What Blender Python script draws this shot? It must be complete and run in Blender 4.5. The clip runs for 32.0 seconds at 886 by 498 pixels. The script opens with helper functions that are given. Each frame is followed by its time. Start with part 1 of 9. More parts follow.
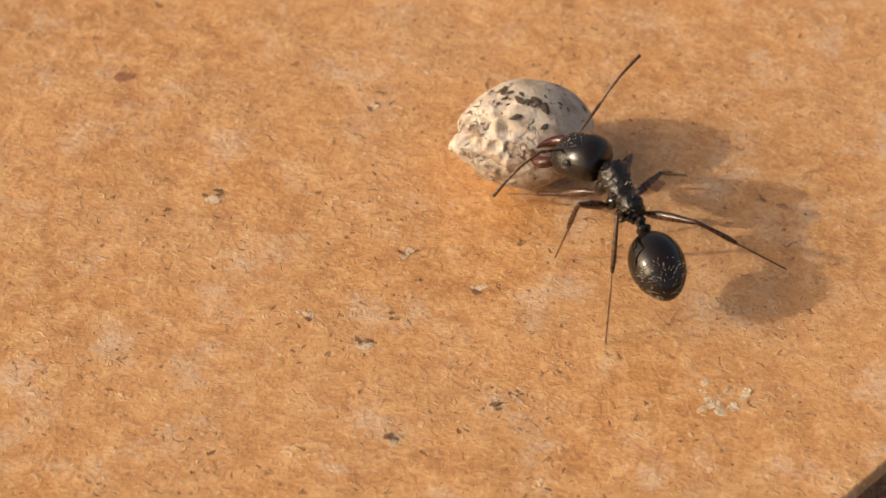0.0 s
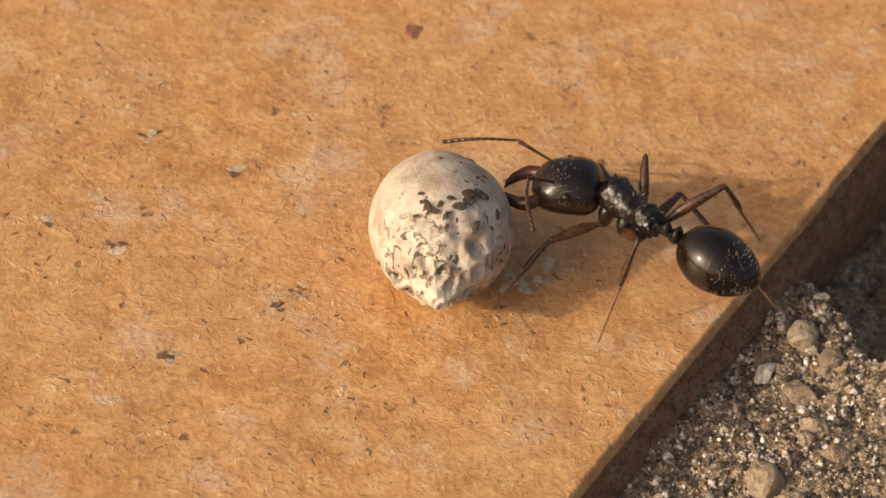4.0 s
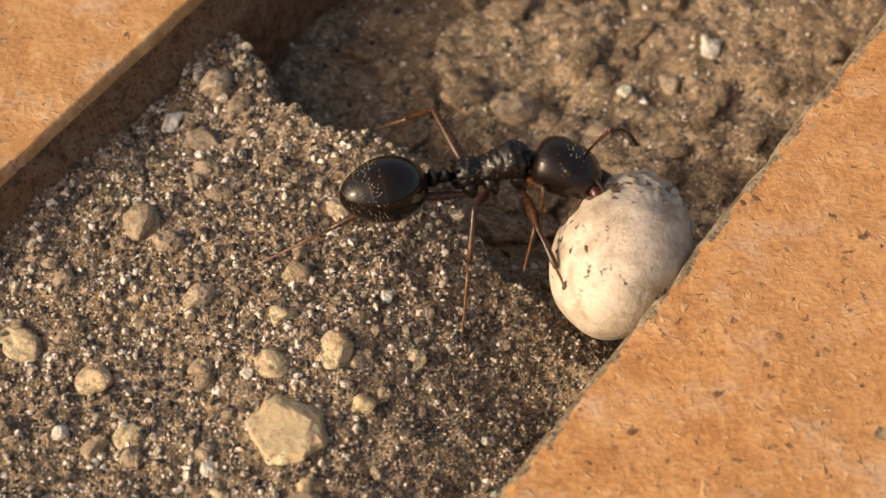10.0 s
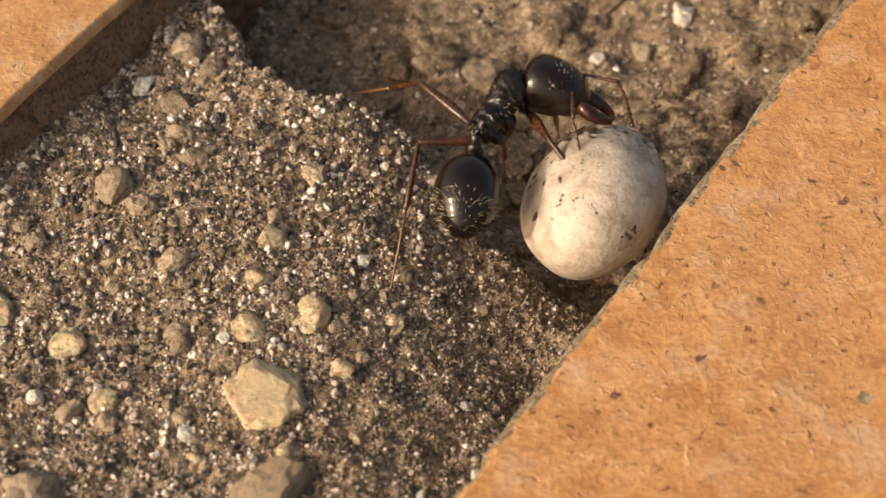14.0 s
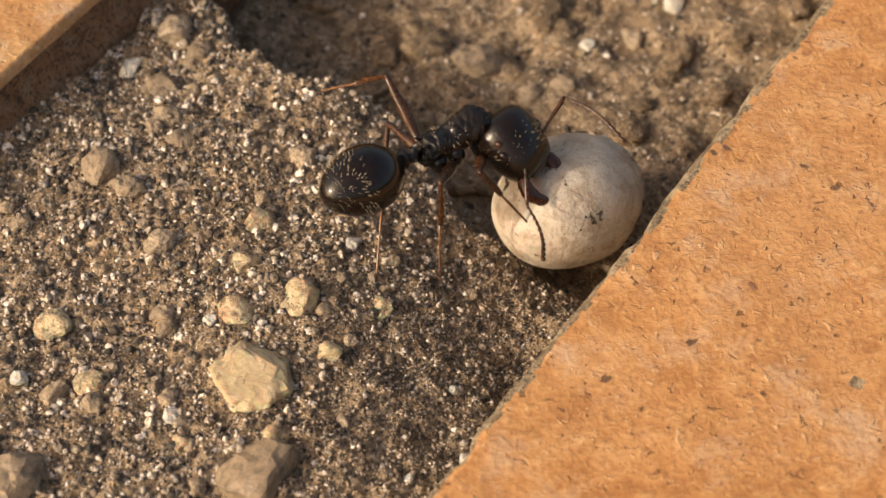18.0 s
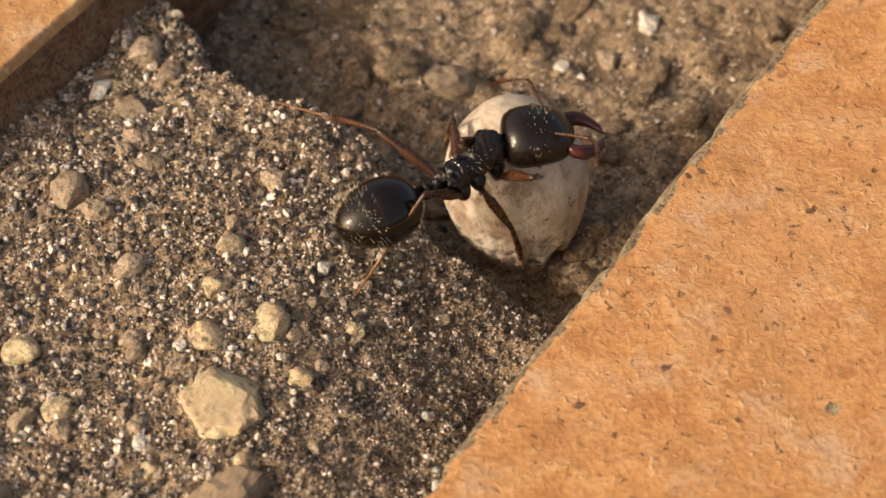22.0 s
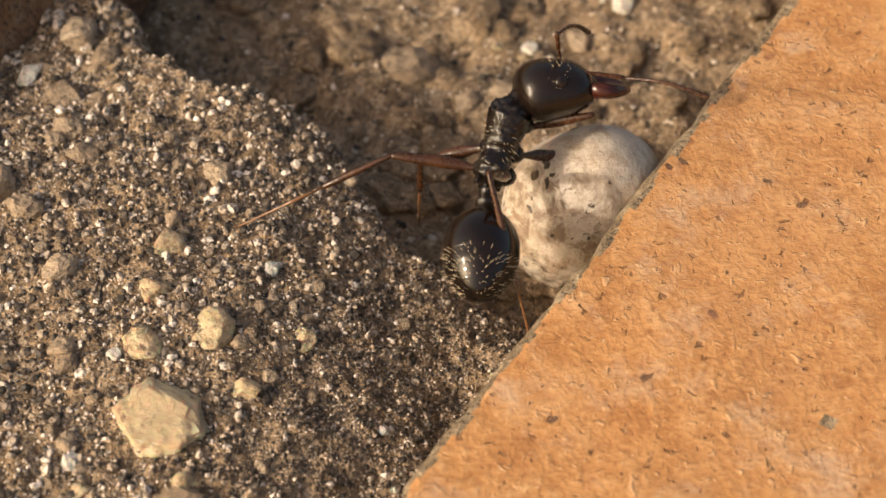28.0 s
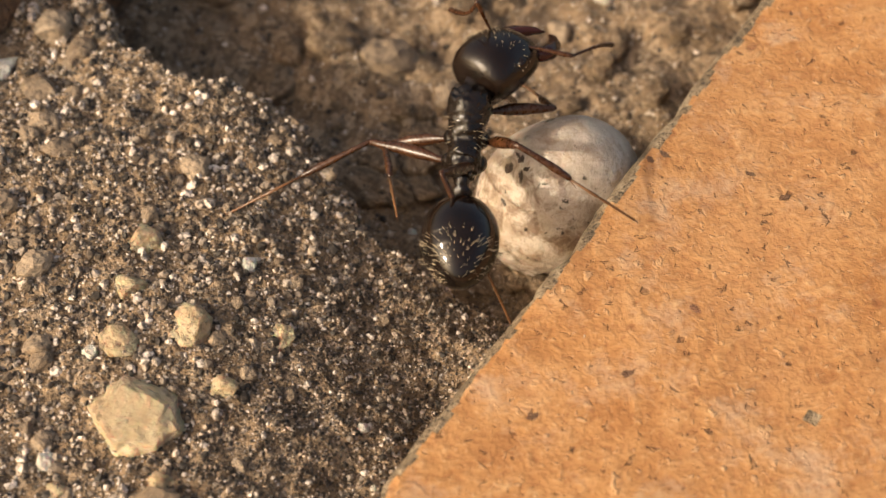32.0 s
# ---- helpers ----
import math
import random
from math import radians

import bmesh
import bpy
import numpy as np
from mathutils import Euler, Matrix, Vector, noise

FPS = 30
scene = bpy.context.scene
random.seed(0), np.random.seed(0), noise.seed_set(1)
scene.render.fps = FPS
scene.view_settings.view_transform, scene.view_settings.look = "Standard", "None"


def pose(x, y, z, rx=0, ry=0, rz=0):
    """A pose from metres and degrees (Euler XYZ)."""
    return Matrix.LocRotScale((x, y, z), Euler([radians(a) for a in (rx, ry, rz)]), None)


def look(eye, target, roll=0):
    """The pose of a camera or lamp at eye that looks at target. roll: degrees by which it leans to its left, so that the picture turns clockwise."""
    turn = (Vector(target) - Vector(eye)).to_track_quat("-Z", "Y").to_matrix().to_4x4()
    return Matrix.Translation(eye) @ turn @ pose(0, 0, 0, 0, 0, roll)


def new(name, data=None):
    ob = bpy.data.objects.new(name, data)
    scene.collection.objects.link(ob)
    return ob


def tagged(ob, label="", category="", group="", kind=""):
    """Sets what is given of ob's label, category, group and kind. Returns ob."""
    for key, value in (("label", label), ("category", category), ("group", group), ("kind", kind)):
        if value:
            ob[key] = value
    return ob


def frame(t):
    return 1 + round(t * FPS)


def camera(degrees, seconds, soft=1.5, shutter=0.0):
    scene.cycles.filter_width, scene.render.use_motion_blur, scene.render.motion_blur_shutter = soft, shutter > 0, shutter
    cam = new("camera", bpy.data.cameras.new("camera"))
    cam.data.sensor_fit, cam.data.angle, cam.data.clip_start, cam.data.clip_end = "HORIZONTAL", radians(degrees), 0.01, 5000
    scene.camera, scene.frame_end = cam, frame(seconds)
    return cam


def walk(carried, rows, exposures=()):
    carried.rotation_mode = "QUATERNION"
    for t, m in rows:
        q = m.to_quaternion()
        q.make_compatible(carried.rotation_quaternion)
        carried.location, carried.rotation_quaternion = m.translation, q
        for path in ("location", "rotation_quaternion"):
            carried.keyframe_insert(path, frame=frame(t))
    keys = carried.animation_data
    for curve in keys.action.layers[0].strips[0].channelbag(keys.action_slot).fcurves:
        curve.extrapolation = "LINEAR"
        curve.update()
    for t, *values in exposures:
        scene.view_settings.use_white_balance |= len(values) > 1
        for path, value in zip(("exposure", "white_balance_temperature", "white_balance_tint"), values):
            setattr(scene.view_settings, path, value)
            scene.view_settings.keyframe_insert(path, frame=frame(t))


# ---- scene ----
PATH = [
    (0, pose(-0.02148, -0.06574, 0.07431, 48.283, -0.700, 9.266)),
    (0.5, pose(-0.02155, -0.06585, 0.07412, 48.182, -0.781, 9.063)),
    (1, pose(-0.02174, -0.06605, 0.07422, 48.053, -0.870, 8.543)),
    (1.5, pose(-0.02190, -0.06549, 0.07414, 47.740, -0.890, 7.557)),
    (2, pose(-0.02347, -0.06216, 0.07348, 47.082, -1.193, 5.789)),
    (2.5, pose(-0.02665, -0.05936, 0.07262, 46.094, -1.678, 3.585)),
    (3, pose(-0.02895, -0.05570, 0.07126, 44.837, -2.359, 1.509)),
    (3.5, pose(-0.02976, -0.05458, 0.07042, 43.667, -3.094, -0.136)),
    (4, pose(-0.02949, -0.05412, 0.06976, 42.810, -3.585, -0.918)),
    (4.5, pose(-0.02802, -0.05416, 0.06961, 42.069, -3.752, -0.912)),
    (6.5, pose(-0.01846, -0.06013, 0.06994, 41.344, -0.367, 2.807)),
    (7, pose(-0.01657, -0.06007, 0.06938, 41.167, 0.537, 3.265)),
    (7.5, pose(-0.01445, -0.05936, 0.06897, 40.750, 1.152, 3.119)),
    (8, pose(-0.01032, -0.05970, 0.06885, 40.677, 1.311, 2.524)),
    (8.5, pose(-0.00621, -0.06036, 0.06828, 40.487, 1.416, 1.723)),
    (9, pose(-0.00391, -0.06020, 0.06784, 40.596, 1.702, 1.195)),
    (9.5, pose(-0.00027, -0.06024, 0.06706, 40.685, 1.847, 0.641)),
    (10, pose(0.00096, -0.05967, 0.06713, 40.719, 1.812, 0.171)),
    (10.5, pose(0.00135, -0.05945, 0.06689, 40.506, 1.648, -0.116)),
    (11, pose(0.00141, -0.05919, 0.06667, 40.381, 1.558, -0.269)),
    (11.5, pose(0.00124, -0.05904, 0.06663, 40.311, 1.386, -0.456)),
    (12, pose(0.00111, -0.05895, 0.06632, 40.400, 1.228, -0.509)),
    (12.5, pose(0.00038, -0.05932, 0.06615, 40.496, 0.929, -0.641)),
    (13, pose(0.00002, -0.05949, 0.06602, 40.544, 0.739, -0.683)),
    (13.5, pose(-0.00056, -0.05972, 0.06599, 40.574, 0.524, -0.720)),
    (14, pose(-0.00100, -0.05990, 0.06603, 40.483, 0.355, -0.823)),
    (14.5, pose(-0.00067, -0.05967, 0.06582, 40.525, 0.378, -0.745)),
    (15, pose(-0.00066, -0.05961, 0.06543, 40.661, 0.194, -0.838)),
    (15.5, pose(-0.00092, -0.05987, 0.06534, 40.626, 0.031, -0.850)),
    (17.5, pose(-0.00127, -0.06001, 0.06489, 40.680, -0.231, -0.874)),
    (18, pose(-0.00140, -0.06017, 0.06482, 40.748, -0.267, -0.870)),
    (18.5, pose(-0.00151, -0.06031, 0.06476, 40.785, -0.303, -0.848)),
    (19, pose(-0.00151, -0.06024, 0.06479, 40.828, -0.343, -0.857)),
    (19.5, pose(-0.00157, -0.06033, 0.06477, 40.873, -0.385, -0.836)),
    (20, pose(-0.00162, -0.06026, 0.06501, 40.751, -0.339, -0.874)),
    (20.5, pose(-0.00149, -0.06026, 0.06497, 40.866, -0.322, -0.869)),
    (21, pose(-0.00125, -0.05995, 0.06484, 40.992, -0.378, -0.973)),
    (21.5, pose(-0.00097, -0.05964, 0.06451, 41.203, -0.459, -1.055)),
    (22, pose(-0.00110, -0.05939, 0.06444, 41.077, -0.565, -1.199)),
    (22.5, pose(-0.00126, -0.05960, 0.06446, 41.064, -0.654, -1.238)),
    (23, pose(-0.00138, -0.05968, 0.06441, 41.093, -0.728, -1.263)),
    (23.5, pose(-0.00148, -0.05978, 0.06434, 41.185, -0.819, -1.250)),
    (24, pose(-0.00148, -0.05975, 0.06436, 41.203, -0.799, -1.307)),
    (24.5, pose(-0.00146, -0.05962, 0.06452, 41.240, -0.874, -1.457)),
    (25, pose(-0.00117, -0.05862, 0.06413, 41.295, -0.789, -1.566)),
    (25.5, pose(-0.00116, -0.05832, 0.06359, 41.239, -0.879, -1.729)),
    (26, pose(-0.00093, -0.05630, 0.06158, 41.049, -1.012, -1.876)),
    (26.5, pose(-0.00084, -0.05498, 0.05999, 40.957, -1.089, -1.924)),
    (28.5, pose(-0.00082, -0.05430, 0.05929, 40.638, -1.077, -1.900)),
    (29, pose(-0.00092, -0.05433, 0.05926, 40.594, -1.135, -1.953)),
    (29.5, pose(-0.00089, -0.05454, 0.05925, 40.633, -1.087, -1.895)),
    (30, pose(-0.00054, -0.05459, 0.05902, 40.769, -0.940, -1.771)),
    (30.5, pose(-0.00090, -0.05448, 0.05908, 40.649, -1.203, -2.005)),
    (31, pose(-0.00092, -0.05435, 0.05911, 40.457, -1.219, -2.130)),
    (31.5, pose(-0.00060, -0.05376, 0.05883, 40.476, -1.128, -2.218)),
    (32, pose(-0.00053, -0.05351, 0.05885, 40.381, -1.134, -2.278)),
]
cam = camera(20, 32.0, soft=1.6)
cam.data.dof.use_dof = True
cam.data.dof.aperture_fstop = 105.0
walk(cam, PATH, exposures=[(0, 0.13, 7200, 12), (3, 0.10, 7250, 12), (4, 0.08, 7300, 12), (4.5, 0.08, 7300, 12), (7, 0.13, 7400, 12), (32, 0.26, 7400, 12)])

# ---- daylight: a low warm sun and a clear sky ----
SUN_AZIMUTH, SUN_HEIGHT = 24.0, 27.2  # degrees: the way the light travels, and its height
world = bpy.data.worlds.new("sky")
scene.world = world
world.use_nodes = True
sky = world.node_tree.nodes.new("ShaderNodeTexSky")
sky.sky_type, sky.sun_disc = "NISHITA", False
sky.air_density, sky.dust_density, sky.ozone_density = 1.0, 7.0, 0.1
sky.sun_elevation = radians(SUN_HEIGHT)
sky.sun_rotation = radians(270 - SUN_AZIMUTH)
background = world.node_tree.nodes["Background"]
world.node_tree.links.new(sky.outputs[0], background.inputs[0])
background.inputs[1].default_value = 0.15
sun = new("sun", bpy.data.lights.new("sun", "SUN"))
sun.data.energy, sun.data.angle, sun.data.color = 2.4, radians(0.6), (1.0, 0.98, 0.90)
light_way = Vector((math.cos(radians(SUN_AZIMUTH)), math.sin(radians(SUN_AZIMUTH)), -math.tan(radians(SUN_HEIGHT))))
sun.matrix_world = look(-light_way * 0.5, (0, 0, 0))
tagged(sun, kind="structure")

# ---- materials ----
MM = 0.001


class Nodes:
    """A short way to write node materials; lengths in millimetres."""

    def __init__(self, name):
        self.mat = bpy.data.materials.new(name)
        self.mat.use_nodes = True
        self.tree = self.mat.node_tree
        self.shader = self.tree.nodes["Principled BSDF"]
        self.where = self.add("ShaderNodeTexCoord").outputs["Object"]

    def add(self, kind, **values):
        node = self.tree.nodes.new(kind)
        for key, value in values.items():
            if key in node.inputs:
                self.put(node.inputs[key], value)
        return node

    def put(self, socket, value):
        if isinstance(value, bpy.types.NodeSocket):
            self.tree.links.new(value, socket)
        else:
            socket.default_value = value

    def noise(self, size_mm, detail=3.0, rough=0.55, where=None, distort=0.0):
        node = self.add("ShaderNodeTexNoise", Scale=1.0 / (size_mm * MM), Detail=detail, Roughness=rough, Distortion=distort)
        self.put(node.inputs["Vector"], where or self.where)
        return node.outputs["Fac"]

    def cells(self, size_mm, out="Distance", where=None):
        node = self.add("ShaderNodeTexVoronoi", Scale=1.0 / (size_mm * MM))
        self.put(node.inputs["Vector"], where or self.where)
        return node.outputs[out]

    def ramp(self, fac, *stops):
        node = self.tree.nodes.new("ShaderNodeValToRGB")
        self.put(node.inputs[0], fac)
        while len(node.color_ramp.elements) < len(stops):
            node.color_ramp.elements.new(0.5)
        for element, (at, colour) in zip(node.color_ramp.elements, stops):
            element.position = at
            element.color = (*colour, 1) if isinstance(colour, tuple) else (colour, colour, colour, 1)
        return node.outputs[0]

    def mix(self, fac, a, b, mode="MIX"):
        node = self.tree.nodes.new("ShaderNodeMix")
        node.data_type, node.blend_type = "RGBA", mode
        for index, value in ((0, fac), (6, a), (7, b)):
            if isinstance(value, tuple):
                value = (*value, 1)
            self.put(node.inputs[index], value)
        return node.outputs[2]

    def sum(self, *pairs):
        """A weighted sum of heights."""
        total = None
        for fac, weight in pairs:
            node = self.tree.nodes.new("ShaderNodeMath")
            node.operation = "MULTIPLY_ADD"
            self.put(node.inputs[0], fac)
            self.put(node.inputs[1], weight)
            self.put(node.inputs[2], total if total is not None else 0.0)
            total = node.outputs[0]
        return total

    def shifted(self, by):
        """Object space, moved by each object's own random number."""
        info = self.add("ShaderNodeObjectInfo")
        node = self.tree.nodes.new("ShaderNodeVectorMath")
        node.operation = "MULTIPLY_ADD"
        self.put(node.inputs[0], info.outputs["Random"])
        self.put(node.inputs[1], (by, by * 0.7, by * 0.4))
        self.put(node.inputs[2], self.where)
        return node.outputs[0], info.outputs["Random"]

    def done(self, colour, rough=0.6, height=None, bump_mm=0.05, **more):
        self.put(self.shader.inputs["Base Color"], (*colour, 1) if isinstance(colour, tuple) else colour)
        self.put(self.shader.inputs["Roughness"], rough)
        if height is not None:
            node = self.add("ShaderNodeBump", Strength=1.0, Distance=bump_mm * MM, Height=height)
            self.put(self.shader.inputs["Normal"], node.outputs[0])
        for key, value in more.items():
            self.put(self.shader.inputs[key.replace("_", " ")], value)
        return self.mat


def make_terracotta(name, tint):
    n = Nodes(name)
    broad, blotch, mid, fine = n.noise(9, 3), n.noise(1.5, 5, 0.66, distort=0.4), n.noise(0.55, 3, 0.6, distort=0.6), n.noise(0.22, 2, 0.55)
    base = n.ramp(blotch, (0.30, (0.38, 0.160, 0.054)), (0.45, (0.50, 0.235, 0.086)), (0.56, (0.57, 0.290, 0.118)), (0.70, (0.66, 0.385, 0.195)))
    base = n.mix(n.ramp(mid, (0.34, 0.65), (0.47, 0.0)), base, (0.40, 0.165, 0.056))
    base = n.mix(n.ramp(mid, (0.56, 0.0), (0.68, 0.60)), base, (0.68, 0.390, 0.185))
    base = n.mix(n.ramp(broad, (0.40, 0.0), (0.72, 0.45)), base, (0.57, 0.320, 0.160))
    base = n.mix(n.ramp(n.noise(3.4, 6, 0.75), (0.53, 0.0), (0.66, 0.70)), base, (0.58, 0.405, 0.285))  # pale bloom of lime
    base = n.mix(n.ramp(fine, (0.32, 0.55), (0.43, 0.0)), base, (0.34, 0.130, 0.046))
    base = n.mix(n.ramp(fine, (0.60, 0.0), (0.72, 0.40)), base, (0.80, 0.55, 0.33))
    worn = n.ramp(n.noise(4.5, 3, 0.6), (0.38, 0.2), (0.60, 1.0))
    flaky = n.noise(0.50, 4, 0.58, distort=0.4)
    pits = n.mix(worn, (0.0, 0.0, 0.0), n.ramp(flaky, (0.625, 0.0), (0.690, 1.0)))
    crust = n.mix(worn, (0.0, 0.0, 0.0), n.ramp(flaky, (0.315, 1.0), (0.385, 0.0)))
    base = n.mix(n.mix(0.75, (0.0, 0.0, 0.0), pits), base, (0.17, 0.065, 0.026))
    base = n.mix(n.mix(0.45, (0.0, 0.0, 0.0), crust), base, (0.80, 0.57, 0.37))
    rust = n.ramp(n.noise(0.8, 3, 0.5), (0.66, 0.0), (0.74, 0.6))
    base = n.mix(rust, base, (0.25, 0.082, 0.035))
    base = n.mix(1.0, base, tint, "MULTIPLY")
    height = n.sum((blotch, 0.8), (mid, 0.60), (fine, 0.30), (pits, -0.9), (crust, 0.4))
    return n.done(base, n.ramp(mid, (0.35, 0.56), (0.65, 0.34)), height, 0.12, Specular_IOR_Level=0.45)


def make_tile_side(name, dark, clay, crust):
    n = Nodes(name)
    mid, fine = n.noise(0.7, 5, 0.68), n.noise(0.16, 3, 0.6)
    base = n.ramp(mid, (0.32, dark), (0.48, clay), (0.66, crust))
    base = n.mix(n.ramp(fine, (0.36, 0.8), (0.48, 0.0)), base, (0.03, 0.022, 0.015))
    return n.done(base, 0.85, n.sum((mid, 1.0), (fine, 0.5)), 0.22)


EARTHEN = (0.95, 0.92, 0.93)


def make_mortar():
    n = Nodes("mortar")
    broad, mid, fine, grains = n.noise(5, 3), n.noise(0.8, 5, 0.7), n.noise(0.16, 3, 0.6), n.cells(0.30, "Color")
    base = n.ramp(mid, (0.30, (0.056, 0.037, 0.021)), (0.46, (0.207, 0.139, 0.078)), (0.60, (0.414, 0.290, 0.167)), (0.75, (0.616, 0.452, 0.278)))
    base = n.mix(0.42, base, n.ramp(grains, (0.1, (0.045, 0.034, 0.022)), (0.5, (0.269, 0.181, 0.101)), (0.85, (0.672, 0.516, 0.343))))
    base = n.mix(n.ramp(fine, (0.34, 0.75), (0.48, 0.0)), base, (0.035, 0.026, 0.018))
    base = n.mix(n.ramp(broad, (0.45, 0.0), (0.7, 0.35)), base, (0.246, 0.158, 0.086))
    base = n.mix(n.ramp(n.noise(0.25, 2), (0.66, 0.0), (0.72, 0.85)), base, (0.762, 0.653, 0.504))
    base = n.mix(1.0, base, EARTHEN, "MULTIPLY")
    height = n.sum((mid, 1.0), (fine, 0.6), (grains, 0.4))
    return n.done(base, 0.75, height, 0.24, Specular_IOR_Level=0.4)


def make_grain():
    n = Nodes("sand_grain")
    where, rand = n.shifted(0.3)
    isle = n.add("ShaderNodeNewGeometry").outputs["Random Per Island"]
    pick = n.sum((rand, 0.5), (isle, 0.5))
    base = n.ramp(pick, (0.15, (0.215, 0.152, 0.092)), (0.40, (0.300, 0.218, 0.136)), (0.60, (0.385, 0.285, 0.182)), (0.85, (0.480, 0.366, 0.240)))
    base = n.mix(n.ramp(n.noise(0.3, 4, 0.7, where), (0.45, 0.0), (0.62, 0.65)), base, (0.090, 0.070, 0.050))
    base = n.mix(1.0, base, EARTHEN, "MULTIPLY")
    return n.done(base, n.ramp(n.noise(0.5, 2, 0.5, where), (0.3, 0.35), (0.7, 0.7)), n.noise(0.15, 4, 0.6, where), 0.06)


def make_quartz(name, light, dark, dust=0.0, clear=0.15):
    """A stone; dust: how much mortar clings to it, clear: how far light enters it."""
    n = Nodes(name)
    veins = n.noise(0.8, 5, 0.7, distort=0.25)
    base = n.ramp(veins, (0.32, dark), (0.52, light), (0.75, tuple(min(1, c * 1.2) for c in light)))
    height = n.sum((veins, 1.0), (n.noise(0.25, 3), 0.4))
    if dust:
        cling = n.ramp(n.noise(0.45, 5, 0.7), (0.50, 0.0), (0.60, dust))
        base = n.mix(cling, base, n.ramp(n.noise(0.14, 2, 0.6), (0.40, (0.06, 0.045, 0.03)), (0.60, (0.36, 0.28, 0.185))))
        height = n.sum((height, 1.0), (cling, 0.6))
    return n.done(base, 0.42, height, 0.10, Subsurface_Weight=clear, Subsurface_Scale=0.0006)


def make_seed():
    n = Nodes("seed_husk")
    split = n.add("ShaderNodeSeparateXYZ", Vector=n.where)
    along = n.sum((split.outputs[0], 1.0 / (3.5 * MM)))  # -1 at the smooth end, 1 at the beak
    rough_end = n.ramp(n.sum((along, 0.5), (n.noise(1.2, 3), 0.5)), (0.38, 0.0), (0.56, 1.0))
    soft, fine = n.noise(1.8, 5, 0.6), n.noise(0.2, 4, 0.65)
    base = n.ramp(soft, (0.32, (0.34, 0.255, 0.18)), (0.50, (0.58, 0.49, 0.395)), (0.70, (0.43, 0.34, 0.26)))
    crack = n.ramp(n.noise(0.62, 2, 0.5, distort=1.6), (0.545, 0.0), (0.60, 1.0))
    patch = n.ramp(n.noise(1.6, 2), (0.40, 0.0), (0.50, 1.0))
    both = n.mix(rough_end, (0.0, 0.0, 0.0), n.mix(patch, (0.0, 0.0, 0.0), crack))
    base = n.mix(n.mix(0.85, (0.0, 0.0, 0.0), both), base, (0.095, 0.062, 0.034))
    stain = n.ramp(n.noise(0.9, 6, 0.75, distort=0.6), (0.51, 0.0), (0.64, 0.8))
    base = n.mix(stain, base, (0.33, 0.225, 0.145))
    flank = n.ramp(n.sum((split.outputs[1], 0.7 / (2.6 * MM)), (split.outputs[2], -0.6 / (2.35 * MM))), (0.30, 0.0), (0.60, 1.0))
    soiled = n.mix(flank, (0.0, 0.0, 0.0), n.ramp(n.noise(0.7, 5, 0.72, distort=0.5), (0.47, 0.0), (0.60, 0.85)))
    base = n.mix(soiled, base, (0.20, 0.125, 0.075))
    dirt = n.ramp(n.noise(0.55, 5, 0.75), (0.622, 0.0), (0.652, 0.95))
    base = n.mix(dirt, base, (0.05, 0.036, 0.024))
    base = n.mix(n.ramp(fine, (0.32, 0.4), (0.45, 0.0)), base, (0.38, 0.30, 0.22))
    height = n.sum((both, -1.2), (fine, 0.35), (soft, 0.6), (dirt, 0.35))
    return n.done(base, n.ramp(fine, (0.3, 0.42), (0.7, 0.62)), height, 0.18, Subsurface_Weight=0.1, Subsurface_Scale=0.0006)


def make_cuticle(name, colour, light, rough=0.26, bump=0.012, size=0.16, drawn=1.0, gloss=0.35):
    """Insect cuticle; drawn: how far its ridges run along the body."""
    n = Nodes(name)
    along = n.add("ShaderNodeMapping", Vector=n.where, Scale=(1.0 / drawn, 1.0, 1.0)).outputs[0]
    pores = n.noise(size, 4, 0.6, along)
    base = n.ramp(n.noise(0.9, 3), (0.3, colour), (0.75, light))
    return n.done(base, n.ramp(pores, (0.3, rough), (0.8, rough + 0.1)), pores, bump, Specular_IOR_Level=gloss)


TERRACOTTA, ORANGE_CLAY = make_terracotta("terracotta", (0.920, 0.950, 0.925)), make_terracotta("orange_terracotta", (0.935, 0.905, 0.83))
MORTAR, GRAIN = make_mortar(), make_grain()
# The first tile's side: brown dirt, with the shade of its bevel painted in.
SHADED_SIDE = make_tile_side("shaded_tile_side", (0.075, 0.042, 0.023), (0.22, 0.105, 0.048), (0.23, 0.15, 0.09))
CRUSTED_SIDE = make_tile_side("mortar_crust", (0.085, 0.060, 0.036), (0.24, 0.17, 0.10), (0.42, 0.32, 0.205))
QUARTZ = make_quartz("quartz", (0.54, 0.410, 0.250), (0.39, 0.285, 0.165), 0.6, 0.3)
CLEAR_QUARTZ = make_quartz("clear_quartz", (0.50, 0.385, 0.237), (0.40, 0.300, 0.178), 0.35, 0.45)
WHITE_STONE = make_quartz("white_stone", (0.70, 0.64, 0.55), (0.46, 0.40, 0.33), 0.3)
SOIL = make_quartz("soil", (0.105, 0.066, 0.037), (0.042, 0.026, 0.015))
PIT = make_quartz("tile_pit", (0.24, 0.115, 0.055), (0.10, 0.048, 0.024))
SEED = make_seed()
BLACK = make_cuticle("ant_black", (0.006, 0.004, 0.003), (0.014, 0.007, 0.004), 0.045, 0.0008, 0.16, 1.0, 0.45)
ROUGH_BLACK = make_cuticle("ant_black_rough", (0.006, 0.004, 0.003), (0.015, 0.009, 0.006), 0.09, 0.045, 0.15, 1.6, 0.45)
HEAD_BLACK = make_cuticle("ant_black_ridged", (0.006, 0.004, 0.003), (0.015, 0.008, 0.005), 0.075, 0.020, 0.11, 3.5, 0.45)
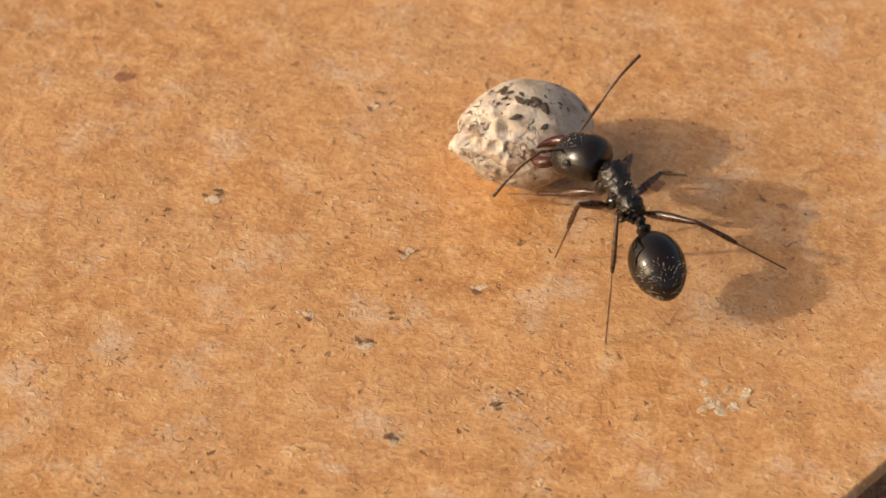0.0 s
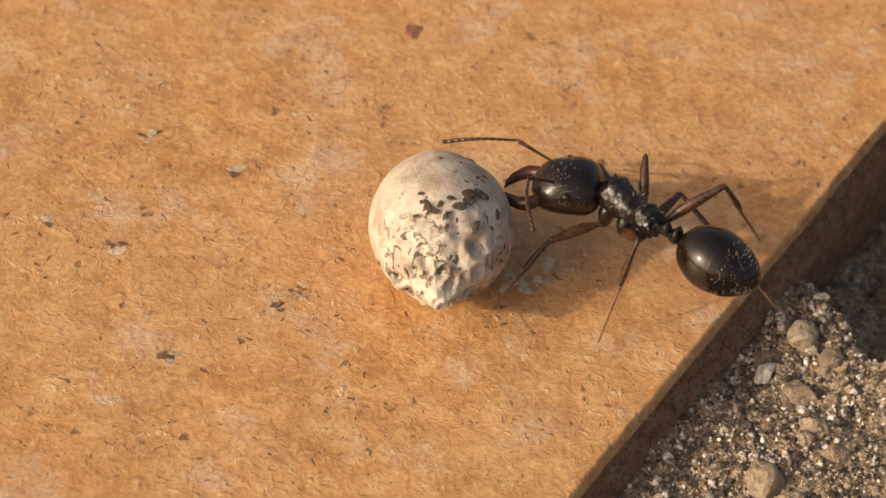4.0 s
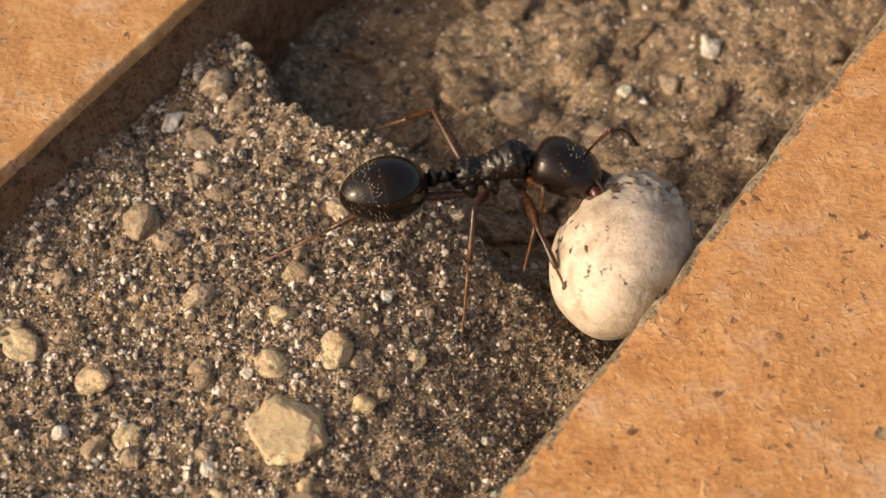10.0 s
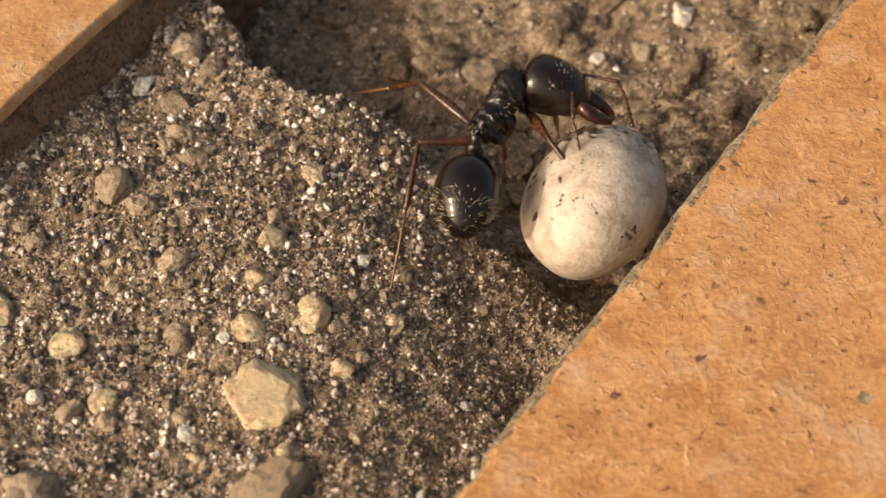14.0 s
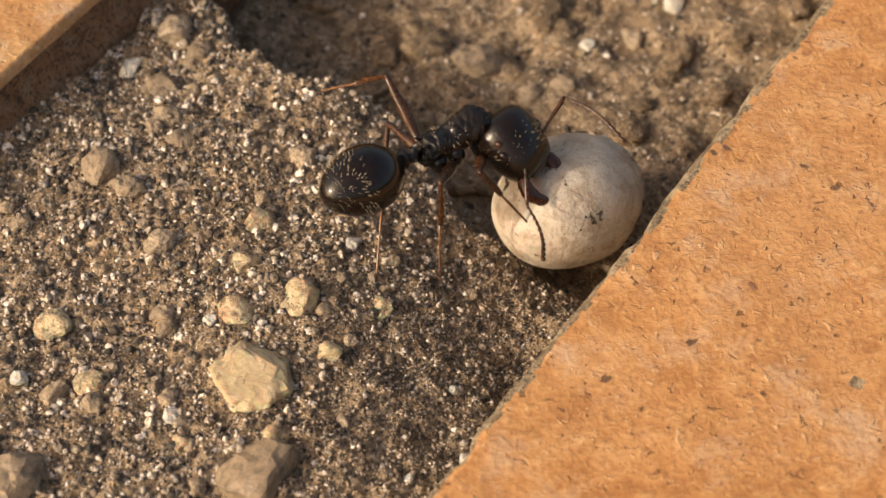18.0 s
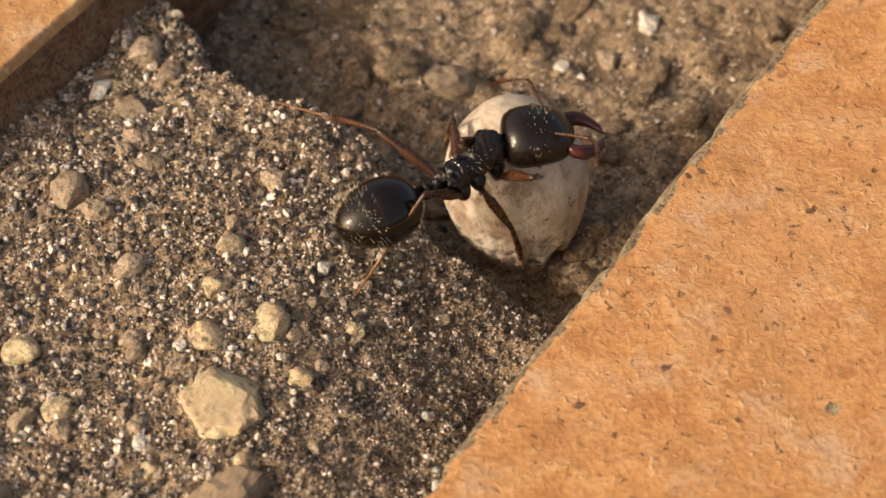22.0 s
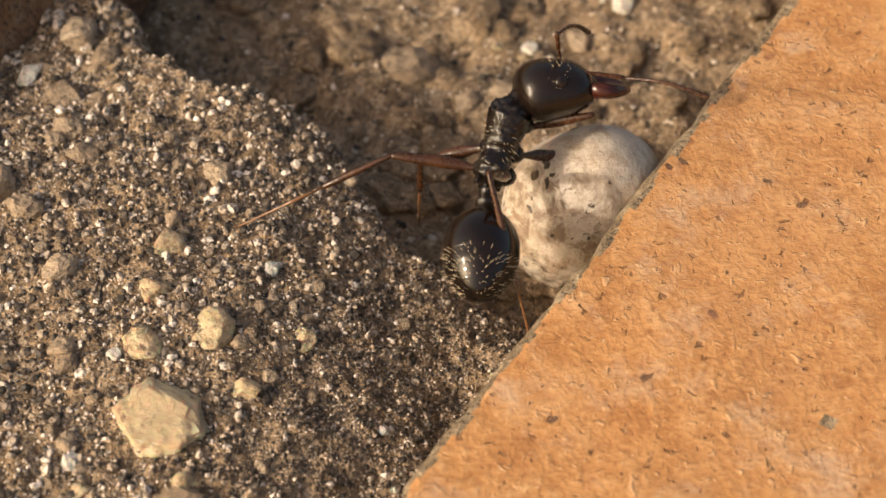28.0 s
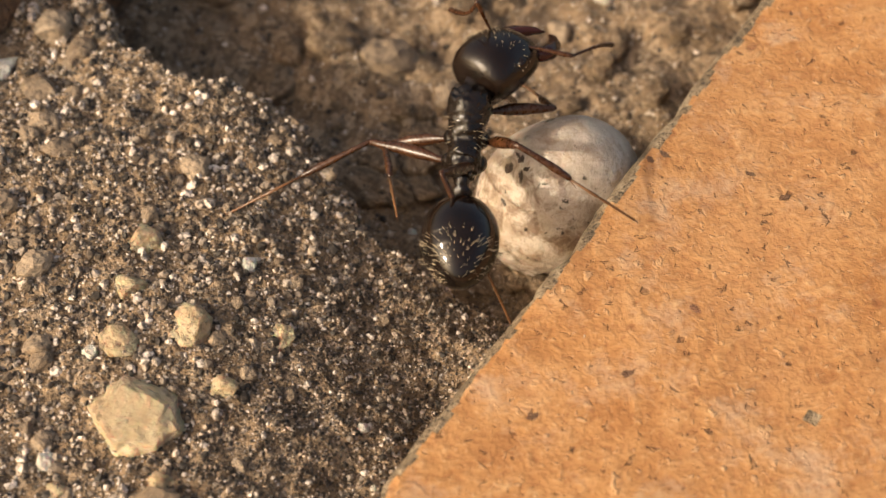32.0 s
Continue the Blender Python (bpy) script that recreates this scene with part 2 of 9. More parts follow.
BROWN = make_cuticle("ant_brown", (0.030, 0.011, 0.005), (0.075, 0.028, 0.010), 0.24, gloss=0.5)
AMBER = make_cuticle("ant_amber", (0.105, 0.043, 0.016), (0.21, 0.098, 0.040), 0.26, gloss=0.5)
RED = make_cuticle("ant_red", (0.030, 0.0075, 0.004), (0.078, 0.017, 0.009), 0.20, 0.006, gloss=0.5)
HAIR = make_cuticle("ant_hair", (0.42, 0.33, 0.21), (0.55, 0.44, 0.30), 0.3, 0.0, gloss=0.5)


# ---- mesh helpers; shapes in millimetres ----
def mesh_of(name, bm, material, smooth=True):
    for v in bm.verts:
        v.co *= MM
    data = bpy.data.meshes.new(name)
    bm.to_mesh(data)
    bm.free()
    for m in material if isinstance(material, tuple) else (material,):
        data.materials.append(m)
    if smooth:
        data.polygons.foreach_set("use_smooth", [True] * len(data.polygons))
    return data


def part(name, bm, material, parent=None, label="", smooth=True):
    ob = new(name, mesh_of(name, bm, material, smooth))
    ob.parent = parent
    return tagged(ob, label)


def sheet(us, vs, place):
    """A grid of vertices at place(u, v)."""
    bm = bmesh.new()
    rows = [[bm.verts.new(place(u, v)) for v in vs] for u in us]
    for a, b in zip(rows, rows[1:]):
        for i in range(len(vs) - 1):
            bm.faces.new((a[i], b[i], b[i + 1], a[i + 1]))
    return bm


def steps(a, b, n):
    return [a + (b - a) * i / n for i in range(n + 1)]


def fbm(x, y, z, size, octaves=3):
    return noise.fractal(Vector((x, y, z)) / size, 1.0, 2.0, octaves)


def smooth01(x):
    x = min(1.0, max(0.0, x))
    return x * x * (3 - 2 * x)


# ---- the pavement: two terracotta tiles and the mortar joint between them ----
# u runs along the joint, v across it, both in millimetres from the origin; v grows from tile to tile.
JOINT = radians(54.6)
U, V = Vector((math.cos(JOINT), math.sin(JOINT))), Vector((math.sin(JOINT), -math.cos(JOINT)))
EDGE_A, EDGE_B = -14.75, 7.25
SKEW_B = -0.022  # the second tile lies a little askew


def spot(u, v, z):
    p = U * u + V * v
    return (p.x, p.y, z)


BROKEN = [Vector(q) for q in ((-11.5, 15.0), (-8.6, 9.8), (-7.3, 7.3), (-5.3, 5.8), (-2.9, 5.6), (-1.5, 4.2), (-0.6, 2.4), (0.4, 0.3), (1.6, -0.7), (2.8, -1.8), (4.2, -2.6), (8.0, -3.2))]


def into_hollow(x, y):
    """How far, in millimetres, a place lies inside the broken-out hollow of the joint."""
    p = Vector((x, y))
    best, sign = 99.0, 1.0
    for a, b in zip(BROKEN, BROKEN[1:]):
        d = b - a
        k = min(1.0, max(0.0, (p - a).dot(d) / d.length_squared))
        away = (p - a - d * k).length
        if away < best:
            best, sign = away, 1.0 if d.x * (y - a.y) - d.y * (x - a.x) > 0 else -1.0
    return best * sign + 0.35 * fbm(x, y, 0, 1.8, 3)


def hollow(x, y, inside=None):
    """0 on the mortar, 1 in the hollow, with a steep broken edge between."""
    return smooth01(((into_hollow(x, y) if inside is None else inside) + 0.2) / 1.3)


def mortar_height(x, y, v):
    rise = 0.35 * fbm(x, y, 3, 6, 2) + 0.20 * fbm(x, y, 5, 1.3, 3) + 0.12 * fbm(x, y, 7, 0.4, 2)
    z = -2.45 + rise - 0.02 * (v + 4)
    inside = into_hollow(x, y)
    deep = -6.1 + 0.05 * max(0.0, inside - 5.0) + 0.8 * fbm(x, y, 9, 3.5, 3) + 0.3 * rise
    h = hollow(x, y, inside)
    z -= 0.15 * smooth01((-10.3 - v) / 3.0)
    past = x + 3.0 + 0.235 * y  # beyond the low crest from which the mortar falls off to the second tile
    past = 0.5 * (past + math.sqrt(past * past + 1.5))
    z += 0.35 - 0.32 * min(past, 8.0)
    z += 0.8 * math.exp(-((x - 4.3) ** 2 + (y + 5.0) ** 2) / 1.6)
    return z + (deep - z) * h


def tile_mesh(edge_at, way, seed, radius, tall, wear, crust):
    """A tile: a worn top, an eased edge on the joint, tall times as high as wide, and its side wall. way: -1 to smaller v, 1 to larger v."""
    profile = []
    for i in range(17):
        a = radians(90 * i / 16)
        bevel = (1.0 - i / 16, i / 16 * smooth01(i / 8)) if tall > 1 else (1 - math.sin(a), 1 - math.cos(a))
        profile.append((radius * bevel[0], -radius * tall * bevel[1]))
    depth = [(0.0, -max(1.9, radius * tall + 0.2)), (0.02, -3.0), (0.05, -4.0), (0.1, -5.5), (0.1, -9.0)]
    across = [300, 160, 90] + [60 - 0.45 * i for i in range(int(57 / 0.45))]
    across = [a for a in across if a > radius + 0.15] + [radius + 0.02]
    points = [(d, 0.0) for d in across] + profile + depth
    us = [-220, -140, -90] + steps(-62, 62, 270) + [90, 140, 220]

    def line(u):
        return edge_at + (SKEW_B * u if way > 0 else 0.0)

    def place(u, k):
        d, z = points[int(k)]
        edge = line(u)
        edge_wear = wear * (fbm(u, seed, 0, 3.0, 3) + 0.5 * fbm(u, seed, 2, 0.8, 2))
        near = max(0.0, 1 - d / 2.5)
        x, y, _ = spot(u, edge + way * (d + edge_wear * near * 0.6), 0)
        bumps = 0.07 * fbm(x, y, seed, 5, 3) + 0.028 * fbm(x, y, seed, 0.9, 3)
        chip = max(0.0, fbm(u, z, seed + 5, 1.4, 3) - 0.25) * wear * 4 * (1 if d < radius * 0.9 else 0)
        return spot(u, edge + way * (d + edge_wear * near + chip), z + bumps * (1 if d > 0.3 else 0.5))

    bm = sheet(us, range(len(points)), place)
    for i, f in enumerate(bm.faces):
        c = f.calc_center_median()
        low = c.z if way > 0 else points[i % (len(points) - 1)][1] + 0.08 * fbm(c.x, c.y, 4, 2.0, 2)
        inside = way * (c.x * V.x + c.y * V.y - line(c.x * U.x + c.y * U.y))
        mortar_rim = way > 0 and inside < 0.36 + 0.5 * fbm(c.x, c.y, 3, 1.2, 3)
        # Faces below crust: mortar crust on the second tile, painted shade on the first.
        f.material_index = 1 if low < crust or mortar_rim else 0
    if way < 0:
        bmesh.ops.reverse_faces(bm, faces=bm.faces)
    return bm


pavement = tagged(new("pavement"), "orange terracotta paving tiles with a worn grey mortar joint", "paving", kind="structure")
tiles = []
for edge, way, start, radius, tall, wear, crust, clay, side in ((EDGE_A, -1, 11.0, 0.95, 2.2, 0.05, -0.32, TERRACOTTA, SHADED_SIDE), (EDGE_B, 1, 47.0, 0.5, 1.0, 0.09, -0.06, ORANGE_CLAY, CRUSTED_SIDE)):
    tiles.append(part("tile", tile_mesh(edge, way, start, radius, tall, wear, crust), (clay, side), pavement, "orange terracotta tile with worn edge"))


def joint_place(u, v):
    x, y, _ = spot(u, v, 0)
    return (x, y, mortar_height(x, y, v))


part("mortar_joint", sheet([-220, -140, -90, -60, -42] + steps(-32, 28, 520) + [60, 90, 140, 220], steps(EDGE_A - 0.6, EDGE_B + 0.8, 190), joint_place), MORTAR, pavement,
     "rough grey-brown mortar with sand grains")

ground = tagged(part("ground", sheet(steps(-60000, 60000, 8), steps(-60000, 60000, 8), lambda u, v: (u, v, -9.5)), MORTAR), "bare grey mortar ground", "ground", kind="structure")


# ---- the seed ----
def seed_mesh():
    """An egg with a smooth round end and a wrinkled end that runs into a small beak; x points to the beak."""
    bm = bmesh.new()
    bmesh.ops.create_icosphere(bm, subdivisions=6, radius=1)
    for v in bm.verts:
        p = v.co.copy()
        end = smooth01((p.x + 0.05) / 0.8)
        wrinkle = abs(noise.noise(p * 3.2 + Vector((3, 1, 7)))) * 0.14 + abs(noise.noise(p * 6.5)) * 0.06
        r = 1 + 0.03 * noise.noise(p * 1.6) - end * wrinkle
        beak = max(0.0, p.x - 0.90) * 10
        x = 3.55 * p.x + 0.62 * beak * beak * 0.9
        slim = 1 - 0.16 * max(0.0, p.x) - 0.35 * max(0.0, p.x - 0.75)
        v.co = (x * r, 2.68 * p.y * r * slim, 2.4 * p.z * r * slim)
    return bm


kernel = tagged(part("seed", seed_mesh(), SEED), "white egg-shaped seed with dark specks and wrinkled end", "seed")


def lump(seed, level=2, spread=0.28, flat=1.0):
    """A small irregular stone of about unit radius."""
    bm = bmesh.new()
    bmesh.ops.create_icosphere(bm, subdivisions=level, radius=1)
    for v in bm.verts:
        p = v.co.copy()
        v.co = p * (1 + spread * noise.noise(p * 1.1 + Vector((seed * 3.1, 0, 0))) + 0.5 * spread * noise.noise(p * 2.6 + Vector((0, seed * 1.7, 0))))
        v.co.z *= flat
    return bm


# crumbs of soil that stick to the husk: where the jaws hold it, in a patch near the round end, and here and there
rnd = random.Random(8)
crumbs = [mesh_of("crumb", lump(i + 20, 2, 0.6), SOIL, False) for i in range(5)]


def crumb_at(way, size):
    way = way.normalized()
    crumb = new("soil_crumb", rnd.choice(crumbs))
    crumb.parent = kernel
    at = Vector((way.x * 3.5, way.y * 2.64, way.z * 2.36)) * (0.995 - 0.05 * max(0, way.x))
    crumb.matrix_basis = Matrix.Translation(at * MM) @ way.to_track_quat("Z", "Y").to_matrix().to_4x4() @ Matrix.Rotation(rnd.random() * 6, 4, "Z") @ Matrix.Diagonal((size, size * rnd.uniform(0.4, 0.9), size * 0.28, 1))


for i in range(30):
    crumb_at(Vector((0.05 + rnd.gauss(0, 0.34), 0.12 + rnd.gauss(0, 0.34), 1.0)), rnd.uniform(0.08, 0.20) if i > 5 else rnd.uniform(0.20, 0.32))
for count, x, y, z in ((22, -0.80, -0.10, 0.60), (12, -0.97, -0.10, -0.08), (24, -0.62, -0.75, -0.24), (12, 0.10, -0.40, 0.90), (10, 0.36, -0.30, 0.88)):
    for i in range(count):
        crumb_at(Vector((x + rnd.gauss(0, 0.06), y + rnd.gauss(0, 0.07), z + rnd.gauss(0, 0.07))), rnd.uniform(0.05, 0.14))
for i in range(13):
    crumb_at(Vector((-0.58 + rnd.gauss(0, 0.13), 0.76, 0.24 + rnd.gauss(0, 0.13))), rnd.uniform(0.08, 0.24))
for x, y, z, size in ((-0.73, 0.66, 0.24, 0.24), (-0.55, 0.83, 0.03, 0.25), (-0.68, 0.73, 0.05, 0.20), (-0.62, 0.76, -0.17, 0.25), (-0.70, 0.70, -0.14, 0.17), (-0.73, 0.30, 0.61, 0.22), (-0.96, 0.29, 0.02, 0.20)):
    crumb_at(Vector((x, y, z)), size)
for i in range(34):
    crumb_at(Vector((rnd.gauss(-0.2, 0.7), rnd.gauss(0, 0.7), rnd.gauss(0, 0.7))), rnd.uniform(0.05, 0.13))


# ---- the ant ----
def tube(rings, sides=14, power=1.0):
    """A closed skin over rings (x, y, z, half width, half height) along x."""
    bm = bmesh.new()
    loops = []
    for x, y, z, w, h in rings:
        loop = []
        for i in range(sides):
            a = 2 * math.pi * i / sides
            c, s = math.cos(a), math.sin(a)
            c, s = math.copysign(abs(c) ** power, c), math.copysign(abs(s) ** power, s)
            loop.append(bm.verts.new((x, y + w * c, z + h * s)))
        loops.append(loop)
    for a, b in zip(loops, loops[1:]):
        for i in range(sides):
            j = (i + 1) % sides
            bm.faces.new((a[i], a[j], b[j], b[i]))
    bm.faces.new(list(reversed(loops[0])))
    bm.faces.new(loops[-1])
    return bm


def finer(rings, n=4):
    """More rings between the given ones."""
    out = []
    for a, b in zip(rings, rings[1:]):
        for i in range(n):
            k = smooth01(i / n) * 0.5 + 0.5 * i / n
            out.append(tuple(p + (q - p) * (i / n if j == 0 else k) for j, (p, q) in enumerate(zip(a, b))))
    return out + [rings[-1]]


def egg_rings(x0, x1, w, h, n=18, fat=0.5, z=0.0, flat=0.0):
    """Rings of an egg between x0 and x1; fat: where it is widest."""
    rings = []
    for i in range(n + 1):
        s = 0.5 - 0.5 * math.cos(math.pi * i / n)
        q = s ** (math.log(0.5) / math.log(fat))
        r = max(0.02, math.sin(math.pi * q) ** (0.62 - flat))
        rings.append((x0 + (x1 - x0) * s, 0, z, w * r, h * r))
    return rings


def hairs(count, place, length=0.32, seed=1):
    """Fine bristles: place(random) gives a root and a direction."""
    rnd = random.Random(seed)
    bm = bmesh.new()
    for _ in range(count):
        root, way = place(rnd)
        way = way.normalized()
        side = way.orthogonal().normalized() * 0.010
        other = way.cross(side).normalized() * 0.010
        tip = root + way * length * rnd.uniform(0.6, 1.2) + Vector((-0.06, 0, 0.0))
        a, b, c = (bm.verts.new(root + d) for d in (side, -0.5 * side + 0.87 * other, -0.5 * side - 0.87 * other))
        d = bm.verts.new(tip)
        for f in ((a, b, d), (b, c, d), (c, a, d)):
            bm.faces.new(f)
    return bm


def on_egg(x0, x1, w, h, z=0.0, low=-0.2, first=0.15, last=0.95):
    def place(rnd):
        s = rnd.uniform(first, last)
        a = rnd.uniform(math.asin(low), math.pi - math.asin(low))
        r = max(0.05, math.sin(math.pi * s)) ** 0.6
        p = Vector((x0 + (x1 - x0) * s, w * r * math.cos(a), z + h * r * math.sin(a)))
        return p, Vector(((s - 0.5) * 1.2, math.cos(a), math.sin(a)))
    return place


def rough(bm, amount, size, seed=0.0):
    for v in bm.verts:
        n = noise.fractal(v.co / size + Vector((seed, 0, 0)), 1.0, 2.0, 3)
        v.co *= 1 + amount * n
    return bm


def eased(bm, times=5):
    """Smooths the steps between rings."""
    for _ in range(times):
        bmesh.ops.smooth_vert(bm, verts=bm.verts, factor=0.5, use_axis_x=True, use_axis_y=True, use_axis_z=True)
    return bm


def join(a, b):
    """Adds the bmesh b to the bmesh a."""
    data = bpy.data.meshes.new("joined")
    b.to_mesh(data)
    b.free()
    a.from_mesh(data)
    bpy.data.meshes.remove(data)
    return a


def sphere(x, y, z, rx, ry, rz, level=3):
    bm = bmesh.new()
    bmesh.ops.create_icosphere(bm, subdivisions=level, radius=1)
    for v in bm.verts:
        v.co = (x + v.co.x * rx, y + v.co.y * ry, z + v.co.z * rz)
    return bm


ant = tagged(new("ant"), "glossy black harvester ant with brown legs and red mandibles", "ant")
part("mesosoma", rough(rough(eased(tube(finer([
    (-1.60, 0, -0.16, 0.12, 0.12), (-1.52, 0, -0.16, 0.30, 0.28), (-1.36, 0, -0.12, 0.47, 0.46), (-1.12, 0, -0.06, 0.55, 0.58), (-0.85, 0, -0.03, 0.57, 0.62), (-0.60, 0, -0.06, 0.54, 0.58),
    (-0.40, 0, -0.10, 0.51, 0.52), (-0.15, 0, -0.03, 0.56, 0.59), (0.2, 0, 0.06, 0.61, 0.65), (0.5, 0, 0.12, 0.66, 0.68), (0.75, 0, 0.16, 0.71, 0.69), (0.98, 0, 0.16, 0.69, 0.64),
    (1.18, 0, 0.12, 0.57, 0.50), (1.35, 0, 0.05, 0.34, 0.30), (1.6, 0, 0.0, 0.20, 0.18)], 6), 44)), 0.12, 0.30), 0.05, 0.12, 7.0), ROUGH_BLACK, ant, "rough black mesosoma")
part("bristles", hairs(60, on_egg(-1.2, 1.3, 0.6, 0.62, 0.05, 0.2), 0.26, 5), HAIR, ant)
for side in (1, -1):
    part("propodeal_spine", tube([(-1.25, side * 0.22, 0.36, 0.09, 0.09), (-1.42, side * 0.25, 0.46, 0.06, 0.06), (-1.58, side * 0.27, 0.54, 0.01, 0.01)], 8), ROUGH_BLACK, ant)

# head: from the neck at 0 to the mouth at 2.5
head = part("head", rough(tube(finer([
    (-0.04, 0, 0.0, 0.19, 0.17), (0.02, 0, 0.0, 0.55, 0.45), (0.09, 0, 0.0, 0.82, 0.64), (0.22, 0, 0.01, 1.00, 0.81), (0.45, 0, 0.03, 1.11, 0.94), (0.75, 0, 0.04, 1.16, 1.00), (1.1, 0, 0.03, 1.17, 0.99),
    (1.45, 0, 0.0, 1.15, 0.95), (1.78, 0, -0.03, 1.10, 0.89), (2.05, 0, -0.07, 1.02, 0.79), (2.26, 0, -0.11, 0.90, 0.65), (2.40, 0, -0.14, 0.76, 0.48), (2.50, 0, -0.16, 0.52, 0.27)], 2), 40, 0.94), 0.010, 0.35), HEAD_BLACK, ant,
    "large glossy black head")
part("bristles", hairs(170, on_egg(0.0, 2.4, 1.2, 1.0, 0.0, 0.1), 0.17, 9), HAIR, head)
part("clypeus", tube(finer([(2.1, 0, 0.16, 0.45, 0.24), (2.3, 0, 0.08, 0.58, 0.26), (2.46, 0, 0.0, 0.56, 0.22), (2.58, 0, -0.08, 0.40, 0.13)], 2), 18), HEAD_BLACK, head)
part("frons_ridge", tube([(1.55, 0, 0.78, 0.05, 0.05), (1.85, 0, 0.66, 0.13, 0.09), (2.15, 0, 0.42, 0.09, 0.07)], 10), HEAD_BLACK, head)
for side in (1, -1):
    part("eye", sphere(1.28, side * 1.05, 0.36, 0.21, 0.15, 0.19), BLACK, head)
    part("antenna_socket", sphere(1.72, side * 0.48, 0.58, 0.18, 0.15, 0.14), ROUGH_BLACK, head)
    jaw = [(2.12, side * 0.58, -0.16, 0.20, 0.22), (2.40, side * 0.78, -0.22, 0.26, 0.27), (2.72, side * 0.86, -0.30, 0.27, 0.27), (3.05, side * 0.78, -0.38, 0.27, 0.23),
           (3.34, side * 0.58, -0.45, 0.25, 0.18), (3.54, side * 0.34, -0.50, 0.18, 0.12), (3.62, side * 0.16, -0.53, 0.07, 0.05)]
    mandible = part("mandible", rough(tube(finer(jaw, 3), 16), 0.012, 0.3), RED, head, "stout dark red mandible")
    teeth = tube([(3.46, side * 0.40, -0.50, 0.09, 0.07), (3.52, side * 0.18, -0.53, 0.02, 0.02)], 6)
    for dx in (-0.18, -0.36):
        teeth = join(teeth, tube([(3.44 + dx, side * (0.42 - dx * 0.6), -0.48, 0.09, 0.06), (3.46 + dx, side * (0.24 - dx * 0.6), -0.51, 0.02, 0.02)], 6))
    part("teeth", teeth, ROUGH_BLACK, mandible)

# petiole and gaster: from the waist at 0 backwards, x points to the tip
EGG = egg_rings(0.95, 4.25, 1.22, 1.17, 60, 0.45, -0.05, 0.12)
gaster = part("gaster", tube(egg_rings(0.95, 4.25, 1.22, 1.17, 30, 0.45, -0.05, 0.12), 40), BLACK, ant, "round glossy black gaster")
for x, w, h in ((0.30, 0.25, 0.34), (0.74, 0.34, 0.40)):
    node = tube(finer([(x - 0.30, 0, -0.08, 0.12, 0.12), (x - 0.14, 0, 0.00, w * 0.75, h * 0.75), (x, 0, 0.08, w, h), (x + 0.12, 0, 0.04, w * 0.85, h * 0.85), (x + 0.28, 0, -0.06, 0.15, 0.15)], 2), 18)
    part("petiole" if x < 0.5 else "postpetiole", rough(node, 0.04, 0.2), ROUGH_BLACK, gaster)
for at in (2.85, 3.42, 3.86):
    band = []
    for x, grown in ((at - 0.45, 0.99), (at - 0.30, 1.003), (at - 0.12, 1.008), (at - 0.03, 1.010), (at + 0.01, 1.006), (at + 0.06, 0.985)):
        ring = min(EGG, key=lambda r: abs(r[0] - x))
        band.append((x, 0, -0.05, ring[3] * grown, ring[4] * grown))
    part("segment_rim", tube(finer(band, 2), 44), BLACK, gaster)
part("bristles", hairs(150, on_egg(0.95, 4.25, 1.20, 1.15, -0.05, -0.3, 0.58, 0.98), 0.25, 3), HAIR, gaster)

limbs = {}
REACH = {"front": (2.2, 3.3, (0.85, 0.47, -0.95)), "middle": (2.35, 4.4, (-0.15, 0.52, -0.72)), "hind": (2.9, 5.6, (-0.92, 0.50, -0.66))}


def coxa_mesh(hip, sign, root):
    """A hip segment that tapers from the body at root down to the hip."""
    a, b = Vector(root), Vector((hip[0], sign * hip[1], hip[2]))
    long = (b - a).length + 0.16
    bm = tube(finer([(-0.10, 0, 0, 0.10, 0.12), (0.0, 0, 0, 0.25, 0.28), (long * 0.35, 0, 0, 0.31, 0.34), (long * 0.65, 0, 0, 0.25, 0.27), (long * 0.9, 0, 0, 0.16, 0.17), (long, 0, 0, 0.08, 0.08)], 2), 16)
    bmesh.ops.transform(bm, matrix=Matrix.Translation(a) @ (b - a).to_track_quat("X", "Z").to_matrix().to_4x4(), verts=bm.verts)
    return rough(bm, 0.015, 0.2)


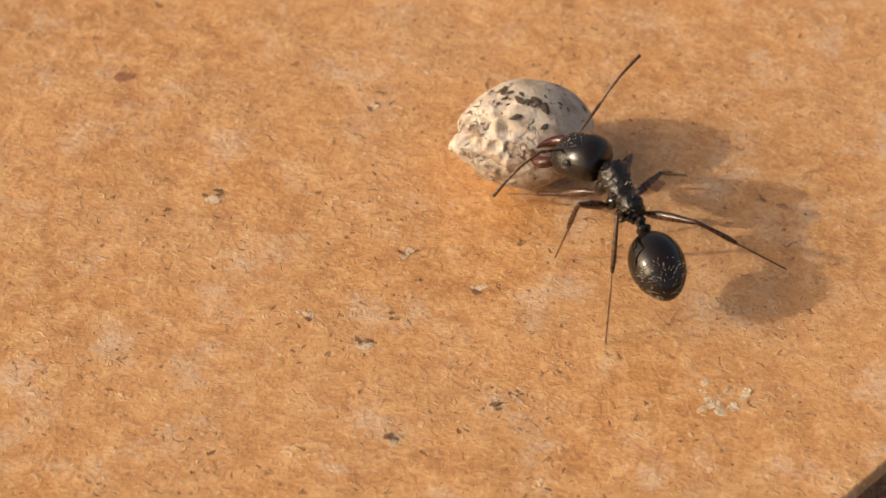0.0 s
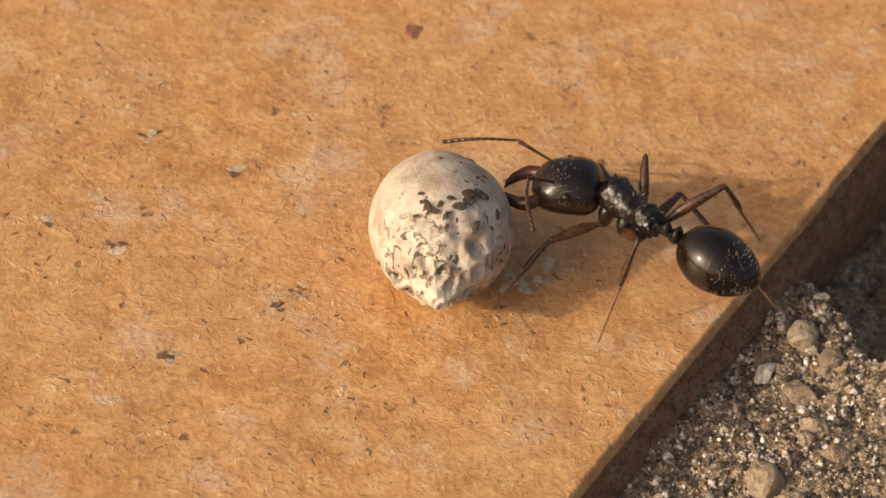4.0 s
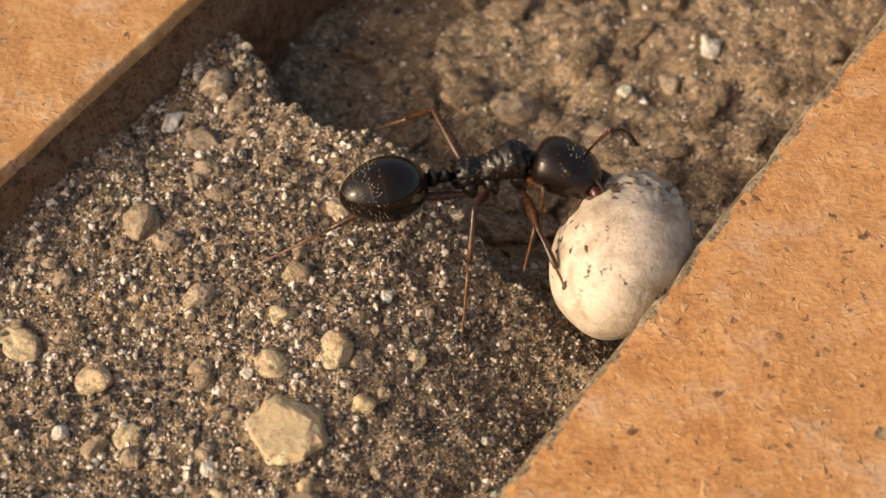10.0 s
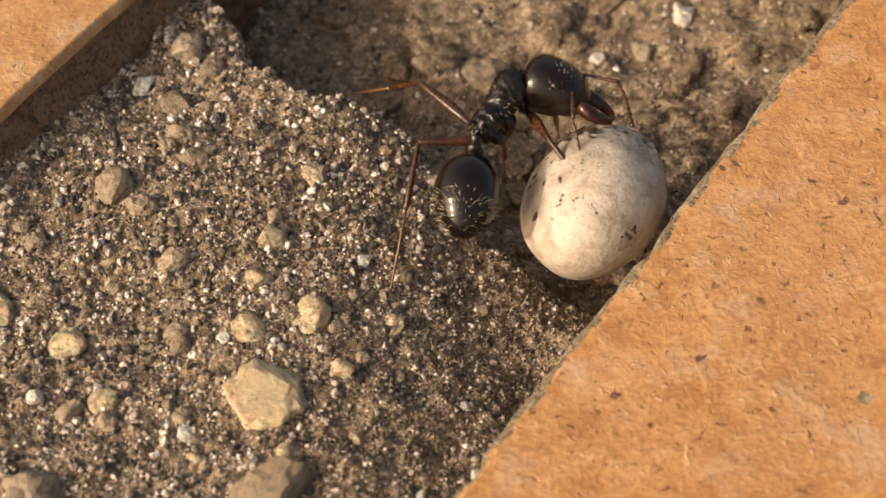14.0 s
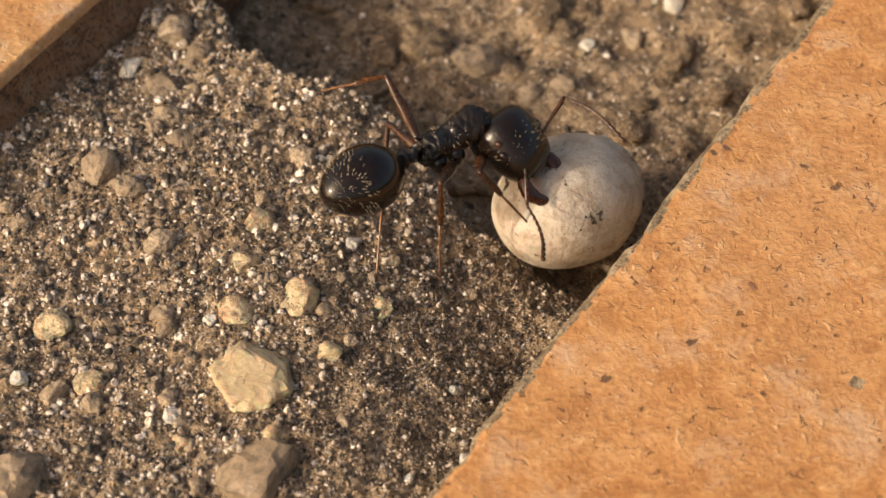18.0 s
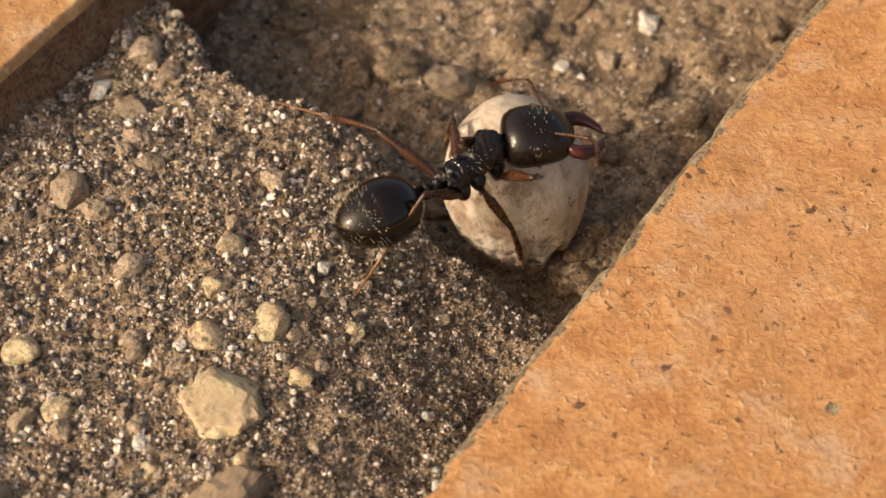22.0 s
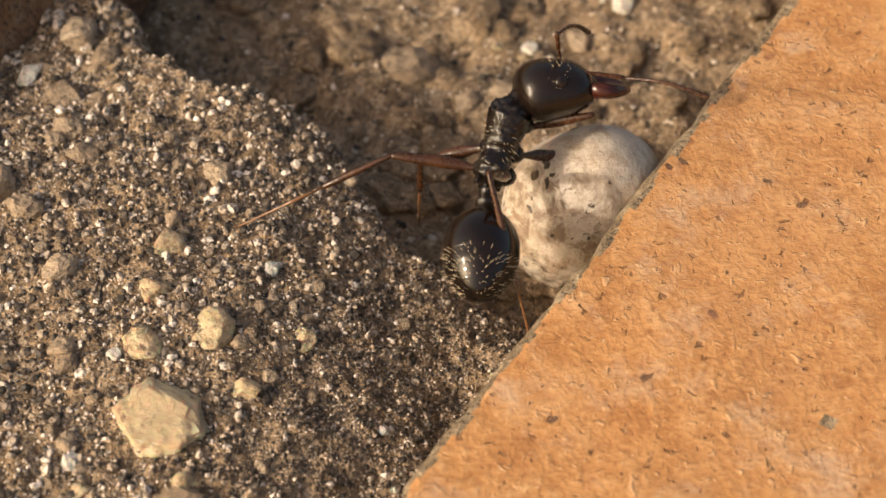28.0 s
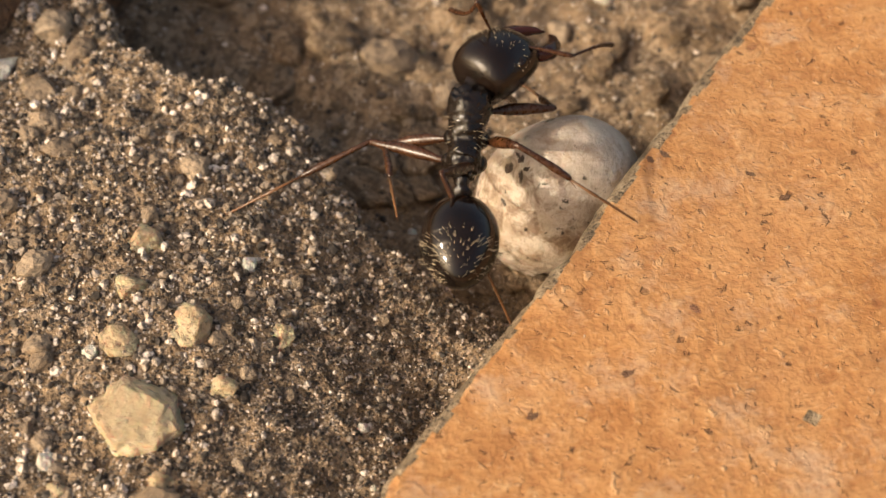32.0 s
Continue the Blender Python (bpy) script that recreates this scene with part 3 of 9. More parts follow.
for pair, (femur, shin, hip) in REACH.items():
    a = femur / 2.9
    thigh = tube([(-0.10, 0, 0, 0.10, 0.12), (0.12, 0, 0, 0.14, 0.16), (0.25, 0, 0, 0.09, 0.10), (femur * 0.35, 0, 0.04, 0.19, 0.215), (femur * 0.6, 0, 0.04, 0.185, 0.21), (femur * 0.85, 0, 0.0, 0.125, 0.14),
                  (femur * 0.97, 0, 0, 0.11, 0.12), (femur + 0.05, 0, 0, 0.06, 0.06)], 10)
    knee = shin * 0.45
    calf = tube([(-0.05, 0, 0, 0.06, 0.07), (0.06, 0, 0, 0.085, 0.095), (knee * 0.3, 0, 0.02, 0.095, 0.10), (knee * 0.7, 0, 0.02, 0.125, 0.13), (knee * 0.96, 0, 0, 0.095, 0.10), (knee, 0, 0, 0.05, 0.05)], 10)
    foot = []
    for i in range(5):
        s0, s1 = (0, 0.42, 0.60, 0.73, 0.83, 1.0)[i], (0, 0.42, 0.60, 0.73, 0.83, 1.0)[i + 1]
        x0, x1 = knee + (shin - knee) * s0, knee + (shin - knee) * s1
        foot += [(x0, 0, -0.02, 0.038, 0.038), (x1 - 0.04, 0, -0.02, 0.058 - 0.004 * i, 0.058 - 0.004 * i)]
    foot += [(shin - 0.02, 0, -0.02, 0.02, 0.02)]
    shapes = [mesh_of("femur", thigh, BROWN), mesh_of("tibia", calf, BROWN), mesh_of("tarsus", tube(foot, 8), AMBER)]
    spurs = tube([(knee - 0.02, 0, -0.05, 0.03, 0.03), (knee + 0.32, 0, -0.16, 0.006, 0.006)], 6)
    for dy in (0.055, -0.055):
        spurs = join(spurs, tube([(shin - 0.03, dy * 0.3, -0.02, 0.018, 0.018), (shin + 0.08, dy, -0.02, 0.014, 0.014), (shin + 0.12, dy * 1.3, -0.08, 0.004, 0.004)], 6))
    claws = mesh_of("claws", spurs, AMBER)
    down = hairs(int(40 * a), lambda rnd: (Vector((rnd.uniform(0.2, shin * 0.95), 0, 0)), Vector((0.9, rnd.uniform(-1, 1), rnd.uniform(-1, 1)))), 0.22, 21)
    fuzz = mesh_of("bristles", down, HAIR)
    for side, sign in (("left", 1), ("right", -1)):
        part("coxa", coxa_mesh(hip, sign, (hip[0] - 0.08, sign * 0.34, -0.22)), ROUGH_BLACK, ant)
        for name, data in (("femur", shapes[0]), ("tibia", shapes[1])):
            limbs[side, pair, name] = new(name, data)
            limbs[side, pair, name].parent = ant
        tagged(limbs[side, pair, "tibia"], "slender brown tibia")
        for name, data in (("tarsus", shapes[2]), ("claws", claws), ("bristles", fuzz)):
            new(name, data).parent = limbs[side, pair, "tibia"]

scape = mesh_of("scape", tube([(-0.05, 0, 0, 0.06, 0.06), (0.1, 0, 0, 0.05, 0.05), (0.9, 0, 0.02, 0.062, 0.062), (1.6, 0, 0, 0.085, 0.085), (1.78, 0, 0, 0.06, 0.06)], 8), BROWN)
beads = []
for i in range(11):
    x0, x1 = 2.8 * i / 11, 2.8 * (i + 1) / 11
    r = 0.048 + 0.0035 * i
    sag = 0.24 * math.sin(math.pi * i / 10)
    beads += [(x0 + 0.01, 0, sag, r * 0.72, r * 0.72), (x0 + 0.09, 0, sag, r, r), (x1 - 0.05, 0, sag, r * 1.08, r * 1.08)]
beads += [(2.8, 0, 0, 0.03, 0.03)]
whip = mesh_of("funiculus", tube(beads, 8), BROWN)
for side in ("left", "right"):
    for name, data in (("scape", scape), ("funiculus", whip)):
        limbs[side, "antenna", name] = new(name, data)
        limbs[side, "antenna", name].parent = ant


# ---- stones and grit in the mortar, chips in the tiles ----
def across(x, y):
    return x * V.x + y * V.y


def bedded(name, data, x, y, size, parent, stretch=1.0, flat=0.8, sink=0.1, turn=0.0, z=None):
    """A stone bedded into the mortar (or at the height z)."""
    ob = new(name, data)
    ob.parent = parent
    h = mortar_height(x, y, across(x, y)) if z is None else z
    ob.matrix_basis = Matrix.Translation(Vector((x, y, h + size * flat * sink)) * MM) @ Euler((0.2 * math.sin(turn * 5), 0.2 * math.cos(turn * 3), turn)).to_matrix().to_4x4() @ Matrix.Diagonal((size * stretch, size, size * flat, 1))
    return ob


def faceted(start, material, cuts=6, level=3):
    """A broken, worn stone of about unit radius: a lump with some flat faces and a rough skin."""
    dice = random.Random(start)
    bm = lump(start, level, 0.36)
    for _ in range(cuts):
        n = Vector((dice.gauss(0, 1), dice.gauss(0, 1), dice.gauss(0, 0.9))).normalized()
        d = dice.uniform(0.60, 0.9)
        for v in bm.verts:
            over = v.co.dot(n) - d
            if over > 0:
                v.co -= n * over * 0.85
    for v in bm.verts:
        v.co *= 1 + 0.07 * noise.noise(v.co * 3.5) + 0.04 * noise.noise(v.co * 8)
    return mesh_of("pebble", bm, material, False)


mortar = [o for o in pavement.children if o.name.startswith("mortar")][0]
CLODS = [mesh_of("clod", lump(i + 130, 3, 0.5), MORTAR, True) for i in range(5)]
PALE = [faceted(i, GRAIN, 5, 3) for i in range(8)]
CREAM = [faceted(i + 40, QUARTZ, 5, 3) for i in range(5)]
WHITE = [faceted(i + 60, WHITE_STONE, 6, 2) for i in range(4)]
big = bedded("quartz_pebble", faceted(5, CLEAR_QUARTZ, 7, 5), -6.70, -8.25, 1.45, None, 1.05, 0.42, 0.10, 0.6)
tagged(big, "large cream quartz pebble set in grey mortar", "pebble", "pebbles in the joint")
rnd = random.Random(3)
for x, y, size in ((-7.4, -4.9, 0.56), (-5.25, -4.35, 0.76), (-7.2, -2.7, 0.52), (-6.8, -0.7, 0.55), (-13.75, -5.3, 0.6), (-14.3, -11.7, 0.9), (-6.4, -11.7, 1.24),
                   (-6.0, -10.2, 0.38), (-9.0, -10.3, 0.40), (-12.2, -7.8, 0.5), (-16.4, -3.5, 0.62), (-4.2, -6.7, 0.44), (-2.5, -4.4, 0.44)):
    stone = bedded("pebble", rnd.choice(CREAM if size < 0.8 else PALE), x + 0.05, y - 0.5, size * 1.05, None, 1.1 if x > -16 else 1.7, 0.62, 0.02, rnd.random() * 6 if x > -16 else 2.5)
    tagged(stone, "small cream pebble set in grey mortar" if size < 0.8 else "broad grey-brown pebble set in grey mortar", "pebble", "pebbles in the joint")
for x, y, size in ((-10.2, -2.2, 0.5), (-10.5, 5.8, 0.55), (-10.3, 4.0, 0.5), (-9.7, 2.7, 0.45), (-12.5, 1.3, 0.7), (-11.5, 0.3, 0.5), (-5.2, 1.9, 0.45), (-16.7, -8.1, 0.4),
                   (1.4, 10.6, 0.9), (3.4, 8.5, 0.45), (7.6, 11.8, 0.45), (4.7, 9.0, 0.4), (-10.2, 8.5, 0.6), (-9.2, 7.4, 0.5)):
    bedded("pebble", rnd.choice(PALE), x, y, size * 1.1, mortar, 1.1, 0.7, 0.05, rnd.random() * 6)
for x, y, size in ((0.35, -10.6, 0.30), (-14.6, -7.7, 0.34), (-9.45, -9.2, 0.34), (-8.3, -5.3, 0.28), (-3.5, -1.6, 0.32), (0.0, -7.7, 0.22), (5.7, 11.2, 0.35), (9.3, 13.6, 0.54), (-11.9, 6.8, 0.40)):
    stone = bedded("pebble", rnd.choice(WHITE), x + 0.05, y - 0.5 if y < 6 else y, size, None, 1.0 if x != -11.9 else 1.5, 0.7, 0.3, 0.9)
    tagged(stone, "tiny white stone chip set in grey mortar", "pebble", "white chips in the joint")
rnd = random.Random(17)
for i in range(180):
    u, v = rnd.uniform(-24, 22), rnd.uniform(EDGE_A + 1.5, EDGE_B - 0.4)
    x, y, _ = spot(u, v, 0)
    kind = PALE if i % 20 < 17 else CREAM if i % 20 < 19 else WHITE
    bedded("pebble", rnd.choice(kind), x, y, rnd.choice((0.16, 0.2, 0.26, 0.32, 0.42)) * (0.6 if v > 1.5 or hollow(x, y) > 0.5 else 1), mortar, rnd.uniform(0.9, 1.4), 0.8, rnd.uniform(-0.2, 0.2), rnd.random() * 6)


dice = random.Random(71)
placed = 0
while placed < 80:
    u, v = dice.uniform(-4, 24), dice.uniform(EDGE_A + 1.0, EDGE_B - 0.3)
    x, y, _ = spot(u, v, 0)
    if hollow(x, y) > 0.85:
        bedded("clod", dice.choice(CLODS), x, y, dice.choice((0.35, 0.45, 0.6, 0.8)), mortar, dice.uniform(0.9, 1.5), 0.7, dice.uniform(-0.2, 0.1), dice.random() * 6)
        placed += 1


def grit(count, low, high, start, material, z_up=0.15, first=-15.0, last=7.2):
    """Sand grains, each a small jittered polyhedron, in one mesh."""
    rnd = np.random.default_rng(start)
    us, vs = rnd.uniform(-27, 24, count), rnd.uniform(max(first, EDGE_A - 0.2), min(last, EDGE_B + 0.1), count)
    xs, ys = U.x * us + V.x * vs, U.y * us + V.y * vs
    sizes = low + (high - low) * rnd.random(count) ** 2
    sizes *= np.where(vs > 1.5, 0.72, 1.0) * np.array([0.3 if k % 8 and hollow(float(x), float(y)) > 0.6 else 1.0 for k, (x, y) in enumerate(zip(xs, ys))])
    zs = np.array([mortar_height(float(x), float(y), float(v)) for x, y, v in zip(xs, ys, vs)]) + sizes * z_up
    ball = bmesh.new()
    if high > 0.13:
        bmesh.ops.create_icosphere(ball, subdivisions=1, radius=1)
    else:
        bmesh.ops.create_cone(ball, cap_ends=True, cap_tris=True, segments=5, radius1=1.0, radius2=0.55, depth=1.3)
    unit = np.array([tuple(v.co) for v in ball.verts])
    sides = np.array([[v.index for v in f.verts] for f in bmesh.ops.triangulate(ball, faces=ball.faces)["faces"]])
    ball.free()
    turn = rnd.normal(size=(count, 3, 3))
    turn = np.linalg.qr(turn)[0]
    shape = unit[None] * (1 + 0.5 * (rnd.random((count, len(unit), 1)) - 0.5))
    verts = (shape @ turn) * sizes[:, None, None] * rnd.uniform(0.7, 1.25, (count, 1, 3)) + np.stack([xs, ys, zs], 1)[:, None]
    data = bpy.data.meshes.new("grit")
    faces = (sides[None] + len(unit) * np.arange(count)[:, None, None]).reshape(-1, 3)
    data.from_pydata((verts.reshape(-1, 3) * MM).tolist(), [], faces.tolist())
    data.materials.append(material)
    return data


def make_sand(name, tone):
    n = Nodes(name)
    isle = n.add("ShaderNodeNewGeometry").outputs["Random Per Island"]
    base = n.ramp(isle, (0.17, (0.034, 0.026, 0.018)), (0.35, (0.130, 0.098, 0.066)), (0.52, (0.275, 0.212, 0.145)), (0.74, (0.470, 0.385, 0.275)), (0.92, (0.72, 0.63, 0.51)))
    base = n.mix(1.0, base, tuple(a * b for a, b in zip(tone, EARTHEN)), "MULTIPLY")
    base = n.mix(n.ramp(n.noise(0.16, 3, 0.6), (0.40, 0.8), (0.52, 0.0)), base, (0.040, 0.030, 0.021))
    return n.done(base, n.ramp(isle, (0.2, 0.65), (0.9, 0.30)), Specular_IOR_Level=0.5)


SAND, EARTH = make_sand("sand", (1.08, 1.08, 1.12)), make_sand("earthy_sand", (0.78, 0.70, 0.64))
for count, low, high, start, material, first, name in ((66000, 0.030, 0.095, 2, SAND, -15, "sand_grains"), (6500, 0.09, 0.20, 9, SAND, -15, "sand_grains"), (15000, 0.04, 0.11, 31, EARTH, 1.2, "earth_grains")):
    sand = new(name, grit(count, low, high, start, material, 0.15 if first < 0 else 0.55, first))
    sand.parent = mortar
    tagged(sand, "loose sand grains" if first < 0 else "dark brown earthy sand", kind="stuff")

# chips and pits in the two tile faces
CHIPS = [mesh_of("chip", lump(i + 80, 2, 0.75), PIT, False) for i in range(7)]
SPALL = make_quartz("pale_spall", (0.70, 0.52, 0.36), (0.46, 0.28, 0.16))
SPALLS = [mesh_of("chip", lump(i + 90, 2, 0.8), SPALL, False) for i in range(4)]
RUST = make_quartz("rust_spot", (0.33, 0.135, 0.062), (0.22, 0.085, 0.042))
RUSTS = [mesh_of("chip", lump(i + 95, 2, 0.6), RUST, True) for i in range(3)]


def chip(tile, kinds, x, y, size, stretch, turn):
    bedded("chip", rnd.choice(kinds), x, y, size, tile, stretch, 0.14, 0.0, turn, 0.004)


rnd = random.Random(29)
for x, y, size in ((-38.9, 11.3, 0.55), (-36.3, 10.1, 0.5), (-38.9, 26.2, 0.5), (-27.5, 10.1, 0.42), (-32.2, 14.3, 0.45), (-35.6, 16.2, 0.42), (-44.9, 18.4, 0.5), (-30.3, 7.5, 0.4),
                   (-43.5, 3.6, 0.45), (-34.1, 4.8, 0.42), (-26.4, 10.4, 0.4), (-35.4, 11.9, 0.35), (-29.6, 8.1, 0.3)):
    for k in range(6):
        chip(tiles[0], CHIPS if k % 2 else SPALLS, x + rnd.gauss(0, 0.26), y + rnd.gauss(0, 0.2), size * rnd.uniform(0.15, 0.36), 1.7, rnd.uniform(-0.5, 0.9))
for x, y in ((-50.9, 26.2), (-24.9, 22.7)):
    chip(tiles[0], RUSTS, x, y, 0.42, 1.4, 0.2)
for k in range(26):
    chip(tiles[0], SPALLS, -21.4 + rnd.gauss(0, 0.7), 9.1 + rnd.gauss(0, 0.7), rnd.uniform(0.07, 0.2), 1.3, rnd.random() * 6)
for x, y, size, kinds in ((10.3, -6.1, 0.18, RUSTS), (13.44, -1.67, 0.11, CHIPS), (12.5, -0.65, 0.1, CHIPS), (9.9, 0.26, 0.15, CHIPS), (9.5, 0.0, 0.14, CHIPS),
                          (5.0, -10.0, 0.12, CHIPS)):
    chip(tiles[1], kinds, x, y, size, 1.7, rnd.uniform(-0.3, 0.6))
for x, y, size, stretch, turn in ((8.1, -8.5, 0.14, 2.6, 0.25), (8.75, -8.25, 0.09, 2.8, 0.45)):
    chip(tiles[1], CHIPS, x, y, size, stretch, turn)
for i in range(70):
    u, d = rnd.uniform(-34, 30), rnd.uniform(1.0, 42)
    x, y, _ = spot(u, EDGE_A - d, 0)
    chip(tiles[0], CHIPS if i % 5 < 3 else SPALLS, x, y, rnd.choice((0.04, 0.05, 0.06, 0.08)), rnd.uniform(1.0, 1.7), rnd.uniform(-0.6, 1.0))
for i in range(40):
    u, d = rnd.uniform(-22, 26), rnd.uniform(0.8, 20)
    x, y, _ = spot(u, EDGE_B + d, 0)
    chip(tiles[1], CHIPS if i % 5 < 3 else SPALLS, x, y, rnd.choice((0.035, 0.045, 0.055)), rnd.uniform(1.0, 1.7), rnd.uniform(-0.6, 1.0))


# ---- what moves: the ant, its limbs and the seed ----
def motions():
    walk(ant, [
        (0, pose(-0.02635, 0.01741, 0.00395, 0.0, -13.4, 125.3)), (0.5, pose(-0.02552, 0.01695, 0.00388, 0.0, -10.2, 123.2)), (1, pose(-0.02470, 0.01650, 0.00382, 0.0, -7.0, 121.1)),
        (1.5, pose(-0.02453, 0.01598, 0.00388, 0.0, -12.3, 124.7)), (2, pose(-0.02437, 0.01547, 0.00395, 0.0, -17.6, 128.4)), (2.5, pose(-0.02294, 0.01415, 0.00379, 0.0, -16.1, 126.6)),
        (3, pose(-0.02151, 0.01282, 0.00362, 0.0, -14.5, 124.8)), (3.5, pose(-0.01948, 0.01118, 0.00364, 0.0, -2.5, 127.3)), (4, pose(-0.01745, 0.00954, 0.00365, 0.0, 9.5, 129.8)),
        (4.25, pose(-0.01697, 0.00873, 0.00275, 8.1, -12.7, 166.4)), (4.5, pose(-0.01649, 0.00792, 0.00184, 0.0, -35.1, -153.4)), (5, pose(-0.01585, 0.00702, 0.00175, 0.0, -36.6, -140.6)),
        (5.5, pose(-0.01521, 0.00614, 0.00167, 0.0, -36.7, -126.5)), (6, pose(-0.01457, 0.00525, 0.00158, 0.0, -35.2, -112.7)), (6.5, pose(-0.01394, 0.00436, 0.00150, 0.0, -32.4, -100.6)),
        (7, pose(-0.01264, 0.00455, 0.00152, 0.0, -26.9, -95.3)), (7.5, pose(-0.01120, 0.00502, 0.00096, 0.0, -25.8, -85.8)), (8, pose(-0.00975, 0.00550, 0.00039, 0.0, -24.0, -76.5)),
        (8.5, pose(-0.00836, 0.00427, -0.00024, 0.0, -33.9, -45.4)), (9, pose(-0.00317, 0.00279, -0.00020, 0.0, -32.2, -26.4)), (9.5, pose(-0.00122, 0.00183, 0.00050, 0.0, -7.6, 19.1)),
        (10, pose(0.00047, 0.00145, 0.00064, 0.0, -6.2, 8.7)), (10.5, pose(0.00020, 0.00109, 0.00086, 0.0, 2.3, 30.5)), (11, pose(-0.00007, 0.00073, 0.00107, 0.0, 10.6, 52.5)),
        (11.5, pose(0.00010, 0.00096, 0.00102, 0.0, 6.4, 50.1)), (12, pose(0.00027, 0.00119, 0.00096, 0.0, 2.3, 47.8)), (12.5, pose(0.00043, 0.00191, 0.00070, 0.0, -9.7, 46.5)),
        (13, pose(0.00059, 0.00263, 0.00045, 0.0, -21.7, 45.1)), (13.5, pose(0.00107, 0.00259, 0.00062, 0.0, -15.0, 50.4)), (14, pose(0.00154, 0.00254, 0.00078, 0.0, -8.2, 55.3)),
        (14.5, pose(0.00153, 0.00226, 0.00078, 0.0, -6.7, 52.6)), (15, pose(0.00152, 0.00199, 0.00077, 0.0, -5.1, 50.0)), (15.5, pose(0.00130, 0.00156, 0.00090, 0.0, -3.7, 47.6)),
        (16, pose(0.00107, 0.00114, 0.00104, 0.0, -2.3, 45.2)), (16.5, pose(0.00085, 0.00071, 0.00118, 0.0, -0.9, 42.8)), (17, pose(0.00063, 0.00029, 0.00131, 0.0, 0.5, 40.4)),
        (17.5, pose(0.00041, -0.00014, 0.00145, 0.0, 1.9, 38.0)), (18, pose(0.00018, -0.00056, 0.00159, 0.0, 3.3, 35.6)), (18.5, pose(0.00051, -0.00019, 0.00144, 0.0, 5.3, 40.4)),
        (19, pose(0.00082, 0.00017, 0.00129, 0.0, 7.3, 45.3)), (19.5, pose(0.00091, 0.00057, 0.00111, 0.0, -3.5, 42.5)), (20, pose(0.00102, 0.00096, 0.00093, 0.0, -14.2, 39.6)),
        (20.5, pose(0.00120, 0.00091, 0.00101, 0.0, -7.2, 46.3)), (21, pose(0.00140, 0.00086, 0.00110, 0.0, -0.2, 52.8)), (21.5, pose(0.00161, 0.00064, 0.00074, 0.0, 1.7, 49.4)),
        (22, pose(0.00182, 0.00042, 0.00039, 0.0, 3.5, 46.0)), (22.5, pose(0.00193, 0.00015, 0.00035, 0.0, 2.0, 49.6)), (23, pose(0.00204, -0.00013, 0.00031, 0.0, 0.5, 53.2)),
        (23.5, pose(0.00219, 0.00026, 0.00011, 0.0, -3.5, 56.5)), (24, pose(0.00233, 0.00064, -0.00010, 0.0, -7.5, 59.9)), (24.5, pose(0.00272, 0.00050, 0.00012, 0.0, -14.9, 62.0)),
        (25, pose(0.00309, 0.00037, 0.00033, 0.0, -22.2, 64.3)), (25.5, pose(0.00360, 0.00020, 0.00029, 0.0, -18.0, 64.1)), (26, pose(0.00411, 0.00004, 0.00024, 0.0, -13.8, 63.9)),
        (26.5, pose(0.00407, -0.00001, 0.00055, 0.0, -18.2, 64.6)), (27, pose(0.00403, 0.00002, 0.00079, 0.0, -22.9, 65.3)), (27.5, pose(0.00398, 0.00003, 0.00103, 0.0, -27.5, 66.1)),
        (28, pose(0.00394, 0.00005, 0.00126, 0.0, -32.2, 67.0)), (28.5, pose(0.00390, 0.00006, 0.00150, 0.0, -36.8, 67.9)), (29, pose(0.00388, 0.00039, 0.00141, 0.0, -41.3, 68.9)),
        (29.5, pose(0.00357, 0.00033, 0.00141, 0.0, -41.6, 71.2)), (30, pose(0.00326, 0.00029, 0.00140, 0.0, -41.8, 73.4)), (30.5, pose(0.00336, 0.00026, 0.00141, 0.0, -41.4, 71.2)),
        (31, pose(0.00346, 0.00025, 0.00141, 0.0, -41.1, 69.0)), (31.5, pose(0.00347, 0.00009, 0.00152, 0.0, -36.3, 75.6)), (32, pose(0.00348, -0.00007, 0.00162, 0.0, -31.1, 81.4)),
    ])
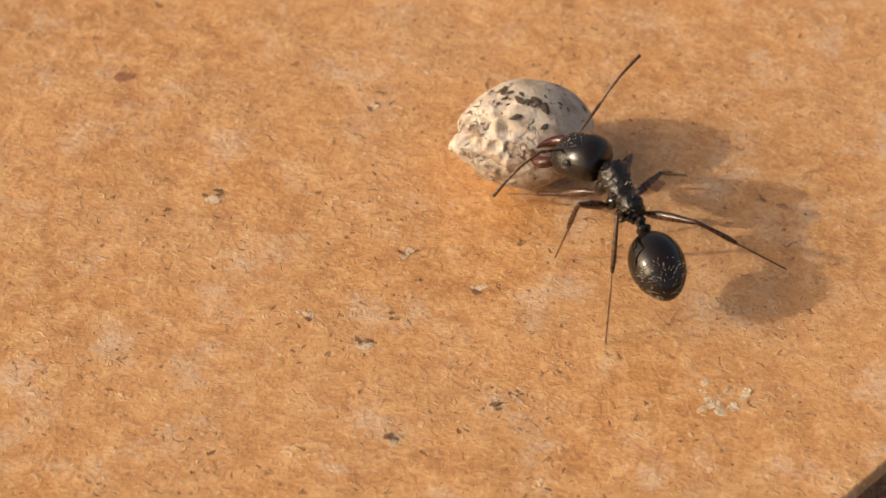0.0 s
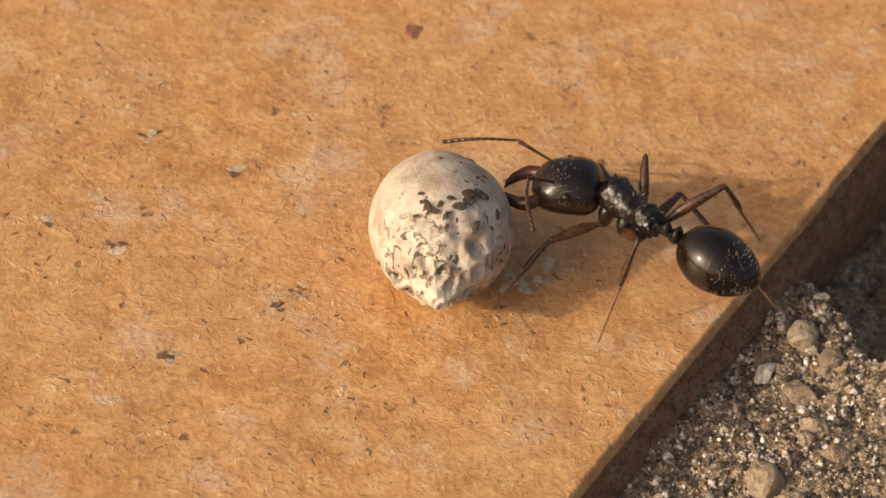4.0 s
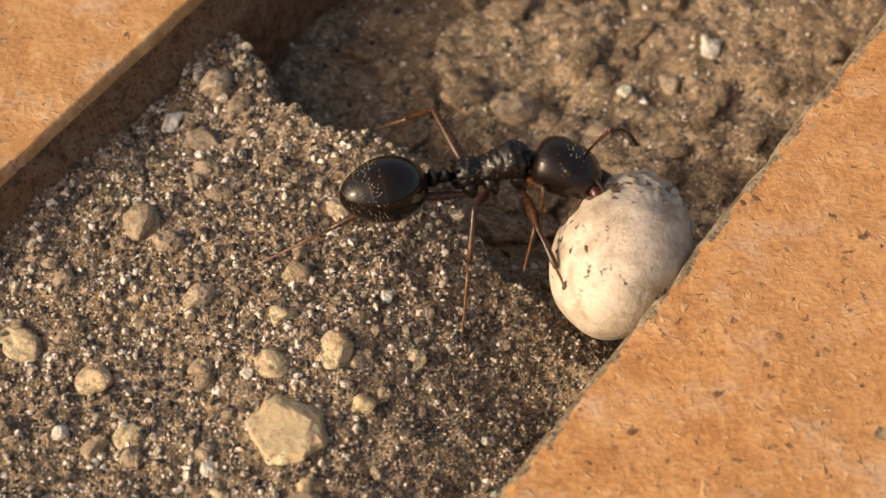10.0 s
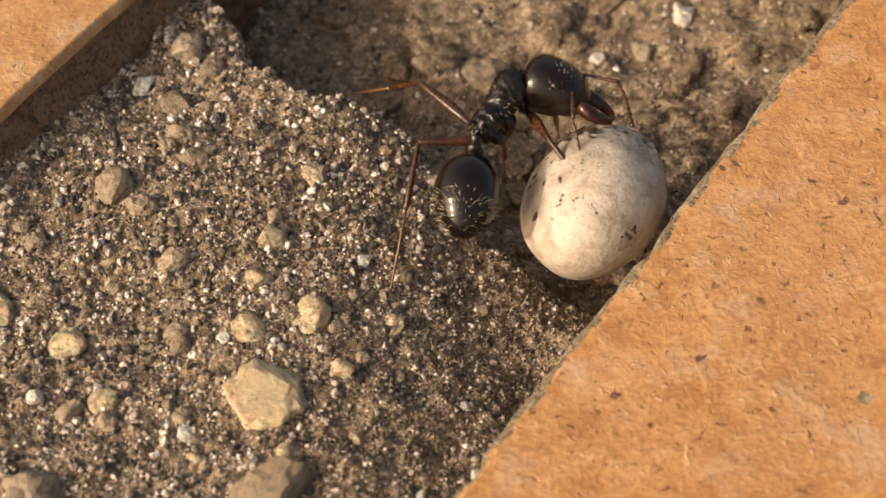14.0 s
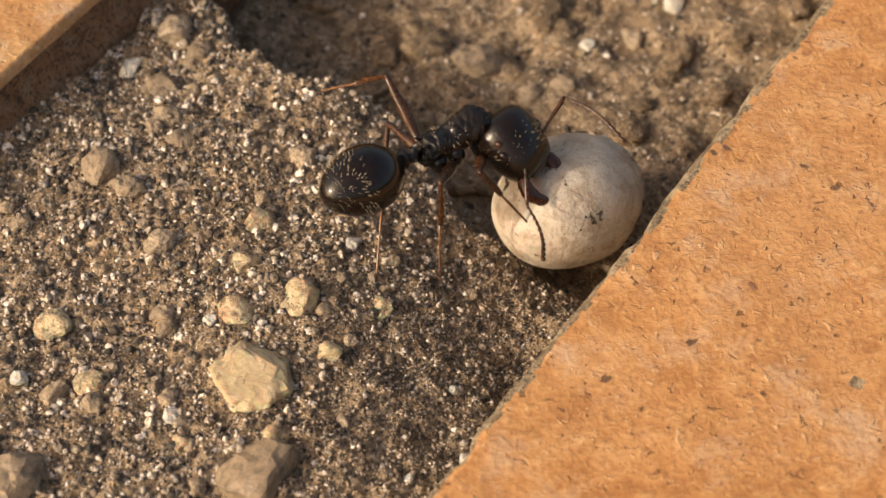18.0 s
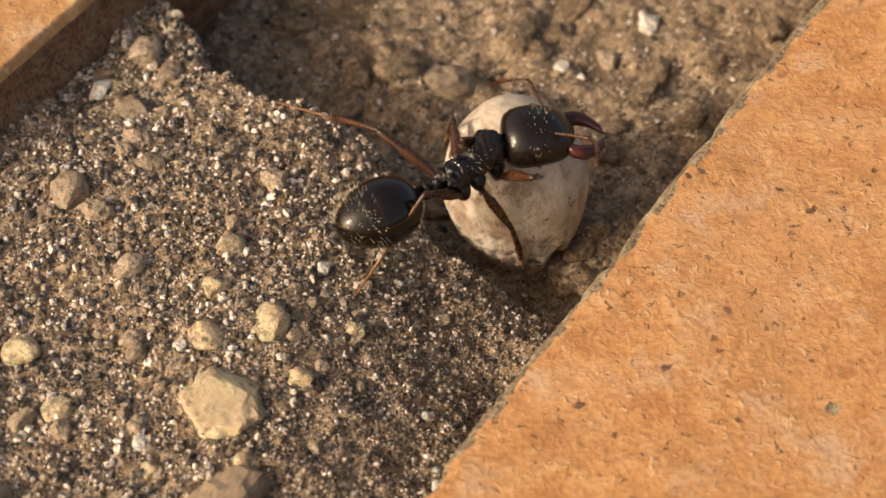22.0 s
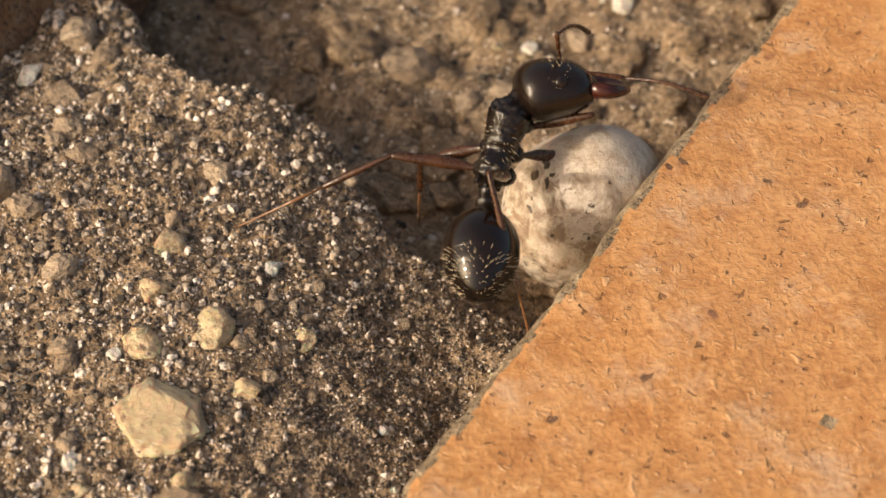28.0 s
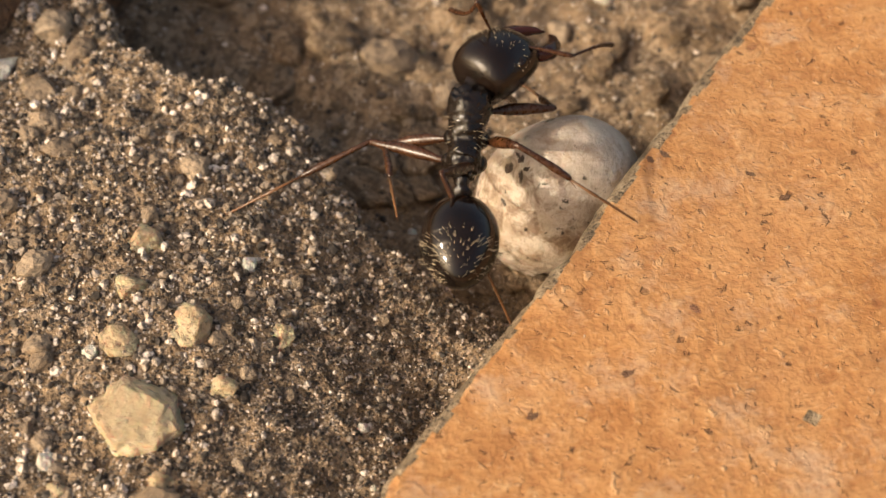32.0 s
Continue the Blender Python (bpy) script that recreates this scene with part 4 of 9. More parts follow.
    walk(head, [
        (0, pose(0.00150, 0.00000, 0.00000, 4.9, 15.1, 32.7)), (0.5, pose(0.00150, 0.00000, 0.00000, 5.7, 6.1, 43.0)), (1, pose(0.00150, 0.00000, 0.00000, 3.8, -2.4, 53.5)),
        (1.5, pose(0.00150, 0.00000, 0.00000, 6.4, 6.0, 42.6)), (2, pose(0.00150, 0.00000, 0.00000, 6.2, 15.5, 32.0)), (2.5, pose(0.00150, 0.00000, 0.00000, 6.7, 7.6, 36.1)),
        (3, pose(0.00150, 0.00000, 0.00000, 6.3, -0.2, 40.2)), (3.5, pose(0.00150, 0.00000, 0.00000, 0.8, -3.3, 42.5)), (4, pose(0.00150, 0.00000, 0.00000, -4.4, -5.8, 44.3)),
        (4.25, pose(0.00150, 0.00000, 0.00000, 0.2, 18.8, 10.1)), (4.5, pose(0.00150, 0.00000, 0.00000, -12.8, 41.1, -31.3)), (5, pose(0.00150, 0.00000, 0.00000, -16.4, 48.8, -28.6)),
        (5.5, pose(0.00150, 0.00000, 0.00000, -12.5, 56.0, -15.3)), (6, pose(0.00150, 0.00000, 0.00000, -1.2, 56.8, 3.9)), (6.5, pose(0.00150, 0.00000, 0.00000, 5.9, 52.3, 13.7)),
        (7, pose(0.00150, 0.00000, 0.00000, 4.9, 28.7, 15.8)), (7.5, pose(0.00150, 0.00000, 0.00000, 2.1, 20.0, 6.5)), (8, pose(0.00150, 0.00000, 0.00000, -0.3, 10.2, -1.2)),
        (8.5, pose(0.00150, 0.00000, 0.00000, 4.7, 35.9, 39.4)), (9, pose(0.00150, 0.00000, 0.00000, -16.2, 37.9, 18.5)), (9.5, pose(0.00150, 0.00000, 0.00000, -26.7, 4.2, -18.6)),
        (10, pose(0.00150, 0.00000, 0.00000, -27.0, 19.1, -23.1)), (10.5, pose(0.00150, 0.00000, 0.00000, -18.4, 3.9, -39.5)), (11, pose(0.00150, 0.00000, 0.00000, -7.6, -3.6, -57.0)),
        (11.5, pose(0.00150, 0.00000, 0.00000, -11.7, -2.7, -53.7)), (12, pose(0.00150, 0.00000, 0.00000, -15.5, -1.4, -50.6)), (12.5, pose(0.00150, 0.00000, 0.00000, -35.3, 7.9, -52.5)),
        (13, pose(0.00150, 0.00000, 0.00000, -57.2, 16.5, -56.3)), (13.5, pose(0.00150, 0.00000, 0.00000, -47.7, 13.6, -64.8)), (14, pose(0.00150, 0.00000, 0.00000, -36.9, 12.3, -72.9)),
        (14.5, pose(0.00150, 0.00000, 0.00000, -31.3, 13.4, -71.5)), (15, pose(0.00150, 0.00000, 0.00000, -25.7, 14.4, -70.1)), (15.5, pose(0.00150, 0.00000, 0.00000, -21.0, 16.3, -70.4)),
        (16, pose(0.00150, 0.00000, 0.00000, -16.4, 18.2, -70.6)), (16.5, pose(0.00150, 0.00000, 0.00000, -12.0, 20.0, -70.7)), (17, pose(0.00150, 0.00000, 0.00000, -8.0, 21.8, -70.9)),
        (17.5, pose(0.00150, 0.00000, 0.00000, -4.4, 23.6, -71.1)), (18, pose(0.00150, 0.00000, 0.00000, -1.4, 25.3, -71.2)), (18.5, pose(0.00150, 0.00000, 0.00000, -0.8, 14.3, -63.2)),
        (19, pose(0.00150, 0.00000, 0.00000, -4.6, 2.3, -57.3)), (19.5, pose(0.00150, 0.00000, 0.00000, -13.2, 1.8, -47.9)), (20, pose(0.00150, 0.00000, 0.00000, -20.8, 4.0, -37.6)),
        (20.5, pose(0.00150, 0.00000, 0.00000, -17.0, -1.0, -45.5)), (21, pose(0.00150, 0.00000, 0.00000, -11.8, -4.8, -53.6)), (21.5, pose(0.00150, 0.00000, 0.00000, -4.7, -5.7, -50.8)),
        (22, pose(0.00150, 0.00000, 0.00000, 1.0, -9.0, -40.8)), (22.5, pose(0.00150, 0.00000, 0.00000, -1.4, 8.3, -42.4)), (23, pose(0.00150, 0.00000, 0.00000, 3.0, 26.9, -29.5)),
        (23.5, pose(0.00150, 0.00000, 0.00000, 6.8, 12.9, -9.7)), (24, pose(0.00150, 0.00000, 0.00000, 1.3, 14.2, 11.4)), (24.5, pose(0.00150, 0.00000, 0.00000, 2.3, 7.3, 12.5)),
        (25, pose(0.00150, 0.00000, 0.00000, 1.2, 18.4, 4.6)), (25.5, pose(0.00150, 0.00000, 0.00000, -8.0, 27.0, -17.5)), (26, pose(0.00150, 0.00000, 0.00000, -37.3, 34.2, -49.7)),
        (26.5, pose(0.00150, 0.00000, 0.00000, -43.2, 30.0, -52.5)), (27, pose(0.00150, 0.00000, 0.00000, -49.2, 25.2, -54.4)), (27.5, pose(0.00150, 0.00000, 0.00000, -55.5, 20.1, -55.5)),
        (28, pose(0.00150, 0.00000, 0.00000, -62.2, 15.0, -55.8)), (28.5, pose(0.00150, 0.00000, 0.00000, -69.4, 10.1, -55.3)), (29, pose(0.00150, 0.00000, 0.00000, -74.6, 5.7, -54.2)),
        (29.5, pose(0.00150, 0.00000, 0.00000, -28.9, 20.1, -22.9)), (30, pose(0.00150, 0.00000, 0.00000, 5.5, 50.1, 11.0)), (30.5, pose(0.00150, 0.00000, 0.00000, -33.4, 21.1, -25.2)),
        (31, pose(0.00150, 0.00000, 0.00000, -84.2, 6.6, -58.5)), (31.5, pose(0.00150, 0.00000, 0.00000, -59.3, 1.4, -49.8)), (32, pose(0.00150, 0.00000, 0.00000, -29.2, 24.1, -37.8)),
    ])
    walk(gaster, [
        (0, pose(-0.00150, 0.00000, 0.00000, 1.7, 2.9, 172.9)), (0.5, pose(-0.00150, 0.00000, 0.00000, 0.0, 7.9, 180.0)), (1, pose(-0.00150, 0.00000, 0.00000, -0.9, 12.9, -172.9)),
        (1.5, pose(-0.00150, 0.00000, 0.00000, 0.0, 10.5, -180.0)), (2, pose(-0.00150, 0.00000, 0.00000, 2.3, 8.3, 173.1)), (2.5, pose(-0.00150, 0.00000, 0.00000, -1.4, 9.2, -175.6)),
        (3, pose(-0.00150, 0.00000, 0.00000, -4.3, 9.9, -164.1)), (3.5, pose(-0.00150, 0.00000, 0.00000, -0.7, 11.8, -163.8)), (4, pose(-0.00150, 0.00000, 0.00000, 2.6, 13.7, -164.1)),
        (4.25, pose(-0.00150, 0.00000, 0.00000, 9.3, -15.0, 151.2)), (4.5, pose(-0.00150, 0.00000, 0.00000, 37.5, -28.5, 95.9)), (5, pose(-0.00150, 0.00000, 0.00000, 37.0, -28.1, 103.0)),
        (5.5, pose(-0.00150, 0.00000, 0.00000, 21.4, -27.9, 142.5)), (6, pose(-0.00150, 0.00000, 0.00000, 0.5, -16.6, 179.1)), (6.5, pose(-0.00150, 0.00000, 0.00000, -3.1, -10.2, -174.6)),
        (7, pose(-0.00150, 0.00000, 0.00000, -6.0, -6.2, -167.4)), (7.5, pose(-0.00150, 0.00000, 0.00000, -1.3, -13.1, -177.0)), (8, pose(-0.00150, 0.00000, 0.00000, 3.0, -18.6, 172.6)),
        (8.5, pose(-0.00150, 0.00000, 0.00000, 6.7, -24.3, 168.1)), (9, pose(-0.00150, 0.00000, 0.00000, -14.3, -38.3, -152.7)), (9.5, pose(-0.00150, 0.00000, 0.00000, 0.2, -8.1, 178.7)),
        (10, pose(-0.00150, 0.00000, 0.00000, -1.3, -12.7, -168.3)), (10.5, pose(-0.00150, 0.00000, 0.00000, -0.7, -2.1, 162.1)), (11, pose(-0.00150, 0.00000, 0.00000, -7.8, 5.2, 132.1)),
        (11.5, pose(-0.00150, 0.00000, 0.00000, -5.0, 9.5, 129.6)), (12, pose(-0.00150, 0.00000, 0.00000, -1.8, 14.1, 127.6)), (12.5, pose(-0.00150, 0.00000, 0.00000, 5.4, -2.7, 146.3)),
        (13, pose(-0.00150, 0.00000, 0.00000, 6.4, -23.2, 162.5)), (13.5, pose(-0.00150, 0.00000, 0.00000, -1.1, -10.8, -175.6)), (14, pose(-0.00150, 0.00000, 0.00000, -3.5, 2.5, -154.9)),
        (14.5, pose(-0.00150, 0.00000, 0.00000, -3.6, 9.1, -148.2)), (15, pose(-0.00150, 0.00000, 0.00000, -3.4, 15.6, -141.2)), (15.5, pose(-0.00150, 0.00000, 0.00000, -2.1, 12.3, -146.3)),
        (16, pose(-0.00150, 0.00000, 0.00000, -1.1, 8.4, -152.1)), (16.5, pose(-0.00150, 0.00000, 0.00000, -0.3, 4.0, -158.3)), (17, pose(-0.00150, 0.00000, 0.00000, 0.1, -0.3, -164.6)),
        (17.5, pose(-0.00150, 0.00000, 0.00000, 0.3, -4.1, -170.3)), (18, pose(-0.00150, 0.00000, 0.00000, 0.3, -7.3, -175.4)), (18.5, pose(-0.00150, 0.00000, 0.00000, -0.2, 0.5, 177.9)),
        (19, pose(-0.00150, 0.00000, 0.00000, -1.1, 8.1, 171.0)), (19.5, pose(-0.00150, 0.00000, 0.00000, 0.2, -5.6, 176.2)), (20, pose(-0.00150, 0.00000, 0.00000, -0.4, -19.4, -178.5)),
        (20.5, pose(-0.00150, 0.00000, 0.00000, 1.7, -0.6, 166.1)), (21, pose(-0.00150, 0.00000, 0.00000, 0.1, 17.7, 150.4)), (21.5, pose(-0.00150, 0.00000, 0.00000, -0.7, 10.6, 157.3)),
        (22, pose(-0.00150, 0.00000, 0.00000, -1.0, 3.6, 164.2)), (22.5, pose(-0.00150, 0.00000, 0.00000, -0.9, 2.9, 154.1)), (23, pose(-0.00150, 0.00000, 0.00000, -0.3, 2.4, 144.1)),
        (23.5, pose(-0.00150, 0.00000, 0.00000, 1.9, -2.7, 146.7)), (24, pose(-0.00150, 0.00000, 0.00000, 3.9, -7.9, 149.1)), (24.5, pose(-0.00150, 0.00000, 0.00000, 3.6, -15.9, 165.9)),
        (25, pose(-0.00150, 0.00000, 0.00000, -1.4, -23.6, -176.4)), (25.5, pose(-0.00150, 0.00000, 0.00000, -2.6, -14.5, -171.4)), (26, pose(-0.00150, 0.00000, 0.00000, -3.2, -5.5, -166.7)),
        (26.5, pose(-0.00150, 0.00000, 0.00000, -4.5, -9.9, -165.6)), (27, pose(-0.00150, 0.00000, 0.00000, -6.0, -14.3, -164.6)), (27.5, pose(-0.00150, 0.00000, 0.00000, -7.7, -18.8, -163.4)),
        (28, pose(-0.00150, 0.00000, 0.00000, -9.5, -23.2, -162.1)), (28.5, pose(-0.00150, 0.00000, 0.00000, -11.5, -27.5, -160.8)), (29, pose(-0.00150, 0.00000, 0.00000, -13.6, -31.7, -159.3)),
        (29.5, pose(-0.00150, 0.00000, 0.00000, -13.9, -31.1, -159.0)), (30, pose(-0.00150, 0.00000, 0.00000, -14.1, -30.4, -158.8)), (30.5, pose(-0.00150, 0.00000, 0.00000, -15.2, -29.4, -157.1)),
        (31, pose(-0.00150, 0.00000, 0.00000, -16.1, -28.3, -155.4)), (31.5, pose(-0.00150, 0.00000, 0.00000, -8.7, -29.7, -165.3)), (32, pose(-0.00150, 0.00000, 0.00000, -2.8, -29.6, -174.6)),
    ])
    walk(kernel, [
        (0, pose(-0.03129, 0.02230, 0.00245, 0.0, -12.0, -139.5)), (0.5, pose(-0.03068, 0.02158, 0.00245, -0.3, -6.6, -137.7)), (1, pose(-0.03007, 0.02085, 0.00245, -0.4, -1.2, -136.0)),
        (1.5, pose(-0.02962, 0.02033, 0.00245, -0.4, 1.1, -139.0)), (2, pose(-0.02916, 0.01981, 0.00245, -0.5, 3.5, -142.1)), (2.5, pose(-0.02830, 0.01809, 0.00245, -0.6, -4.2, -136.8)),
        (3, pose(-0.02743, 0.01637, 0.00245, -1.3, -11.9, -131.5)), (3.5, pose(-0.02589, 0.01276, 0.00245, -4.8, -8.3, -111.8)), (4, pose(-0.02434, 0.00915, 0.00245, -6.8, -3.8, -92.6)),
        (4.5, pose(-0.02249, 0.00281, 0.00245, -8.4, -2.8, -65.4)), (5, pose(-0.02048, 0.00134, 0.00194, -9.1, -3.0, -51.5)), (5.5, pose(-0.01846, -0.00012, 0.00143, -10.0, -3.0, -35.5)),
        (6, pose(-0.01644, -0.00158, 0.00091, -10.8, -2.8, -19.4)), (6.5, pose(-0.01443, -0.00305, 0.00040, -11.4, -2.4, -5.6)), (7, pose(-0.01150, -0.00223, 0.00040, -12.4, -10.3, 3.1)),
        (7.5, pose(-0.01017, -0.00172, 0.00040, -11.9, -6.0, -0.3)), (8, pose(-0.00884, -0.00122, 0.00040, -11.7, -1.7, -3.6)), (8.5, pose(-0.00348, -0.00187, 0.00010, -13.7, -31.5, 3.3)),
        (9, pose(0.00299, -0.00172, -0.00020, -38.5, -6.2, 70.3)), (9.5, pose(0.00518, 0.00041, -0.00050, -38.5, -2.0, 71.3)), (10, pose(0.00511, -0.00084, -0.00150, -38.6, -2.0, 73.7)),
        (10.5, pose(0.00555, 0.00017, -0.00155, -38.6, -2.6, 73.8)), (11, pose(0.00598, 0.00118, -0.00160, -38.6, -3.2, 74.0)), (11.5, pose(0.00601, 0.00132, -0.00165, -38.7, -2.5, 74.2)),
        (12, pose(0.00604, 0.00147, -0.00170, -38.7, -1.7, 74.4)), (12.5, pose(0.00579, 0.00122, -0.00170, -38.7, 1.2, 73.6)), (13, pose(0.00554, 0.00097, -0.00170, -38.7, 4.1, 72.8)),
        (13.5, pose(0.00525, 0.00065, -0.00175, -38.8, 6.1, 71.2)), (14, pose(0.00497, 0.00032, -0.00180, -39.0, 8.1, 69.6)), (14.5, pose(0.00473, -0.00001, -0.00190, -40.5, 12.0, 61.5)),
        (15, pose(0.00450, -0.00035, -0.00200, -42.5, 15.7, 53.1)), (15.5, pose(0.00450, -0.00024, -0.00212, -42.3, 17.4, 53.7)), (16, pose(0.00449, -0.00012, -0.00223, -42.1, 19.1, 54.3)),
        (16.5, pose(0.00449, -0.00001, -0.00235, -41.9, 20.7, 54.9)), (17, pose(0.00449, 0.00011, -0.00247, -41.7, 22.4, 55.5)), (17.5, pose(0.00448, 0.00023, -0.00258, -41.5, 24.1, 56.1)),
        (18, pose(0.00448, 0.00034, -0.00270, -41.2, 25.7, 56.7)), (18.5, pose(0.00478, 0.00084, -0.00280, -38.3, 40.0, 62.1)), (19, pose(0.00509, 0.00134, -0.00290, -32.2, 54.0, 70.3)),
        (19.5, pose(0.00425, 0.00200, -0.00330, -27.9, 70.1, 75.2)), (20, pose(0.00340, 0.00265, -0.00370, 8.6, 85.2, 112.1)), (20.5, pose(0.00337, 0.00255, -0.00360, 136.6, 89.2, -119.9)),
        (21, pose(0.00335, 0.00246, -0.00350, 175.9, 84.1, -80.5)), (21.5, pose(0.00345, 0.00247, -0.00335, -176.6, 76.2, -73.0)), (22, pose(0.00356, 0.00249, -0.00320, -174.6, 68.3, -70.9)),
        (22.5, pose(0.00392, 0.00237, -0.00320, 170.5, 69.7, -86.8)), (23, pose(0.00427, 0.00226, -0.00320, 154.6, 69.5, -103.7)), (23.5, pose(0.00361, 0.00226, -0.00320, -177.9, 65.7, -74.1)),
        (24, pose(0.00294, 0.00226, -0.00320, -160.9, 58.1, -54.9)), (24.5, pose(0.00378, 0.00199, -0.00315, -178.7, 68.4, -74.7)), (25, pose(0.00462, 0.00172, -0.00310, 143.8, 73.7, -114.2)),
        (25.5, pose(0.00559, 0.00158, -0.00335, 115.0, 75.9, -144.0)), (26, pose(0.00655, 0.00143, -0.00360, 85.5, 74.0, -174.5)), (26.5, pose(0.00661, 0.00129, -0.00344, 79.5, 74.3, 179.3)),
        (27, pose(0.00666, 0.00113, -0.00329, 73.3, 74.5, 172.9)), (27.5, pose(0.00671, 0.00098, -0.00313, 67.1, 74.4, 166.4)), (28, pose(0.00677, 0.00083, -0.00297, 60.9, 74.2, 160.0)),
        (28.5, pose(0.00681, 0.00068, -0.00282, 55.1, 73.8, 153.9)), (29, pose(0.00688, 0.00065, -0.00280, 49.6, 73.2, 148.2)), (29.5, pose(0.00660, 0.00062, -0.00280, 49.8, 72.9, 148.4)),
        (30, pose(0.00632, 0.00059, -0.00280, 50.0, 72.7, 148.7)), (30.5, pose(0.00639, 0.00053, -0.00280, 49.9, 72.8, 148.5)), (31, pose(0.00647, 0.00048, -0.00280, 49.7, 73.0, 148.4)),
        (31.5, pose(0.00653, 0.00067, -0.00280, 49.7, 72.9, 148.3)), (32, pose(0.00658, 0.00085, -0.00280, 49.6, 72.8, 148.2)),
    ])
    walk(limbs["left", "front", "femur"], [
        (0, pose(0.00085, 0.00047, -0.00095, 0.0, 36.8, 39.4)), (0.5, pose(0.00085, 0.00047, -0.00095, 11.6, 13.4, 57.6)), (1, pose(0.00085, 0.00047, -0.00095, 12.7, 2.2, 61.7)),
        (1.5, pose(0.00085, 0.00047, -0.00095, 12.9, -2.4, 66.5)), (2, pose(0.00085, 0.00047, -0.00095, 12.7, -7.1, 71.0)), (2.5, pose(0.00085, 0.00047, -0.00095, 15.2, 19.3, 54.9)),
        (3, pose(0.00085, 0.00047, -0.00095, 12.3, 28.4, 46.1)), (3.5, pose(0.00085, 0.00047, -0.00095, 16.7, 16.7, 55.2)), (4, pose(0.00085, 0.00047, -0.00095, 19.7, 6.8, 66.5)),
        (4.5, pose(0.00085, 0.00047, -0.00095, 17.6, -11.9, 45.7)), (5, pose(0.00085, 0.00047, -0.00095, 15.7, -2.9, 55.3)), (5.5, pose(0.00085, 0.00047, -0.00095, 15.1, 10.2, 69.7)),
        (6, pose(0.00085, 0.00047, -0.00095, 16.3, 17.0, 75.9)), (6.5, pose(0.00085, 0.00047, -0.00095, 13.2, 16.8, 65.9)), (7, pose(0.00085, 0.00047, -0.00095, 20.6, -14.4, 132.9)),
        (7.5, pose(0.00085, 0.00047, -0.00095, 27.3, -23.2, 91.7)), (8, pose(0.00085, 0.00047, -0.00095, 42.3, -32.6, 41.3)), (8.5, pose(0.00085, 0.00047, -0.00095, 50.5, -35.3, 25.3)),
        (9, pose(0.00085, 0.00047, -0.00095, -14.1, -8.7, 100.7)), (9.125, pose(0.00085, 0.00047, -0.00095, -6.4, -16.9, 57.4)), (9.25, pose(0.00085, 0.00047, -0.00095, 5.2, -17.6, 12.3)),
        (9.375, pose(0.00085, 0.00047, -0.00095, 13.8, -10.3, -31.5)), (9.5, pose(0.00085, 0.00047, -0.00095, 15.0, 0.7, -73.2)), (10, pose(0.00085, 0.00047, -0.00095, 15.9, -20.7, -68.2)),
        (10.5, pose(0.00085, 0.00047, -0.00095, 20.0, -7.8, -79.9)), (11, pose(0.00085, 0.00047, -0.00095, 20.6, -2.0, -85.4)), (11.5, pose(0.00085, 0.00047, -0.00095, 21.0, -12.9, -85.9)),
        (12, pose(0.00085, 0.00047, -0.00095, 22.6, -29.8, -88.6)), (12.5, pose(0.00085, 0.00047, -0.00095, 19.1, -8.4, -78.8)), (13, pose(0.00085, 0.00047, -0.00095, 19.7, -4.2, -83.4)),
        (13.5, pose(0.00085, 0.00047, -0.00095, 19.9, -7.2, -85.4)), (14, pose(0.00085, 0.00047, -0.00095, 20.0, 34.3, -52.4)), (14.5, pose(0.00085, 0.00047, -0.00095, 19.1, 36.0, -53.9)),
        (15, pose(0.00085, 0.00047, -0.00095, 23.6, 43.1, -46.6)), (15.5, pose(0.00085, 0.00047, -0.00095, 18.4, 34.4, -54.4)), (16, pose(0.00085, 0.00047, -0.00095, 8.4, 8.0, -73.1)),
        (16.5, pose(0.00085, 0.00047, -0.00095, 8.0, -4.8, -77.5)), (17, pose(0.00085, 0.00047, -0.00095, 8.7, -17.6, -83.2)), (17.5, pose(0.00085, 0.00047, -0.00095, 10.5, -29.2, -88.7)),
        (18, pose(0.00085, 0.00047, -0.00095, 10.0, -32.5, -87.6)), (18.5, pose(0.00085, 0.00047, -0.00095, 12.3, -36.1, -91.9)), (19, pose(0.00085, 0.00047, -0.00095, 13.0, -41.3, -92.9)),
        (19.5, pose(0.00085, 0.00047, -0.00095, -31.4, -13.0, -26.6)), (20, pose(0.00085, 0.00047, -0.00095, -29.4, 24.1, 22.0)), (20.5, pose(0.00085, 0.00047, -0.00095, -36.9, -5.1, -21.6)),
        (21, pose(0.00085, 0.00047, -0.00095, -14.9, -38.2, -79.7)), (21.5, pose(0.00085, 0.00047, -0.00095, 6.0, -60.7, -111.8)), (22, pose(0.00085, 0.00047, -0.00095, 59.3, -61.2, -175.5)),
        (22.5, pose(0.00085, 0.00047, -0.00095, 151.2, -47.8, 84.2)), (23, pose(0.00085, 0.00047, -0.00095, 162.9, -47.6, 68.9)), (23.5, pose(0.00085, 0.00047, -0.00095, 154.0, -41.0, 81.3)),
        (24, pose(0.00085, 0.00047, -0.00095, 123.3, -57.7, 124.2)), (24.5, pose(0.00085, 0.00047, -0.00095, 141.2, -34.2, 98.3)), (25, pose(0.00085, 0.00047, -0.00095, 137.6, 11.9, 80.5)),
        (25.5, pose(0.00085, 0.00047, -0.00095, 133.6, 21.6, 64.8)), (26, pose(0.00085, 0.00047, -0.00095, 126.4, 27.1, 44.3)), (26.5, pose(0.00085, 0.00047, -0.00095, 125.5, 31.6, 42.8)),
